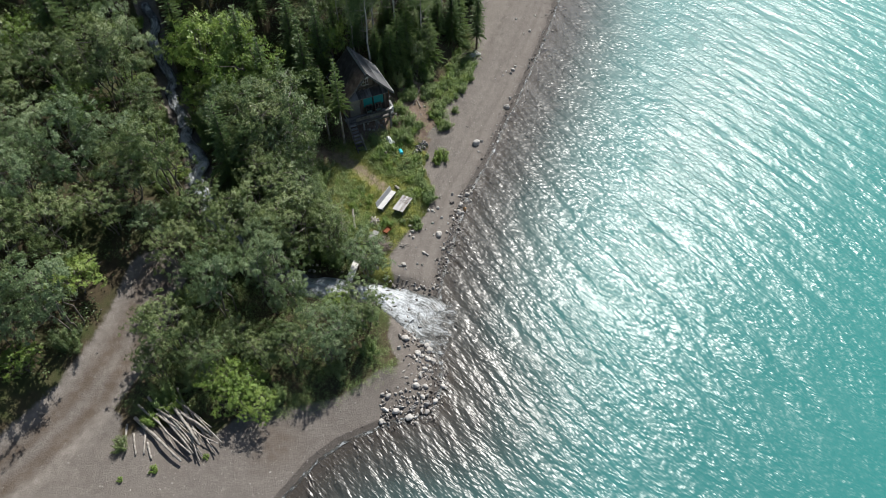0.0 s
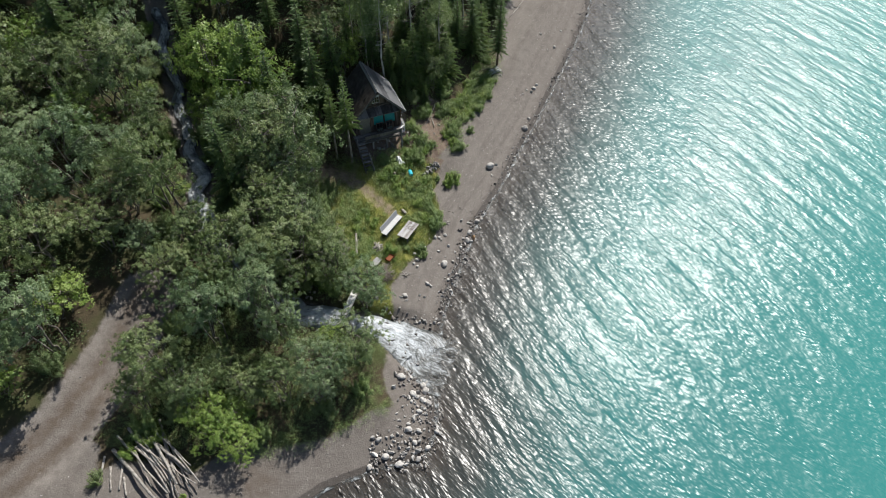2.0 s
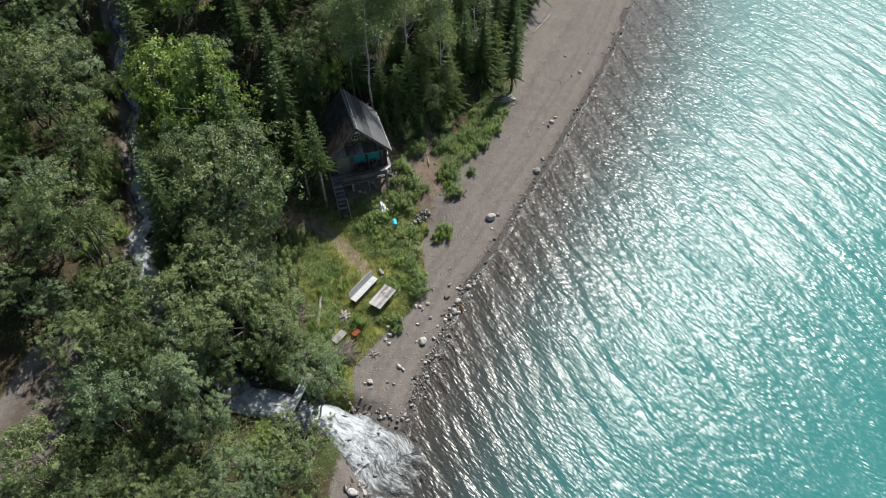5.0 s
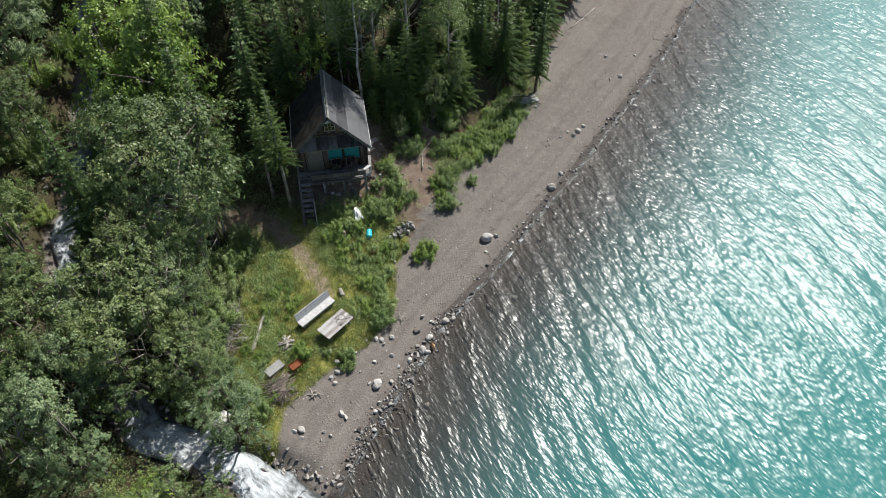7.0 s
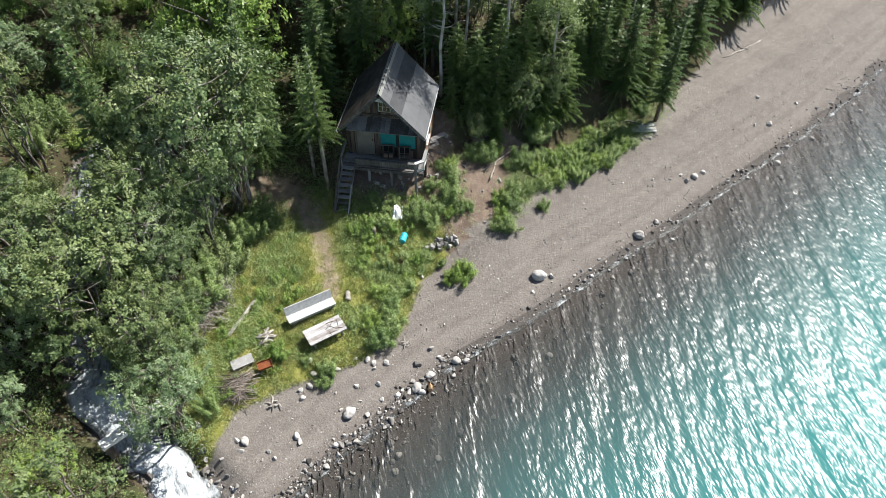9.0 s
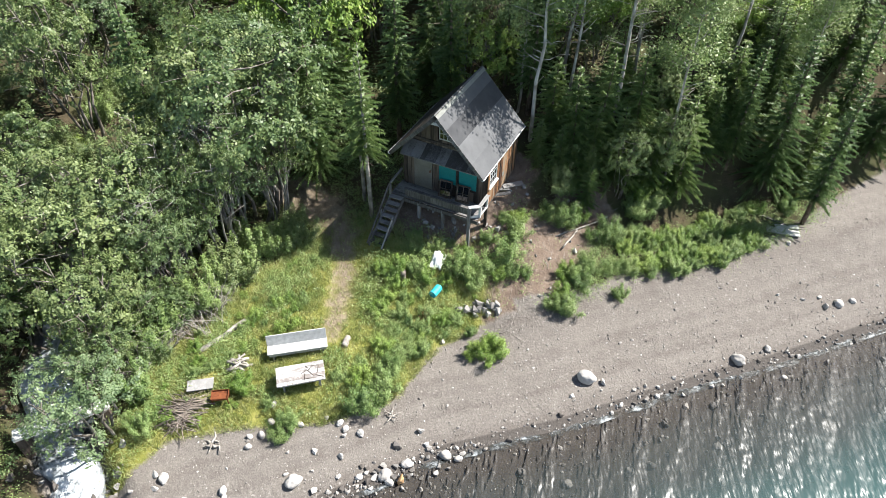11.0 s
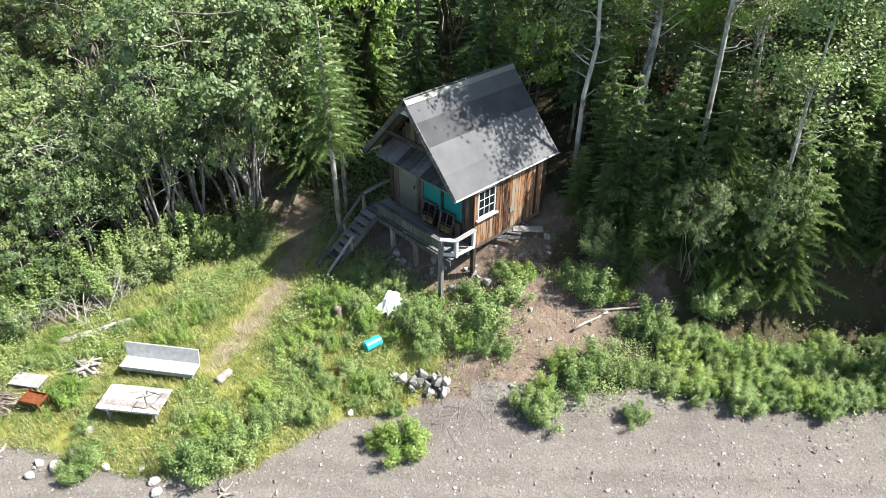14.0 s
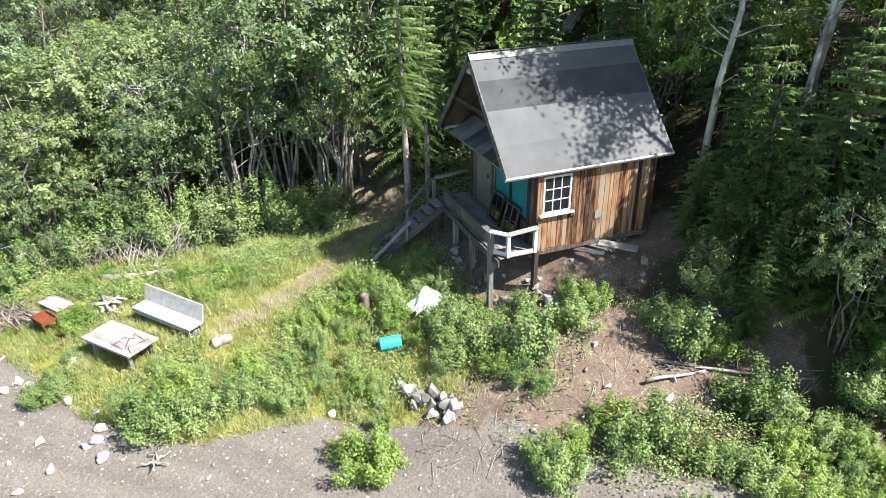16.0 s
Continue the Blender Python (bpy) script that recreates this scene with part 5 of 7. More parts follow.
def forest_floor():
    """Ferns and saplings in the gaps of the wood."""
    r = np.random.RandomState(35)
    p = np.column_stack([r.uniform(-48, 4, 26000), r.uniform(22, 80, 26000)])
    c = 0.5 + 0.7 * wave2(p, 0.9, 43) + 0.4 * wave2(p, 2.9, 44)
    ok = (shore_distance(p) > beach_width(p) + 4.0) & (line_distance(p, ROAD) > 2.6) & (line_distance(p, STREAM) > 1.3) & (line_distance(p, TRAIL) > 1.5)
    ok &= (poly_distance(p, CLEARING) < -1.5) & (poly_distance(p, BARE) < -1.0) & (np.hypot(p[:, 0] + 7.4, p[:, 1] - 49.3) > 3.8) & (c > r.rand(len(p)))
    p = p[ok][:6000]
    k = np.repeat(np.arange(len(p)), 16)
    rad = r.uniform(0.15, 0.42, len(p))[k]
    tall = r.uniform(0.25, 0.95, len(p))[k]
    c = np.column_stack([p, height(p)])[k] + np.column_stack([r.normal(size=(len(k), 2)) * rad[:, None], r.uniform(0.1, 1.0, len(k)) * tall])
    return leaf_mesh("forest_floor", c, 0.15, LEAF_ALDER, r, 0.8)


tagged(new("saplings", forest_floor()), "leafy saplings and ferns in the gaps of the wood", "undergrowth", kind="stuff")


def far_woods():
    """Distant woods that close the land toward the horizon."""
    r = np.random.RandomState(51)
    p = np.column_stack([r.uniform(-420, 60, 2600), r.uniform(-260, 420, 2600)])
    d = shore_distance(p)
    near = (p[:, 0] > -64) & (p[:, 0] < 24) & (p[:, 1] > 2) & (p[:, 1] < 120)
    p = p[(d > 12) & ~near][:1100]
    z = height(p)
    V, F = [], []
    for (x, y), g in zip(p, z):
        h, w = r.uniform(7, 12), r.uniform(1.4, 2.4)
        for lv in range(5):
            zz = g + h * (0.12 + 0.17 * lv)
            for k in range(9):
                a = r.uniform(0, 6.28)
                L = w * (1 - lv / 6) * r.uniform(0.7, 1.2)
                q = np.array([x + math.cos(a) * L, y + math.sin(a) * L, zz - 0.5])
                s = np.array([-math.sin(a), math.cos(a), 0]) * 0.5 * L
                n0 = len(V)
                V += [np.array([x, y, zz + h * 0.22]), q - s, q + s]
                F.append((n0, n0 + 1, n0 + 2))
    return mesh_of("far_woods", V, F, NEEDLE)


tagged(new("far_woods", far_woods()), "distant dark spruce woods", "woods", kind="stuff")

# ---- the cabin ----
CAB = pose(-6.49, 47.09, 0, 0, 0, 24.85)
FLOOR, EAVE, RIDGE = 3.52, 5.66, 8.02
cabin = base("cabin", CAB, "small weathered wooden cabin with steep grey roll-roofed gable roof on posts", "cabin")
XW, Y0, Y1 = 2.05, 0.95, 4.3
SLOPE = math.atan2(RIDGE - EAVE, 2.22)


def gable_z(x):
    return RIDGE - 0.16 - abs(x) * math.tan(SLOPE)


def side_wall(sign, label):
    """Upright boards and battens on a thin frame."""
    w = board("side_wall", (0.05, Y1 - Y0, EAVE + 0.14 - FLOOR), pose(sign * (XW - 0.045), (Y0 + Y1) / 2, (EAVE + 0.14 + FLOOR) / 2), WOOD_DARK, cabin, 0.004, label)
    r = random.Random(3 + int(sign))
    y = -(Y1 - Y0) / 2
    top = (EAVE + 0.14 - FLOOR) / 2
    while y < (Y1 - Y0) / 2 - 0.05:
        wd = min(r.uniform(0.09, 0.17), (Y1 - Y0) / 2 - y)
        yc = y + wd / 2
        Y = yc + (Y0 + Y1) / 2
        drop = r.uniform(0.0, 0.08)
        if sign > 0 and 0.98 < Y < 1.84:
            spans = [(-top - drop, 4.40 - (EAVE + 0.14 + FLOOR) / 2), (5.52 - (EAVE + 0.14 + FLOOR) / 2, top)]
        else:
            spans = [(-top - drop, top)]
        for a, b in spans:
            board("board", (0.024 + r.uniform(0, 0.008), wd - 0.008, b - a), pose(sign * 0.038, yc, (a + b) / 2, 0, r.uniform(-0.3, 0.3), 0), WOOD_WALL, w, 0.003)
        y += wd
    return w


right_wall = side_wall(1, "upright weathered boards, orange-brown to grey")
left_wall = side_wall(-1, "upright weathered boards in shade")


def base_part(name, y, label=""):
    """A wall's bottom plate, with its origin at the cabin's own."""
    me = box_mesh(2 * XW, 0.05, 0.09, WOOD_DARK).copy()
    me.transform(pose(0, y + 0.045, FLOOR + 0.02))
    return put(name, me, cabin, None, label)


def gable_wall(y, name, face, holes=()):
    w = base_part(name, y)
    r = random.Random(17 + int(y * 10))
    x = -XW
    bot = FLOOR - 0.02
    while x < XW - 0.03:
        wd = min(r.uniform(0.15, 0.24), XW - x)
        xc = x + wd / 2
        top = gable_z(xc) - 0.05
        cuts = [(bot, top)]
        for x0, x1, z0, z1 in holes:
            if x0 < xc < x1:
                cuts = [c for a, b in cuts for c in ((a, min(b, z0)), (max(a, z1), b)) if c[1] - c[0] > 0.03]
        for a, b in cuts:
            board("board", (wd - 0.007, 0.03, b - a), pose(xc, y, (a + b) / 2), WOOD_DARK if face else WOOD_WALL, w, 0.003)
        x += wd
    return w


def framed(name, parent, w, h, nx, ny, m, frame_mat, label, bar=0.028, edge=0.06):
    """A sash with its panes and bars."""
    ob = board(name, (w, 0.05, edge), m @ pose(0, 0, -h / 2 + edge / 2), frame_mat, parent, 0.004, label)
    up = pose(0, 0, h / 2 - edge / 2)
    board("frame", (w, 0.05, edge), up @ pose(0, 0, h / 2 - edge / 2), frame_mat, ob, 0.004)
    for s in (-1, 1):
        board("frame", (edge, 0.046, h - 2 * edge), up @ pose(s * (w / 2 - edge / 2), 0, 0), frame_mat, ob, 0.004)
    iw, ih = w - 2 * edge, h - 2 * edge
    for k in range(1, nx):
        board("glazing_bar", (bar, 0.035, ih), up @ pose(-iw / 2 + iw * k / nx, 0, 0), frame_mat, ob, 0.003)
    for k in range(1, ny):
        board("glazing_bar", (iw, 0.033, bar), up @ pose(0, 0, -ih / 2 + ih * k / ny), frame_mat, ob, 0.003)
    for a in range(nx):
        for b in range(ny):
            board("pane", (iw / nx - bar, 0.008, ih / ny - bar), up @ pose(-iw / 2 + iw * (a + 0.5) / nx, 0, -ih / 2 + ih * (b + 0.5) / ny), GLASS, ob, 0.001)
    return ob


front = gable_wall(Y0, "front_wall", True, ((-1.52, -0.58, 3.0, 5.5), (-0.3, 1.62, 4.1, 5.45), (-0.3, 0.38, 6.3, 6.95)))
rear = gable_wall(Y1, "rear_wall", False)

# side window with its wide casing
win = framed("window", cabin, 0.78, 0.98, 3, 3, pose(XW + 0.04, 1.41, 4.97, 0, 0, 90), WHITE_PAINT, "white nine-pane sash in weathered casing", 0.03, 0.055)
for dx in (-0.47, 0.47):
    board("casing", (0.14, 0.03, 1.3), pose(dx, -0.005, 0.46 + 0.0), WOOD_WALL, win, 0.004)
board("sill", (0.96, 0.12, 0.05), pose(0, -0.04, -0.05), WOOD_PALE, win, 0.006)
gw = framed("window", cabin, 0.62, 0.6, 3, 2, pose(0.04, Y0 - 0.035, 6.62), WHITE_PAINT, "small six-pane gable window", 0.026, 0.045)
plate = board("cover_plate", (0.012, 0.2, 0.22), pose(XW + 0.028, 2.66, 4.2), PLATE, cabin, 0.004, "pale square metal cover plate")

# front: door, teal panels, posts between them
door = board("door", (0.9, 0.045, 1.98), pose(-1.05, Y0 - 0.03, FLOOR + 1.0), DOOR_TAN, cabin, 0.006, "plain grey-tan door")
board("door_handle", (0.03, 0.06, 0.12), pose(0.36, -0.05, 0.0), RUST, door, 0.006)
for x in (-1.56, -0.52):
    board("door_jamb", (0.09, 0.07, 2.06), pose(x, Y0 - 0.03, FLOOR + 1.02), WOOD_DARK, cabin, 0.006)
board("teal_panel", (0.82, 0.03, 1.28), pose(0.14, Y0 - 0.02, 4.78), TEAL, cabin, 0.004, "flat teal-green panel over a window")
board("teal_panel", (0.86, 0.03, 1.3), pose(1.12, Y0 - 0.02, 4.78), TEAL, cabin, 0.004, "flat teal-green panel over a window")
for x in (-0.32, 0.62, 1.6):
    board("stud", (0.09, 0.07, 2.0), pose(x, Y0 - 0.035, FLOOR + 1.0), WOOD_DARK, cabin, 0.006)
board("rail_board", (1.95, 0.05, 0.1), pose(0.64, Y0 - 0.04, 4.1), WOOD_DARK, cabin, 0.006)
for x in (0.15, 1.0):
    framed("old_sash", cabin, 0.62, 0.82, 2, 2, pose(x, Y0 - 0.22, FLOOR + 0.43, -14, 0, 4), WOOD_DARK, "empty wooden sash leaning on the wall", 0.03, 0.06)

# roof: two slopes, each with rafters, deck boards and rolls of roofing
RL = 4.62
SL = math.hypot(2.24, RIDGE - EAVE) + 0.02


def roof_slope(sign):
    tilt = -sign * math.degrees(SLOPE)
    m = pose(0, -0.02, RIDGE, 0, 0, 0) @ pose(0, 0, 0, 0, -tilt, 0)
    # local x runs down the slope
    sx = sign
    deck = board("roof_slope", (SL, RL - 0.04, 0.03), m @ pose(sx * SL / 2, RL / 2, -0.035), WOOD_DARK, cabin, 0.004, "plank roof deck with grey mineral roll roofing")
    r = random.Random(8 + sign)
    x, k = SL, 0
    widths = (0.80, 0.86, 0.86, 0.86)
    while x > 0.05:
        wd = min(widths[k % 4], x)
        seam = r.uniform(0.3, 0.7) * RL if k in (0, 2) else None
        cuts = [(0, RL)] if seam is None else [(0, seam + 0.03), (seam, RL)]
        for j, (a, b) in enumerate(cuts):
            board("roofing_sheet", (wd + 0.06, b - a, 0.012), pose(sx * (x - wd / 2 - 0.03) - sx * SL / 2, (a + b) / 2 - RL / 2, 0.021 + 0.004 * j + 0.006 * (k % 2), 0, sx * 0.35, 0), ROOFING if sx > 0 else ROOFING_BROWN, deck, 0.003)
        x -= wd
        k += 1
    for j in range(8):
        y = 0.12 + j * (RL - 0.24) / 7
        board("rafter", (SL - 0.1, 0.05, 0.11), pose(0, y - RL / 2, -0.075), WOOD_DARK, deck, 0.005)
    board("barge_board", (SL + 0.02, 0.035, 0.16), pose(sx * 0.0, -RL / 2 - 0.004, -0.05), WOOD_GREY, deck, 0.005)
    board("barge_board", (SL + 0.02, 0.035, 0.16), pose(sx * 0.0, RL / 2 + 0.004, -0.05), WOOD_GREY, deck, 0.005)
    board("eave_trim", (0.05, RL + 0.08, 0.12), pose(sx * (SL / 2 + 0.02), 0, -0.02), WHITE_PAINT, deck, 0.008, "white-painted eave board")
    board("ridge_cap", (0.2, RL + 0.06, 0.014), pose(-sx * (SL / 2 - 0.09), 0, 0.05), PLATE, deck, 0.004, "pale metal ridge cap")
    return deck


roof_slope(1)
roof_slope(-1)

# sloping plank awning over the porch
aw = board("awning", (3.6, 0.06, 0.05), pose(0, 0.22, 5.55), WOOD_GREY, cabin, 0.006, "grey plank awning over the porch")
r_ = random.Random(2)
for k in range(15):
    board("plank", (0.235, 0.86, 0.024), pose(-1.68 + k * 0.24, 0.36, 0.2 + r_.uniform(-0.01, 0.01), 26, 0, 0), WOOD_GREY, aw, 0.004)
board("collar_beam", (2.3, 0.06, 0.12), pose(0, 0.08, 6.72), WOOD_DARK, cabin, 0.008)
board("tie_plank", (0.5, 0.04, 0.14), pose(0, 0.04, RIDGE - 0.42), WHITE_PAINT, cabin, 0.006)

# porch deck, its parapet and posts
deck = board("deck", (4.3, 0.05, 0.18), pose(-0.04, -0.12, FLOOR - 0.16), WOOD_GREY, cabin, 0.006, "grey plank porch deck on posts")
for k in range(9):
    board("plank", (4.26, 0.118, 0.03), pose(0.0, 0.1 + k * 0.122, 0.12), WOOD_GREY, deck, 0.004)
for x in (-1.8, -0.6, 0.6, 1.8):
    board("joist", (0.06, 1.1, 0.16), pose(x, 0.55, 0.0), WOOD_DARK, deck, 0.006)
PY, PZ = -0.16, 4.12
rail = board("parapet", (3.08, 0.035, 0.34), pose(0.14, PY, 3.86), WOOD_GREY, cabin, 0.006, "low grey plank parapet with a flat top rail")
board("top_rail", (3.12, 0.17, 0.045), pose(0, 0.0, 0.2), WOOD_GREY, rail, 0.008)
beam("top_rail", (1.68, PY, PZ - 0.04), (2.1, 0.14, PZ - 0.02), 0.17, 0.045, WOOD_PALE, cabin, "bleached corner rail")
beam("top_rail", (2.08, 0.1, PZ - 0.02), (2.12, 0.92, PZ + 0.06), 0.17, 0.045, WOOD_PALE, cabin, "bleached corner rail")
for a, b in (((1.7, PY), (2.1, 0.14)), ((2.1, 0.14), (2.12, 0.9))):
    beam("low_rail", (*a, FLOOR + 0.04), (*b, FLOOR + 0.04), 0.04, 0.12, WOOD_PALE, cabin)
board("corner_post", (0.1, 0.09, 0.6), pose(2.1, 0.13, FLOOR + 0.28), WOOD_PALE, cabin, 0.006)
board("corner_post", (0.09, 0.09, 0.6), pose(2.11, 0.86, FLOOR + 0.28), WOOD_PALE, cabin, 0.006)
for x, y, top in ((1.72, PY, 4.08), (0.42, -0.08, 3.4), (-0.75, -0.08, 3.4), (-1.9, -0.08, 3.4), (2.06, 0.92, 3.5), (-1.9, 0.95, 3.5), (1.9, 4.2, 3.5), (-1.9, 4.2, 3.5), (1.9, 2.6, 3.5)):
    g = CAB @ Vector((x, y, 0))
    z0 = ground_z(g.x, g.y) - 0.25
    board("post", (0.13, 0.13, max(0.15, top - z0)), pose(x, y, (top + z0) / 2, 0, 0, 4), WOOD_GREY if y < 0.5 else WOOD_DARK, cabin, 0.01)
board("floor_beam", (4.1, 3.3, 0.14), pose(0, 2.62, FLOOR - 0.1), WOOD_DARK, cabin, 0.01)
beam("back_rail", (-2.13, -0.16, 4.12), (-2.13, 0.92, 4.2), 0.09, 0.09, WOOD_GREY, cabin)
beam("newel", (-2.13, -0.2, FLOOR - 0.1), (-2.13, -0.2, 4.08), 0.1, 0.1, WOOD_GREY, cabin, "", (0, 1, 0))

# stairs up to the deck
stairs = base("staircase", CAB, "steep grey weathered wooden stairs with handrail up to the cabin deck", "staircase")
STEPS = 8
A0, A1 = Vector((0, -2.15, 2.0)), Vector((0, -0.15, FLOOR))
g0 = CAB @ Vector((-1.8, -2.15, 0))
A0.z = ground_z(g0.x, g0.y) + 0.02
for x in (-2.12, -1.48):
    beam("stringer", (x, A0.y - 0.1, A0.z - 0.05), (x, A1.y, A1.z - 0.08), 0.05, 0.2, WOOD_GREY, stairs)
for k in range(STEPS):
    t = (k + 0.5) / STEPS
    p = A0.lerp(A1, t)
    board("tread", (0.62, 0.25, 0.04), pose(-1.8, p.y, p.z + 0.06), WOOD_GREY, stairs, 0.006)
beam("handrail", (-2.17, A0.y - 0.15, A0.z + 0.1), (-2.15, A1.y - 0.06, 4.1), 0.06, 0.1, WOOD_GREY, stairs)
beam("handrail", (-1.42, A0.y - 0.2, A0.z + 0.12), (-1.44, A0.y + 0.95, A0.z + 1.1), 0.05, 0.1, WOOD_PALE, stairs, "bleached short handrail")
for t in (0.16, 0.55):
    p = A0.lerp(A1, t)
    beam("baluster", (-2.15, p.y, p.z - 0.1), (-2.15, p.y, p.z + 0.16 + 0.4 * t), 0.07, 0.07, WOOD_GREY, stairs, "", (0, 1, 0))
p = A0.lerp(A1, 0.42)
beam("baluster", (-1.44, p.y, p.z - 0.1), (-1.44, p.y, p.z + 0.36), 0.06, 0.06, WOOD_GREY, stairs, "", (0, 1, 0))


# ---- things on the clearing ----
def turned(x, y, rz, dz=0.0):
    return pose(x, y, ground_z(x, y) + dz, 0, 0, rz)


def bench(x, y, rz):
    b = base("bench", turned(x, y, rz), "long bench of pale silvered planks with a high back", "bench")
    seat = board("seat", (2.3, 0.46, 0.05), pose(0, -0.22, 0.43), WHITE_PAINT, b, 0.008)
    board("backrest", (2.3, 0.04, 0.5), pose(0, 0.06, 0.68, -12, 0, 0), WHITE_PAINT, b, 0.008)
    board("apron", (2.2, 0.035, 0.12), pose(0, -0.42, 0.35), WOOD_PALE, b)
    for s in (-1, 1):
        board("leg", (0.08, 0.4, 0.46), pose(s * 0.95, -0.22, 0.19), WOOD_GREY, b)
        beam("back_post", (s * 0.95, 0.02, 0.0), (s * 0.95, 0.12, 0.9), 0.08, 0.05, WOOD_GREY, b, "", (0, 1, 0))
    return b


bench(-5.02, 39.08, 63.0)


def low_table(x, y, rz):
    b = base("table", turned(x, y, rz), "low plank table of silvered wood with stains", "table")
    for k in range(5):
        board("plank", (1.78, 0.178, 0.05), pose(0, -0.364 + 0.182 * k, 0.47), WOOD_TABLE, b, 0.006)
    for sx in (-0.66, 0.66):
        for sy in (-0.3, 0.3):
            board("leg", (0.08, 0.08, 0.5), pose(sx, sy, 0.195), WOOD_GREY, b)
        board("cross_bar", (0.06, 0.72, 0.09), pose(sx, 0, 0.40), WOOD_GREY, b)
    for s in (-1, 1):
        board("apron", (1.56, 0.03, 0.1), pose(0, s * 0.37, 0.39), WOOD_PALE, b)
        board("apron", (0.03, 0.7, 0.1), pose(s * 0.75, 0, 0.39), WOOD_PALE, b)
    return b


low_table(-3.5, 38.38, 65.0)
twig = Bag()
rr = np.random.RandomState(4)
for k in range(9):
    a = rr.uniform(0, 3.1)
    c = rr.uniform(-0.3, 0.3, 2)
    L = rr.uniform(0.1, 0.28)
    twig.add(*tube([(c[0] - math.cos(a) * L, c[1] - math.sin(a) * L, 0.012), (c[0], c[1], 0.03), (c[0] + math.cos(a) * L, c[1] + math.sin(a) * L, 0.012)], [0.014, 0.016, 0.01], 5))
tagged(put("kindling", twig.mesh("kindling", WOOD_DARK, True), None, turned(-3.3, 38.72, 62, 0.5)), "dark sticks lying on the plank table", "sticks")


def log_piece(name, L, rad, m, mat, label, category, group="", seed=1, branchy=0, parent=None):
    r = np.random.RandomState(seed)
    bag = Bag()
    line = bent((-L / 2, 0, 0), (L / 2, 0, 0), r, 7, 0.03)
    bag.add(*tube(line, rad * np.linspace(1.05, 0.78, 7) * r.uniform(0.93, 1.07, 7), 9))
    for k in range(branchy):
        p = line[r.randint(1, 6)]
        q = p + np.array([r.uniform(-0.3, 0.3), r.normal() * 0.2, abs(r.normal()) * 0.2 + 0.08])
        bag.add(*tube([p, q], [rad * 0.35, rad * 0.15], 5))
    ob = put(name, bag.mesh(name, mat, True), parent, m, label)
    if category:
        tagged(ob, "", category, group)
    return ob


round_ = log_piece("log", 0.5, 0.14, turned(-4.08, 40.72, 130, 0.13), DEADWOOD, "short sawn log lying in the grass", "log", "", 8)
put("cut_face", mesh_of("cut_face", [(0.002, 0.13 * math.cos(a * 0.6283), 0.13 * math.sin(a * 0.6283)) for a in range(10)] , [tuple(range(10))], CUT_WOOD), round_, pose(-0.232, 0, 0))
log_piece("log", 2.5, 0.11, turned(-7.35, 37.1, 98, 0.1), DEADWOOD, "bleached fallen log at the thicket's edge", "log", "", 9, 2)


def stack(name, n, x, y, rz, L, rad, mat, label, seed, part_name, box=0.5):
    r = np.random.RandomState(seed)
    ob = base(name, turned(x, y, rz), label, name.replace("_", " "))
    for k in range(n):
        bag = Bag()
        l_, a = L * r.uniform(0.5, 1.15), r.normal() * 0.85
        lay = k // max(1, n // 3)
        c = np.array([r.normal() * 0.17 * L, r.uniform(-box, box) * (1 - 0.25 * lay), rad + lay * max(rad * 1.5, 0.11) + (0.1 * r.rand() if rad < 0.03 else 0)])
        d_ = np.array([math.cos(a), math.sin(a), r.normal() * 0.05]) * l_ / 2
        bag.add(*tube(bent(c - d_, c + d_, r, 4, 0.04), rad * r.uniform(0.6, 1.1) * np.array([1, 0.95, 0.9, 0.7]), 6))
        put(part_name, bag.mesh(part_name, mat, True), ob)
    return ob


stack("firewood_pile", 18, -5.65, 36.85, 80, 0.75, 0.065, DEADWOOD, "small pile of bleached split firewood on grass", 12, "split_log", 0.35)
stack("brush_pile", 130, -5.0, 34.3, 40, 1.4, 0.02, BRUSH, "heap of dry brushwood above the beach", 13, "stick", 0.75)
fan = base("brush_pile", turned(-8.75, 36.6, 20), "dry dead branches leaning against the thicket", "brush pile")
rf = np.random.RandomState(44)
for k in range(70):
    foot_ = np.array([rf.normal() * 0.35 + 0.4, rf.uniform(-0.9, 0.9), 0.02])
    L, a = rf.uniform(0.8, 1.7), rf.normal() * 0.5
    tip_ = foot_ + L * np.array([-0.75 * math.cos(a), 0.75 * math.sin(a), rf.uniform(0.35, 0.75)])
    put("stick", mesh_of("stick", *tube(bent(foot_, tip_, rf, 4, 0.08), [0.02, 0.016, 0.012, 0.006], 5), DEADWOOD if k % 2 else BRUSH, True), fan)

def dead_bush(x, y, s, seed):
    """A leafless grey bush, twig upon twig."""
    r = np.random.RandomState(seed)
    bag = Bag()
    for k in range(26):
        a, o = r.uniform(0, 6.28), r.uniform(0.3, 1.0)
        q = np.array([math.cos(a) * o, math.sin(a) * o, r.uniform(0.5, 1.3)]) * s
        line = bent((q[0] * 0.15, q[1] * 0.15, -0.1), q, r, 5, 0.14)
        bag.add(*tube(line, [0.022, 0.018, 0.014, 0.01, 0.005], 4))
        for j in range(5):
            p = line[r.randint(1, 5)]
            bag.add(*tube([p, p + r.normal(size=3) * np.array([0.22, 0.22, 0.14]) * s], [0.009, 0.004], 3))
    ob = base("dead_bush", turned(x, y, 0), "leafless grey dead bush at the thicket's edge", "bush", "dead bushes")
    tagged(put("twiggery", bag.mesh("twiggery", DEADWOOD, True), ob), kind="stuff")


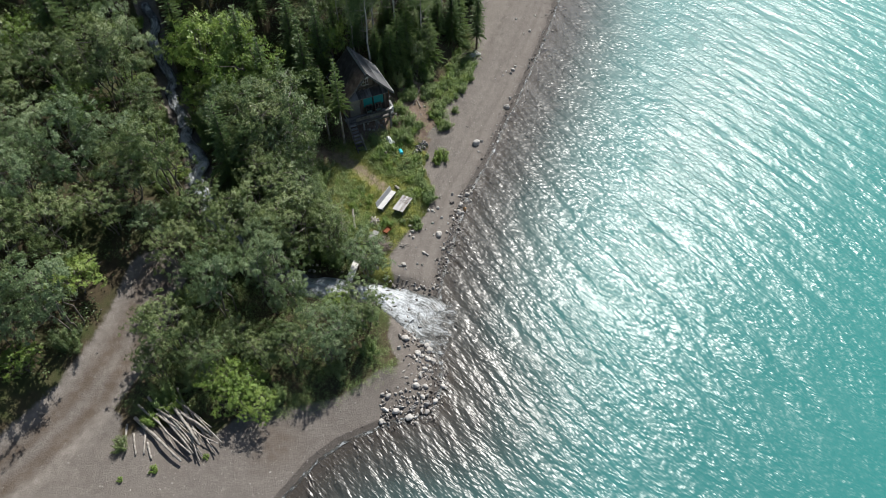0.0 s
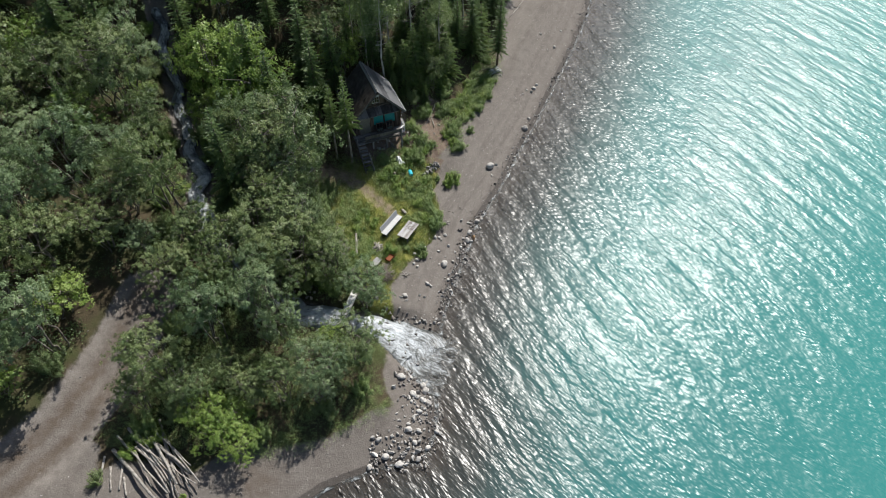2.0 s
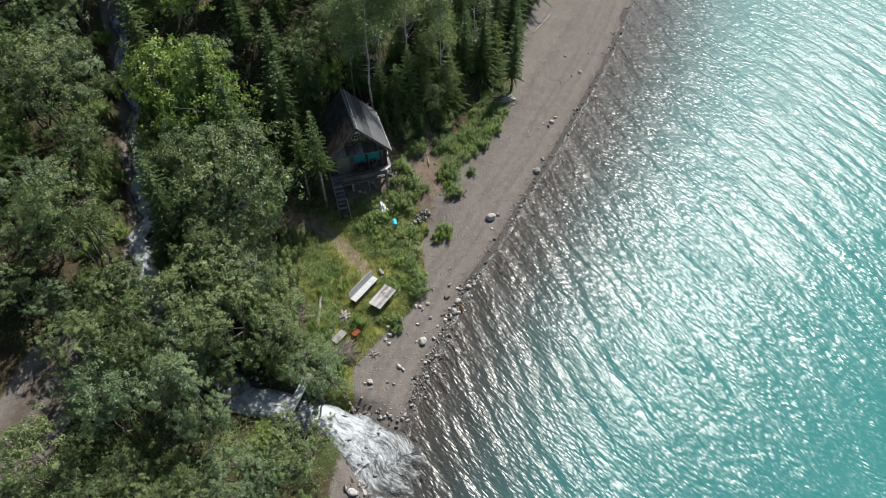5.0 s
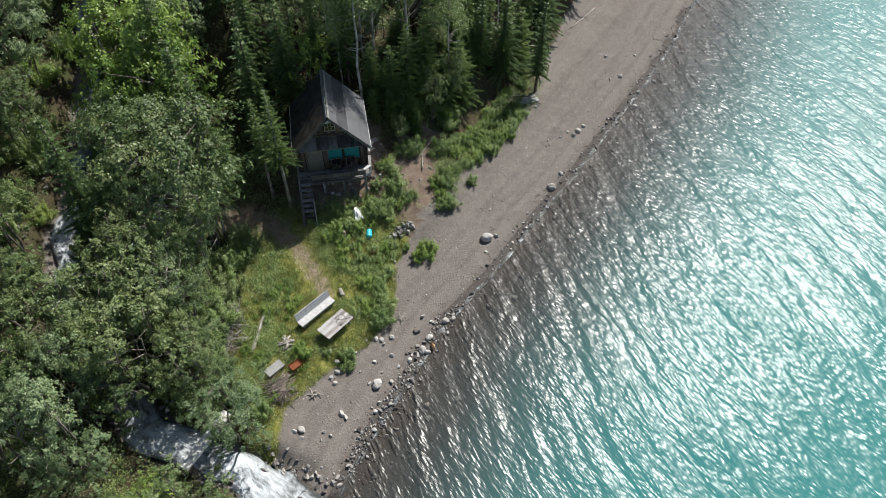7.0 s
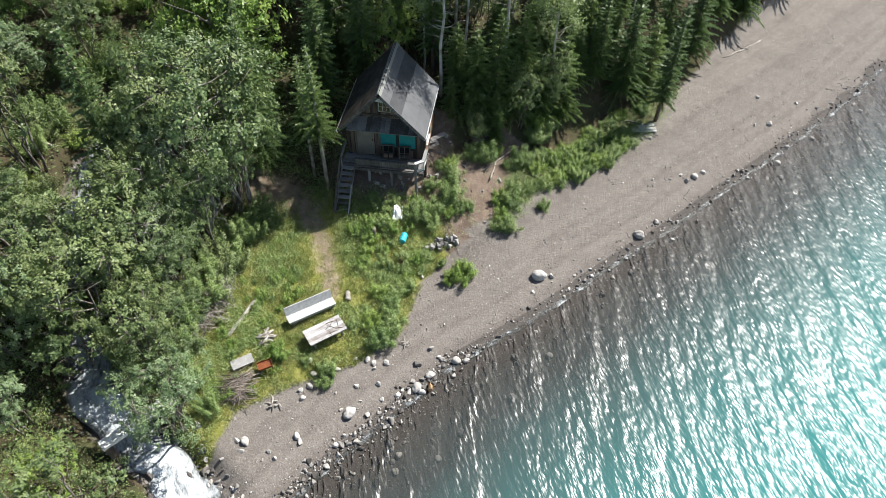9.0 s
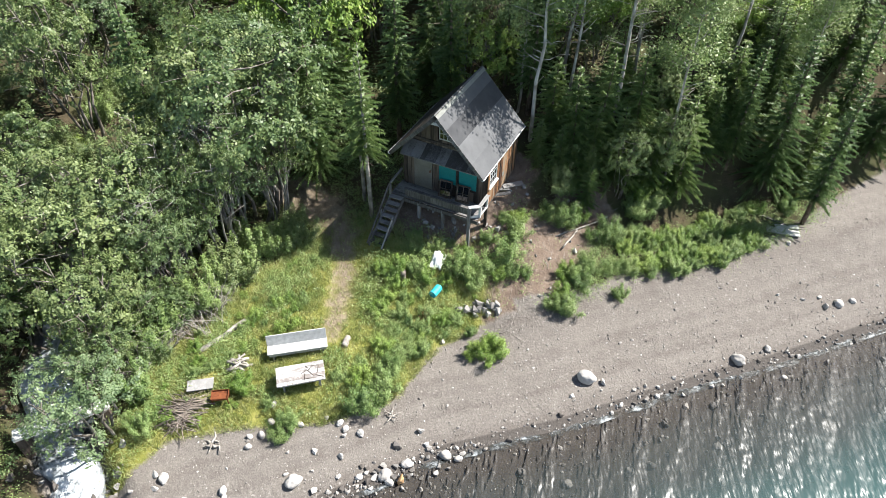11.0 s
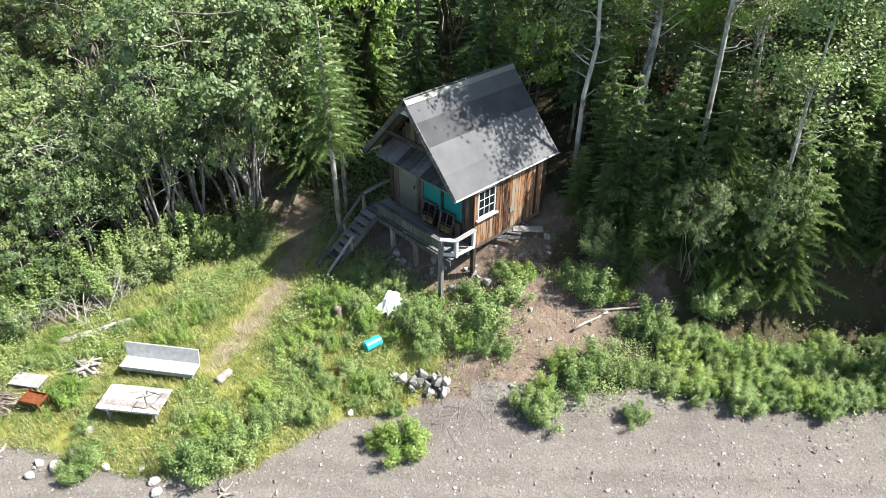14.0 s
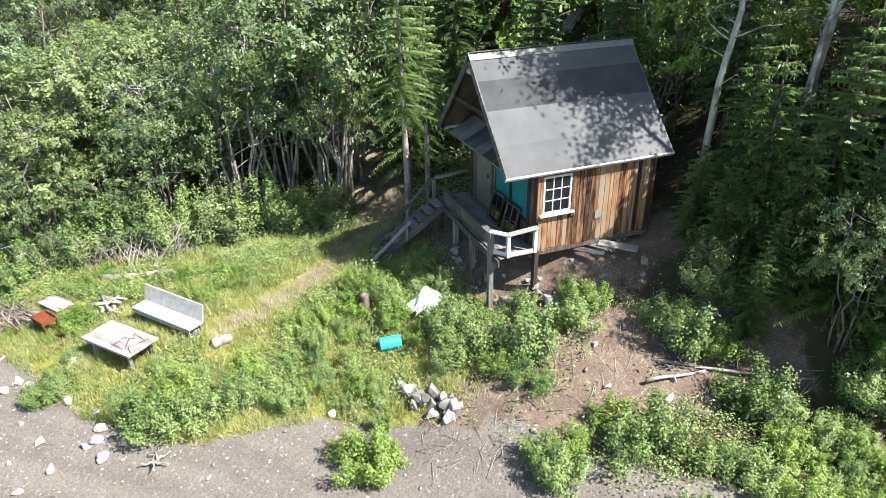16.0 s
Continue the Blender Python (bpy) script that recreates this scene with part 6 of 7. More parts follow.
for k, (x, y, s_) in enumerate(((-8.9, 37.4, 1.1), (-8.3, 35.0, 1.1), (-7.6, 33.6, 0.9))):
    dead_bush(x, y, s_, 300 + k)

# rusty fire box on legs, with a pale board beside it
grill = base("fire_box", turned(-4.62, 35.65, 58, 0.1), "rusted steel fire box on legs", "fire box")
board("tray", (0.62, 0.42, 0.03), pose(0, 0, 0.3), RUST, grill)
for s in (-1, 1):
    board("side_plate", (0.62, 0.015, 0.09), pose(0, s * 0.2, 0.345), RUST, grill, 0.003)
    board("end_plate", (0.015, 0.4, 0.09), pose(s * 0.3, 0, 0.345), RUST, grill, 0.003)
    for q in (-1, 1):
        board("leg", (0.035, 0.035, 0.34), pose(s * 0.27, q * 0.17, 0.14), RUST, grill, 0.003)
slab = base("board_table", turned(-5.65, 35.3, 62), "pale plank slab on two blocks", "slab table")
board("top", (0.95, 0.5, 0.05), pose(0, 0, 0.24), WOOD_PALE, slab)
for s in (-1, 1):
    board("block", (0.14, 0.42, 0.24), pose(s * 0.32, 0, 0.1), WOOD_GREY, slab)

# foot plank across the stream
foot = base("foot_bridge", pose(-7.0, 30.85, 1.5, 0, 0, 78), "bleached squared log laid across the stream", "footbridge")
board("log_plank", (3.1, 0.46, 0.2), pose(0, 0, 0.04), BLEACHED, foot, 0.02)
for s in (-1, 1):
    g = foot.matrix_basis @ Vector((s * 1.35, 0, 0))
    hgt = 1.5 - ground_z(g.x, g.y) + 0.2
    board("abutment", (0.3, 0.5, hgt), pose(s * 1.35, 0, -hgt / 2 - 0.02), WOOD_DARK, foot)


def cask(x, y):
    """A blue plastic drum lying on its side."""
    ob = base("plastic_drum", turned(x, y, 110, 0.17), "bright blue plastic drum lying on its side", "drum")
    prof = [(-0.27, 0.02), (-0.27, 0.155), (-0.255, 0.17), (-0.1, 0.17), (-0.09, 0.176), (-0.08, 0.17), (0.08, 0.17), (0.09, 0.176), (0.1, 0.17), (0.25, 0.17), (0.27, 0.16), (0.27, 0.02)]
    put("shell", mesh_of("shell", *tube([(a, 0, 0) for a, _ in prof], [b for _, b in prof], 18), BLUE_PLASTIC, False), ob)
    put("lid", mesh_of("lid", *tube([(0.272, 0, 0), (0.285, 0, 0)], [0.15, 0.145], 18), BLUE_PLASTIC, False), ob)
    return ob


cask(-3.95, 45.15)


def crumpled(name, x, y, rz, w, h, mat, label, category, seed):
    """A crumpled sheet thrown over the weeds."""
    n = 26
    V, F = [], []
    for j in range(n):
        for i in range(n):
            u, v = i / (n - 1) - 0.5, j / (n - 1) - 0.5
            q = Vector((u * 4 + seed, v * 4, seed * 1.7))
            z = 0.2 * noise.noise(q) + 0.07 * noise.noise(q * 2.7) + 0.5 * (1 - min(1, (abs(u) * 2) ** 2 + (abs(v) * 2) ** 2)) * 0.9
            V.append((u * w * (1 + 0.15 * noise.noise(q * 0.8)), v * h * (1 + 0.2 * noise.noise(q * 0.9 + Vector((3, 0, 0)))), max(z, -0.05) + 0.05))
    for j in range(n - 1):
        for i in range(n - 1):
            F.append((j * n + i, j * n + i + 1, (j + 1) * n + i + 1, (j + 1) * n + i))
    ob = put(name, mesh_of(name, V, F, mat, True), None, turned(x, y, rz))
    md = ob.modifiers.new("thick", "SOLIDIFY")
    md.thickness = 0.012
    return tagged(ob, label, category)


crumpled("plastic_sheet", -4.98, 46.05, 30, 0.6, 0.95, TARP, "crumpled white plastic sheet among the weeds", "tarpaulin", 2.3)
board_ = base("white_board", turned(3.0, 60.9, 35, 0.05), "flat white boards lying at the beach edge", "boards")
board("plank", (1.5, 0.42, 0.05), pose(0, 0, 0.03), WHITE_PAINT, board_)
board("plank", (1.1, 0.3, 0.04), pose(0.2, 0.42, 0.02, 0, 0, 12), WHITE_PAINT, board_)
board("plank", (1.3, 0.14, 0.05), pose(-0.3, 0.75, 0.03, 0, 0, -20), WOOD_GREY, board_)
plank_b = base("plank_pile", turned(-5.85, 50.0, 62, 0.1), "loose grey planks lying under the cabin wall", "planks")
for dx, dy, dz, rx, rz, L, w in ((-0.5, -0.1, 0.02, 12, 24, 1.1, 0.2), (0.35, 0.12, 0.05, 10, -6, 0.9, 0.32), (0.95, 0.2, 0.1, 8, 8, 1.0, 0.28), (0.1, -0.28, 0.0, 14, 4, 1.3, 0.16)):
    board("plank", (L, w, 0.04), pose(dx, dy, dz, rx, 0, rz), WOOD_GREY, plank_b)
stump = log_piece("stump", 0.62, 0.13, turned(-5.2, 44.35, 0, 0.2) @ pose(0, 0, 0, 0, 90, 0), BRUSH, "broken grey stump in the weeds", "stump", "", 19)

def litter_sticks():
    """Dead twigs strewn over the bare slope."""
    r = np.random.RandomState(91)
    bag = Bag()
    k = 0
    while k < 240:
        p = np.array([(r.uniform(-4.6, 0.2), r.uniform(45.8, 55.2))])
        if poly_distance(p, BARE)[0] < -0.25:
            continue
        k += 1
        a, L = r.uniform(0, 3.14), r.uniform(0.12, 0.6)
        d_ = np.array([math.cos(a), math.sin(a)]) * L / 2
        e0, e1 = p[0] - d_, p[0] + d_
        mid_ = p[0] + r.normal(size=2) * 0.02
        bag.add(*tube([(*q, ground_z(*q) + h_) for q, h_ in ((e0, 0.02), (mid_, 0.035), (e1, 0.02 + 0.12 * r.rand()))], [0.007, 0.006, 0.003], 4))
    return tagged(new("twigs", bag.mesh("twigs", DEADWOOD, True)), "dead grey twigs strewn over bare soil", "twigs", kind="stuff")


litter_sticks()

redplant = base("dead_plant", turned(-3.34, 44.1, 0), "small rust-red dead plant among green weeds", "plant")
for me_ in shrub("dead_plant", 77, 0.45, 0.28, 260, 0.07, RED_LEAF):
    tagged(put("stem" if "twig" in me_.name else "foliage", me_, redplant), kind="stuff")

# fallen branches on the bare slope and driftwood on the beach
for x, y, rz, L, s in ((-2.7, 53.3, 79, 3.75, 3), (-2.56, 51.9, 107, 1.5, 5)):
    log_piece("branch", L, 0.04, turned(x, y, rz, 0.09), DEADWOOD, "thin bleached fallen branch on bare soil", "branch", "fallen branches", s, 4)
log_piece("drift_log", 4.2, 0.06, turned(5.4, 73.6, 68, 0.06), DEADWOOD, "thin bleached drift log along the forest edge", "log", "", 26)


def driftwood(x, y, rz, s, seed):
    r = np.random.RandomState(seed)
    bag = Bag()
    for k in range(6):
        a = k * 1.05 + r.uniform(-0.3, 0.3)
        L = r.uniform(0.25, 0.6) * s
        bag.add(*tube(bent((0, 0, 0.08), (math.cos(a) * L, math.sin(a) * L, r.uniform(0.02, 0.16)), r, 5, 0.25), [0.045 * s, 0.04 * s, 0.03 * s, 0.02 * s, 0.01], 6))
    tagged(put("driftwood", bag.mesh("driftwood", DEADWOOD, True), None, turned(x, y, rz)), "bleached branching driftwood root on gravel", "driftwood", "driftwood")


driftwood(-3.4, 34.6, 20, 1.15, 3)
driftwood(-0.55, 40.4, 120, 0.8, 4)


def log_heap():
    """The big heap of bleached logs beside the track."""
    r = np.random.RandomState(71)
    ob = base("log_pile", pose(-16.3, 19.2, ground_z(-16.3, 19.2)), "big heap of bleached drift logs beside the track", "log pile")
    for k in range(26):
        L = r.uniform(2.4, 5.4)
        a = radians(r.normal(-42, 8))
        c = np.array([r.uniform(-1.3, 1.3), r.uniform(-0.5, 0.5), 0])
        c = np.array([c[0] * 0.85 + c[1] * 0.4, c[0] * 0.35 + c[1], 0.14 + 0.1 * (k % 5)])
        d_ = np.array([math.cos(a), math.sin(a), r.normal() * 0.02]) * L / 2
        bag = Bag()
        rad = r.uniform(0.04, 0.105)
        bag.add(*tube(bent(c - d_, c + d_, r, 6, 0.025), rad * np.linspace(1.1, 0.7, 6), 7))
        put("log", bag.mesh("log", DEADWOOD, True), ob)
    return ob


log_heap()
for x, y, rz, L in ((-18.4, 18.4, -75, 1.9), (-18.9, 18.1, -68, 1.5), (-19.6, 18.6, -80, 1.6), (-17.9, 17.7, -62, 1.2)):
    log_piece("log", L, 0.07, turned(x, y, rz, 0.06), DEADWOOD, "loose bleached log on the gravel", "log", "loose logs", int(y * 7 + L * 10))


def shed(x, y, rz):
    """A small grey plank outbuilding among the trees."""
    g = ground_z(x, y)
    ob = base("shed", pose(x, y, g, 0, 0, rz), "small grey weathered plank shed among the trees", "shed")
    W, D, H, R = 1.7, 1.7, 1.75, 2.5
    rs = random.Random(6)
    for name, n_, place in (("front_wall", 9, 0), ("rear_wall", 9, 1), ("side_wall", 9, 2), ("side_wall", 9, 3)):
        if place < 2:
            yy = (-D / 2, D / 2)[place]
            wall = board(name, (W, 0.05, 0.1), pose(0, yy, 0.12), WOOD_DARK, ob)
            for k in range(n_):
                xx = -W / 2 + W * (k + 0.5) / n_
                top = R - 0.08 - abs(xx) * (R - H) / (W / 2)
                board("board", (W / n_ - 0.008, 0.025, top), pose(xx, -0.035 if place == 0 else 0.035, top / 2 - 0.2), WOOD_DARK, wall, 0.003)
        else:
            xx = (-W / 2, W / 2)[place - 2]
            wall = board(name, (0.05, D, 0.1), pose(xx, 0, 0.12), WOOD_DARK, ob)
            for k in range(n_):
                board("board", (0.025, D / n_ - 0.008, H), pose(0.035 * (1 if xx > 0 else -1), -D / 2 + D * (k + 0.5) / n_, H / 2 - 0.2), WOOD_DARK, wall, 0.003)
    ang = math.degrees(math.atan2(R - H, W / 2))
    L = math.hypot(W / 2, R - H) + 0.22
    for s in (-1, 1):
        m = pose(0, 0, R, 0, s * ang, 0)
        slope = board("roof_slope", (L, D + 0.3, 0.03), m @ pose(s * L / 2, 0, 0.0), WOOD_DARK, ob)
        for k in range(10):
            board("plank", (L + 0.02, (D + 0.3) / 10 - 0.01, 0.022), pose(0, -(D + 0.3) / 2 + (D + 0.3) * (k + 0.5) / 10, 0.027), WOOD_DARK, slope, 0.003)
    board("door", (0.62, 0.04, 1.6), pose(0.1, -D / 2 - 0.07, 0.85), WOOD_DARK, ob, 0.005, "dark plank door")
    board("step", (2.2, 0.5, 0.08), pose(-0.6, -D / 2 - 0.4, 0.0), WOOD_GREY, ob, 0.008)
    return ob


shed(-4.4, 60.3, 62)


log_piece("log", 3.6, 0.12, turned(-17.9, 41.1, 103, 0.25), DEADWOOD, "grey fallen trunk lying in the wood", "log", "", 43, 3)
log_piece("log", 1.6, 0.09, turned(-4.6, 63.4, 50, 0.1), DEADWOOD, "bleached log fallen among the trees", "log", "", 41)

# ---- stones ----
ROCKS = []


def rock_mesh(seed, mat):
    """An angular, worn stone."""
    r = np.random.RandomState(seed)
    bm = bmesh.new()
    flat = r.uniform(0.55, 0.85)
    for k in range(13):
        u = r.normal(size=3)
        u /= np.abs(u).max() * 0.55 + np.linalg.norm(u) * 0.45
        bm.verts.new(Vector(u * r.uniform(0.72, 1.0)))
    bmesh.ops.convex_hull(bm, input=bm.verts)
    bmesh.ops.delete(bm, geom=[v for v in bm.verts if not v.link_faces], context="VERTS")
    bmesh.ops.bevel(bm, geom=list(bm.edges), offset=0.06, segments=1, affect="EDGES")
    for v in bm.verts:
        v.co.y *= 0.8
        v.co.z *= flat
    me = bpy.data.meshes.new("stone")
    bm.to_mesh(me)
    bm.free()
    me.materials.append(mat)
    return me


ROCK_SET = {m.name: [rock_mesh(3 + i, m) for i in range(7)] for m in (ROCK, ROCK_PALE, ROCK_DARK, ROCK_RUST)}


def stone(x, y, s, mat=ROCK_PALE, label="pale grey stone on the gravel beach", group="beach stones", rz=None, i=None, sink=0.3, name="stone", z=None):
    k = len(ROCKS)
    me = ROCK_SET[mat.name][k % 7 if i is None else i]
    g = ground_z(x, y) if z is None else z
    ob = put(name, me, None, pose(x, y, g + s * (0.68 - sink) * 0.8, 0, 0, (k * 67) % 360 if rz is None else rz) @ Matrix.Diagonal((s, s * 0.85, s, 1)))
    ROCKS.append(ob)
    return tagged(ob, label, "stone", group)


def boulder_mesh(seed):
    """A water-worn, rounded boulder."""
    r = np.random.RandomState(seed)
    bm = bmesh.new()
    bmesh.ops.create_icosphere(bm, subdivisions=4, radius=1.0)
    off = Vector(r.uniform(-9, 9, 3))
    for v in bm.verts:
        n = v.co.normalized()
        v.co *= 1 + 0.28 * noise.noise(n * 1.1 + off) + 0.09 * noise.noise(n * 2.6 + off) + 0.025 * noise.noise(n * 8 + off)
        v.co.y *= 0.86
        v.co.z *= 0.72
    for f_ in bm.faces:
        f_.smooth = True
    me = bpy.data.meshes.new("boulder")
    bm.to_mesh(me)
    bm.free()
    me.materials.append(ROCK_PALE)
    return me


ROCK_SET[ROCK_PALE.name][1] = boulder_mesh(5)
ROCK_SET[ROCK_PALE.name][2] = boulder_mesh(8)
ROCK_SET[ROCK_PALE.name][5] = boulder_mesh(12)
stone(2.75, 47.45, 0.37, ROCK_PALE, "large round pale boulder on the beach", "", 30, 1, 0.1, "boulder")
stone(5.9, 53.2, 0.3, ROCK_PALE, "round pale boulder near the waterline", "", 10, 2, 0.15, "boulder")
for x, y, s in ((6.3, 54.7, 0.17), (3.3, 47.95, 0.2), (2.9, 46.5, 0.15), (-3.25, 32.8, 0.2), (-3.1, 32.4, 0.15), (-2.9, 35.9, 0.2), (-2.7, 36.2, 0.16), (-2.6, 35.6, 0.14),
                (-1.0, 38.6, 0.15), (1.05, 40.8, 0.17), (-0.6, 36.25, 0.3), (-1.5, 34.1, 0.19), (-1.9, 32.95, 0.15), (-1.45, 38.7, 0.15), (-0.7, 39.1, 0.16), (-0.4, 38.0, 0.18),
                (0.15, 37.6, 0.16), (-2.9, 36.7, 0.15), (-1.0, 36.2, 0.12), (-1.6, 36.6, 0.11), (-2.2, 37.5, 0.13), (1.05, 38.95, 0.27), (-3.28, 37.1, 0.2), (-1.88, 38.4, 0.14), (-1.14, 38.75, 0.14), (-3.55, 32.6, 0.17), (-2.2, 33.1, 0.16), (-1.75, 34.2, 0.17), (1.75, 41.1, 0.24), (0.5, 41.0, 0.2), (-1.1, 37.4, 0.17), (1.2, 39.8, 0.22), (0.9, 38.6, 0.18),
                (-2.1, 44.0, 0.18), (-4.0, 49.75, 0.16), (3.6, 60.4, 0.14), (6.6, 58.6, 0.2), (6.2, 58.9, 0.16), (6.9, 59.3, 0.22), (5.8, 58.2, 0.13), (5.0, 57.4, 0.12),
                (7.2, 60.0, 0.15), (9.3, 66.9, 0.2), (8.6, 66.1, 0.16), (10.2, 70.2, 0.18), (7.9, 68.8, 0.14), (-2.0, 51.6, 0.2), (-1.9, 53.2, 0.22), (4.3, 47.8, 0.12)):
    stone(x, y, s)
# low heap of grey stones at the edge of the clearing
r3 = np.random.RandomState(8)
for k in range(27):
    t = r3.rand()
    top = k > 18
    stone(-2.62 + 0.66 * t + r3.normal() * (0.1 if top else 0.2), 45.6 + 1.35 * t + r3.normal() * 0.08, r3.uniform(0.15, 0.26), ROCK, "angular grey stone in a low heap", "stone heap", None, None, -0.45 if top else 0.1)
# stones and rubble on the slope under the porch
r4 = np.random.RandomState(14)
for k in range(150):
    u, v = r4.uniform(-0.8, 3.1), r4.uniform(-1.0, 3.8)
    if u < 1.2 and v > 1.0:
        continue
    stone(-6.49 + 0.907 * u - 0.42 * v, 47.09 + 0.42 * u + 0.907 * v, r4.uniform(0.06, 0.14) * (1 + 0.8 * (k % 5 == 0)), ROCK, "grey stone in the rubble below the porch", "porch rubble")
for k in range(30):
    p = np.array([(r4.uniform(-4.2, -0.4), r4.uniform(46.4, 54.6))])
    if poly_distance(p, BARE)[0] > 0.1:
        stone(p[0, 0], p[0, 1], r4.uniform(0.05, 0.14), ROCK, "small grey stone on bare brown soil", "slope stones")
# dark rocks along the waterline
r5 = np.random.RandomState(61)
stone(1.45, 39.25, 0.28, ROCK_RUST, "ochre rock at the waterline", "", 0, 3, 0.15)
def rubble(name, p, s, mats, label, seed):
    """Rocks too many to pick apart, as one mesh."""
    r = np.random.RandomState(seed)
    kinds = []
    for me in ROCK_SET[mats[0].name]:
        co = np.empty(3 * len(me.vertices))
        me.vertices.foreach_get("co", co)
        kinds.append((co.reshape(-1, 3), [tuple(q.vertices) for q in me.polygons]))
    V, F, n, which = [], [], 0, []
    z = height(p)
    for (x, y), g, k in zip(p, z, s):
        co, faces = kinds[r.randint(len(kinds))]
        a, tip = r.uniform(0, 6.28), r.normal() * 0.25
        c, d = math.cos(a), math.sin(a)
        q = co @ np.array([(c, d, 0), (-d, c, 0), (0, tip, 1)]) * k
        V.append(q + (x, y, g + k * 0.3))
        F.extend(tuple(i + n for i in f_) for f_ in faces)
        which += [r.randint(len(mats))] * len(faces)
        n += len(co)
    me = mesh_of(name, np.vstack(V), F, mats[0])
    for m in mats[1:]:
        me.materials.append(m)
    me.polygons.foreach_set("material_index", which)
    return tagged(new(name, me), label, "rocks", kind="stuff")


for lo, hi, n, spreadw in ((32.0, 41.5, 44, 0.5), (41.5, 62.0, 20, 0.4), (62.0, 76.0, 10, 0.5)):
    for k in range(n):
        y = r5.uniform(lo, hi)
        s = r5.uniform(0.09, 0.22) * (1.1 if 34 < y < 40.5 else 0.8)
        stone(shore_line_x(y) + r5.normal() * spreadw, y, s, (ROCK_PALE, ROCK, ROCK_DARK)[r5.randint(3)], "rock along the waterline", "waterline rocks", None, None, 0.25)
# rocky point below the stream
spots_ = np.column_stack([r5.uniform(-5.2, 0.6, 1500), r5.uniform(19.6, 27.6, 1500)])
dd = shore_distance(spots_)
spots_ = spots_[(dd > -0.55) & (dd < 2.4) & (spots_[:, 0] > -4.3) & (line_distance(spots_, STREAM) > 1.5) & (r5.rand(1500) < np.clip(1.15 - np.abs(dd - 0.3) / 2.2, 0.1, 1)) & ~((spots_[:, 0] < -3.4) & (spots_[:, 1] > 24))]
for x, y in spots_[:80]:
    stone(x, y, r5.uniform(0.1, 0.27), (ROCK_PALE, ROCK_PALE, ROCK_PALE, ROCK)[r5.randint(4)], "tumbled grey rock on the stony point", "point rocks", None, None, 0.25)
small = spots_[80:460]
band = np.array([(shore_line_x(y) + dx, y) for y, dx in zip(np.concatenate([r5.uniform(31.5, 42, 420), r5.uniform(42, 80, 330)]), r5.normal(size=750) * 0.32 - 0.15)])
bankp = np.column_stack([np.linspace(-5.4, -0.6, 60) + r5.normal(size=60) * 0.15, 31.3 - 0.3 * np.linspace(0, 1, 60) + r5.normal(size=60) * 0.25])
cut = STREAM[r5.randint(5, 15, 220)] + r5.normal(size=(220, 2)) * 0.9
allp = np.vstack([small, band, bankp, cut])
alls = np.concatenate([r5.uniform(0.05, 0.16, len(small)), np.minimum(r5.lognormal(-2.75, 0.45, len(band)), 0.2), r5.uniform(0.06, 0.17, 60), r5.uniform(0.08, 0.24, 220)])
rubble("shore_rubble", allp, alls, (ROCK, ROCK_PALE, ROCK_PALE, ROCK_DARK), "grey rocks and rubble along the shore and stream", 5)
for k in range(34):
    t = r5.rand()
    i = r5.randint(5, 13)
    p = STREAM[i] + (STREAM[i + 1] - STREAM[i]) * t + r5.normal(size=2) * 0.75
    stone(p[0], p[1], r5.uniform(0.14, 0.34), ROCK_DARK, "wet dark boulder in the stream", "stream rocks", None, None, 0.2)


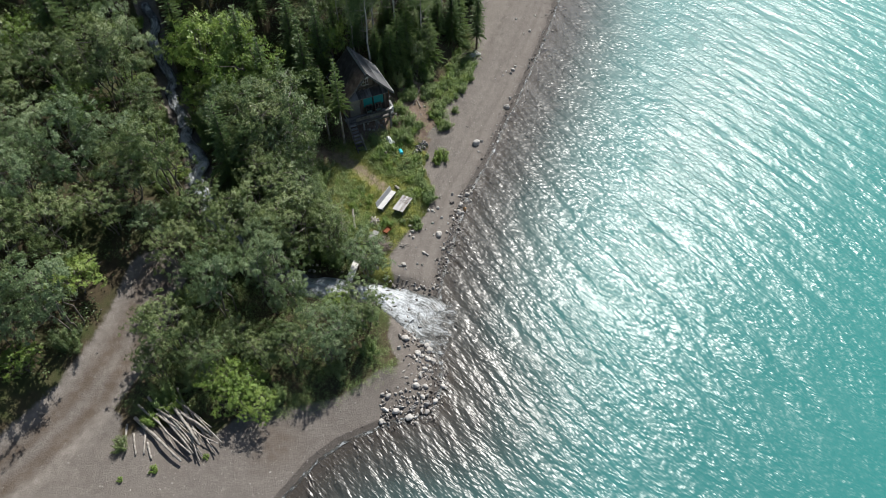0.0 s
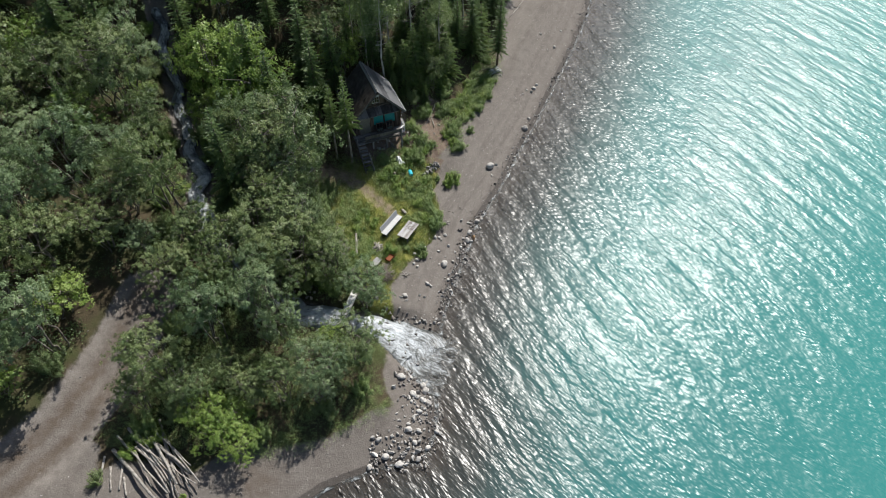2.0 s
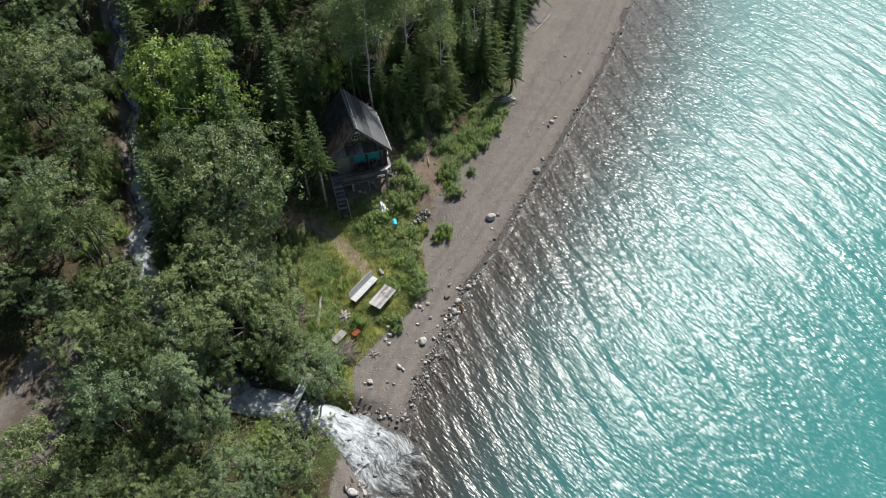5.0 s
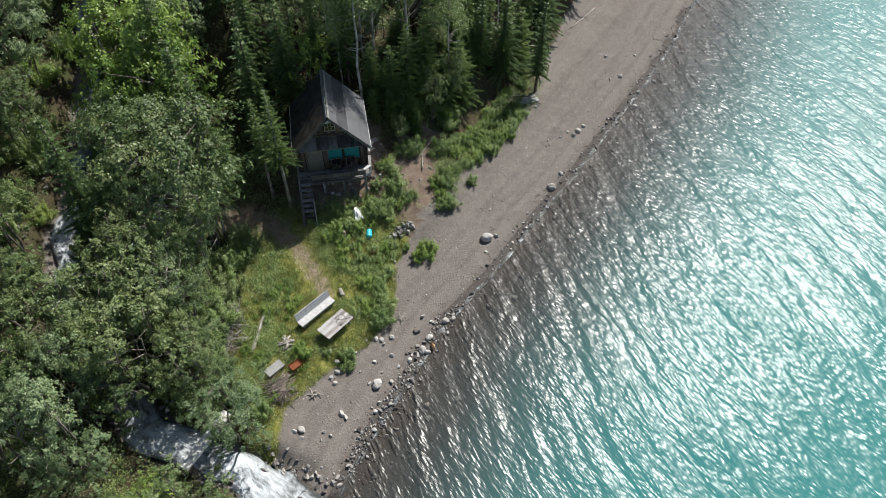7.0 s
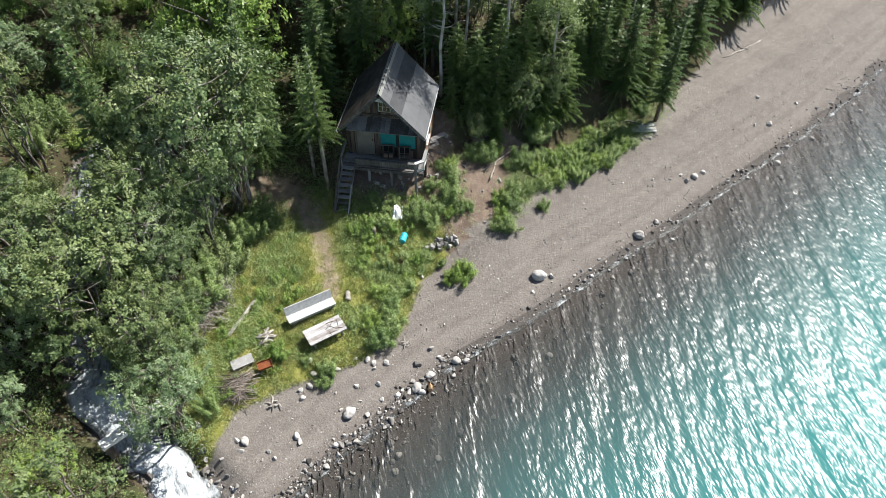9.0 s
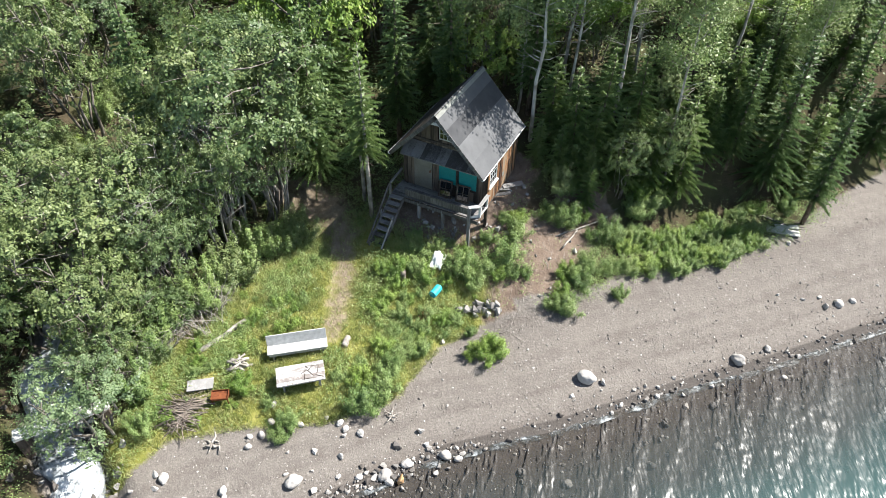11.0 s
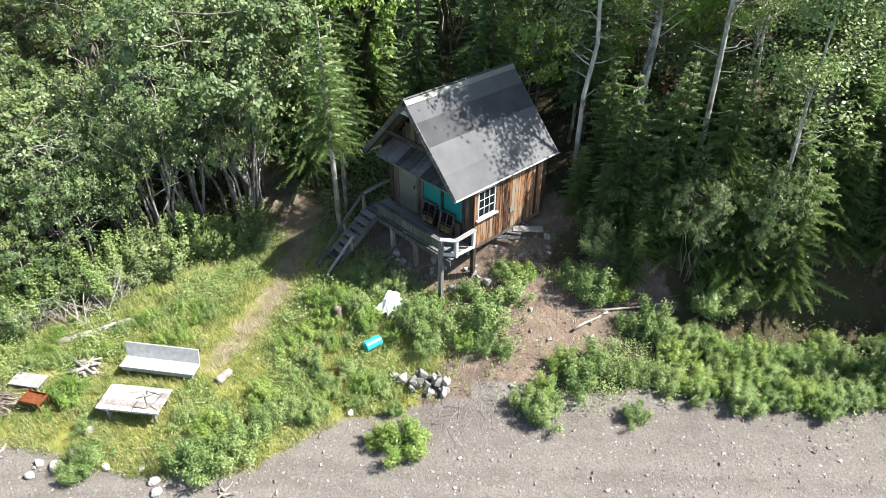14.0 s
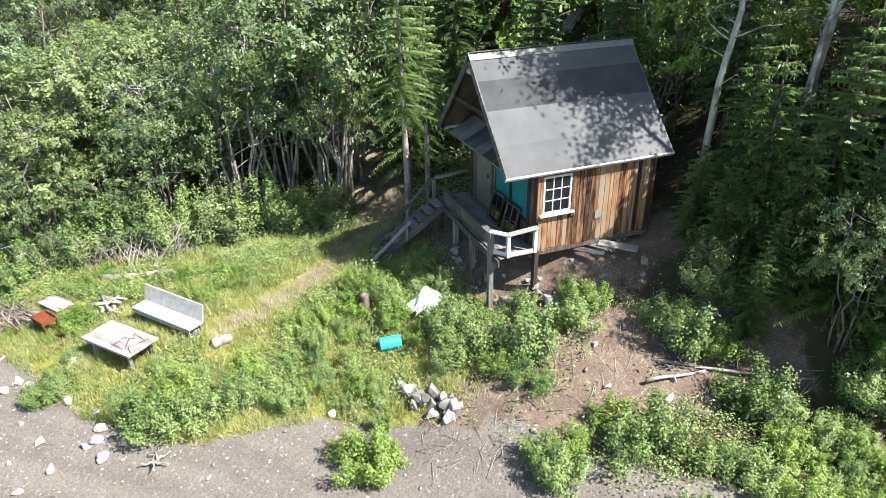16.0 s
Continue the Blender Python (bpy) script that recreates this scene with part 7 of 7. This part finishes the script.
def pebbles(name, p, s):
    """Loose gravel that shows as single pebbles."""
    r = np.random.RandomState(len(p))
    z = height(p)
    n = len(p)
    octv = np.array([(1, 0, 0), (0, 1, 0), (-1, 0, 0), (0, -1, 0), (0, 0, 0.75), (0, 0, -0.75), (0.66, 0.66, 0.3), (-0.66, -0.6, 0.35)])
    octf = np.array([(0, 6, 4), (6, 1, 4), (1, 2, 4), (2, 7, 4), (7, 3, 4), (3, 0, 4), (0, 1, 6), (2, 3, 7), (1, 0, 5), (2, 1, 5), (3, 2, 5), (0, 3, 5)])
    a = r.uniform(0, 6.28, n)
    jit = r.uniform(0.75, 1.25, (n, 8, 3))
    v = octv[None] * jit
    x = v[..., 0] * np.cos(a)[:, None] - v[..., 1] * 0.8 * np.sin(a)[:, None]
    y = v[..., 0] * np.sin(a)[:, None] + v[..., 1] * 0.8 * np.cos(a)[:, None]
    V = np.stack([x, y, v[..., 2]], -1) * s[:, None, None] + np.column_stack([p, z + s * 0.25])[:, None]
    F = (octf[None] + 8 * np.arange(n)[:, None, None]).reshape(-1, 3)
    return mesh_of(name, V.reshape(-1, 3), F, PEBBLE)


r6 = np.random.RandomState(77)
spots = np.column_stack([r6.uniform(-27, 14, 110000), r6.uniform(12, 80, 110000)])
ds = shore_distance(spots)
dens = np.where(spots[:, 1] > 30, 0.5, 0.25) * gravel_mask(spots) * np.clip(1.3 - 0.12 * ds, 0.35, 1.2)
dens = np.where((ds < 0.9) & (ds > -1.4) & (spots[:, 1] > 30), 1.0, dens) * (ds > -1.6)
dry = spots[dens > r6.rand(len(spots))][:20000]
tagged(new("pebbles", pebbles("pebbles", dry, np.minimum(r6.lognormal(-3.8, 0.45, len(dry)), 0.08))), "loose grey and white pebbles on the beach", "pebbles", kind="stuff")
bed = spots[(ds < -0.3) & (ds > -6.0) & (r6.rand(len(spots)) < 0.16)][:1500]
big = np.column_stack([r6.uniform(0, 16, 4000), r6.uniform(28, 78, 4000)])
big = big[(shore_distance(big) < -0.5) & (shore_distance(big) > -6.5)][:170]
tagged(new("lakebed_stones", pebbles("lakebed_stones", bed, np.minimum(r6.lognormal(-3.0, 0.4, len(bed)), 0.12))), "stones on the lake bed under shallow water", "stones", kind="stuff")
rubble("lakebed_rocks", big, r6.uniform(0.08, 0.2, len(big)), (ROCK_PALE, ROCK), "pale rocks on the lake bed under shallow water", 7)
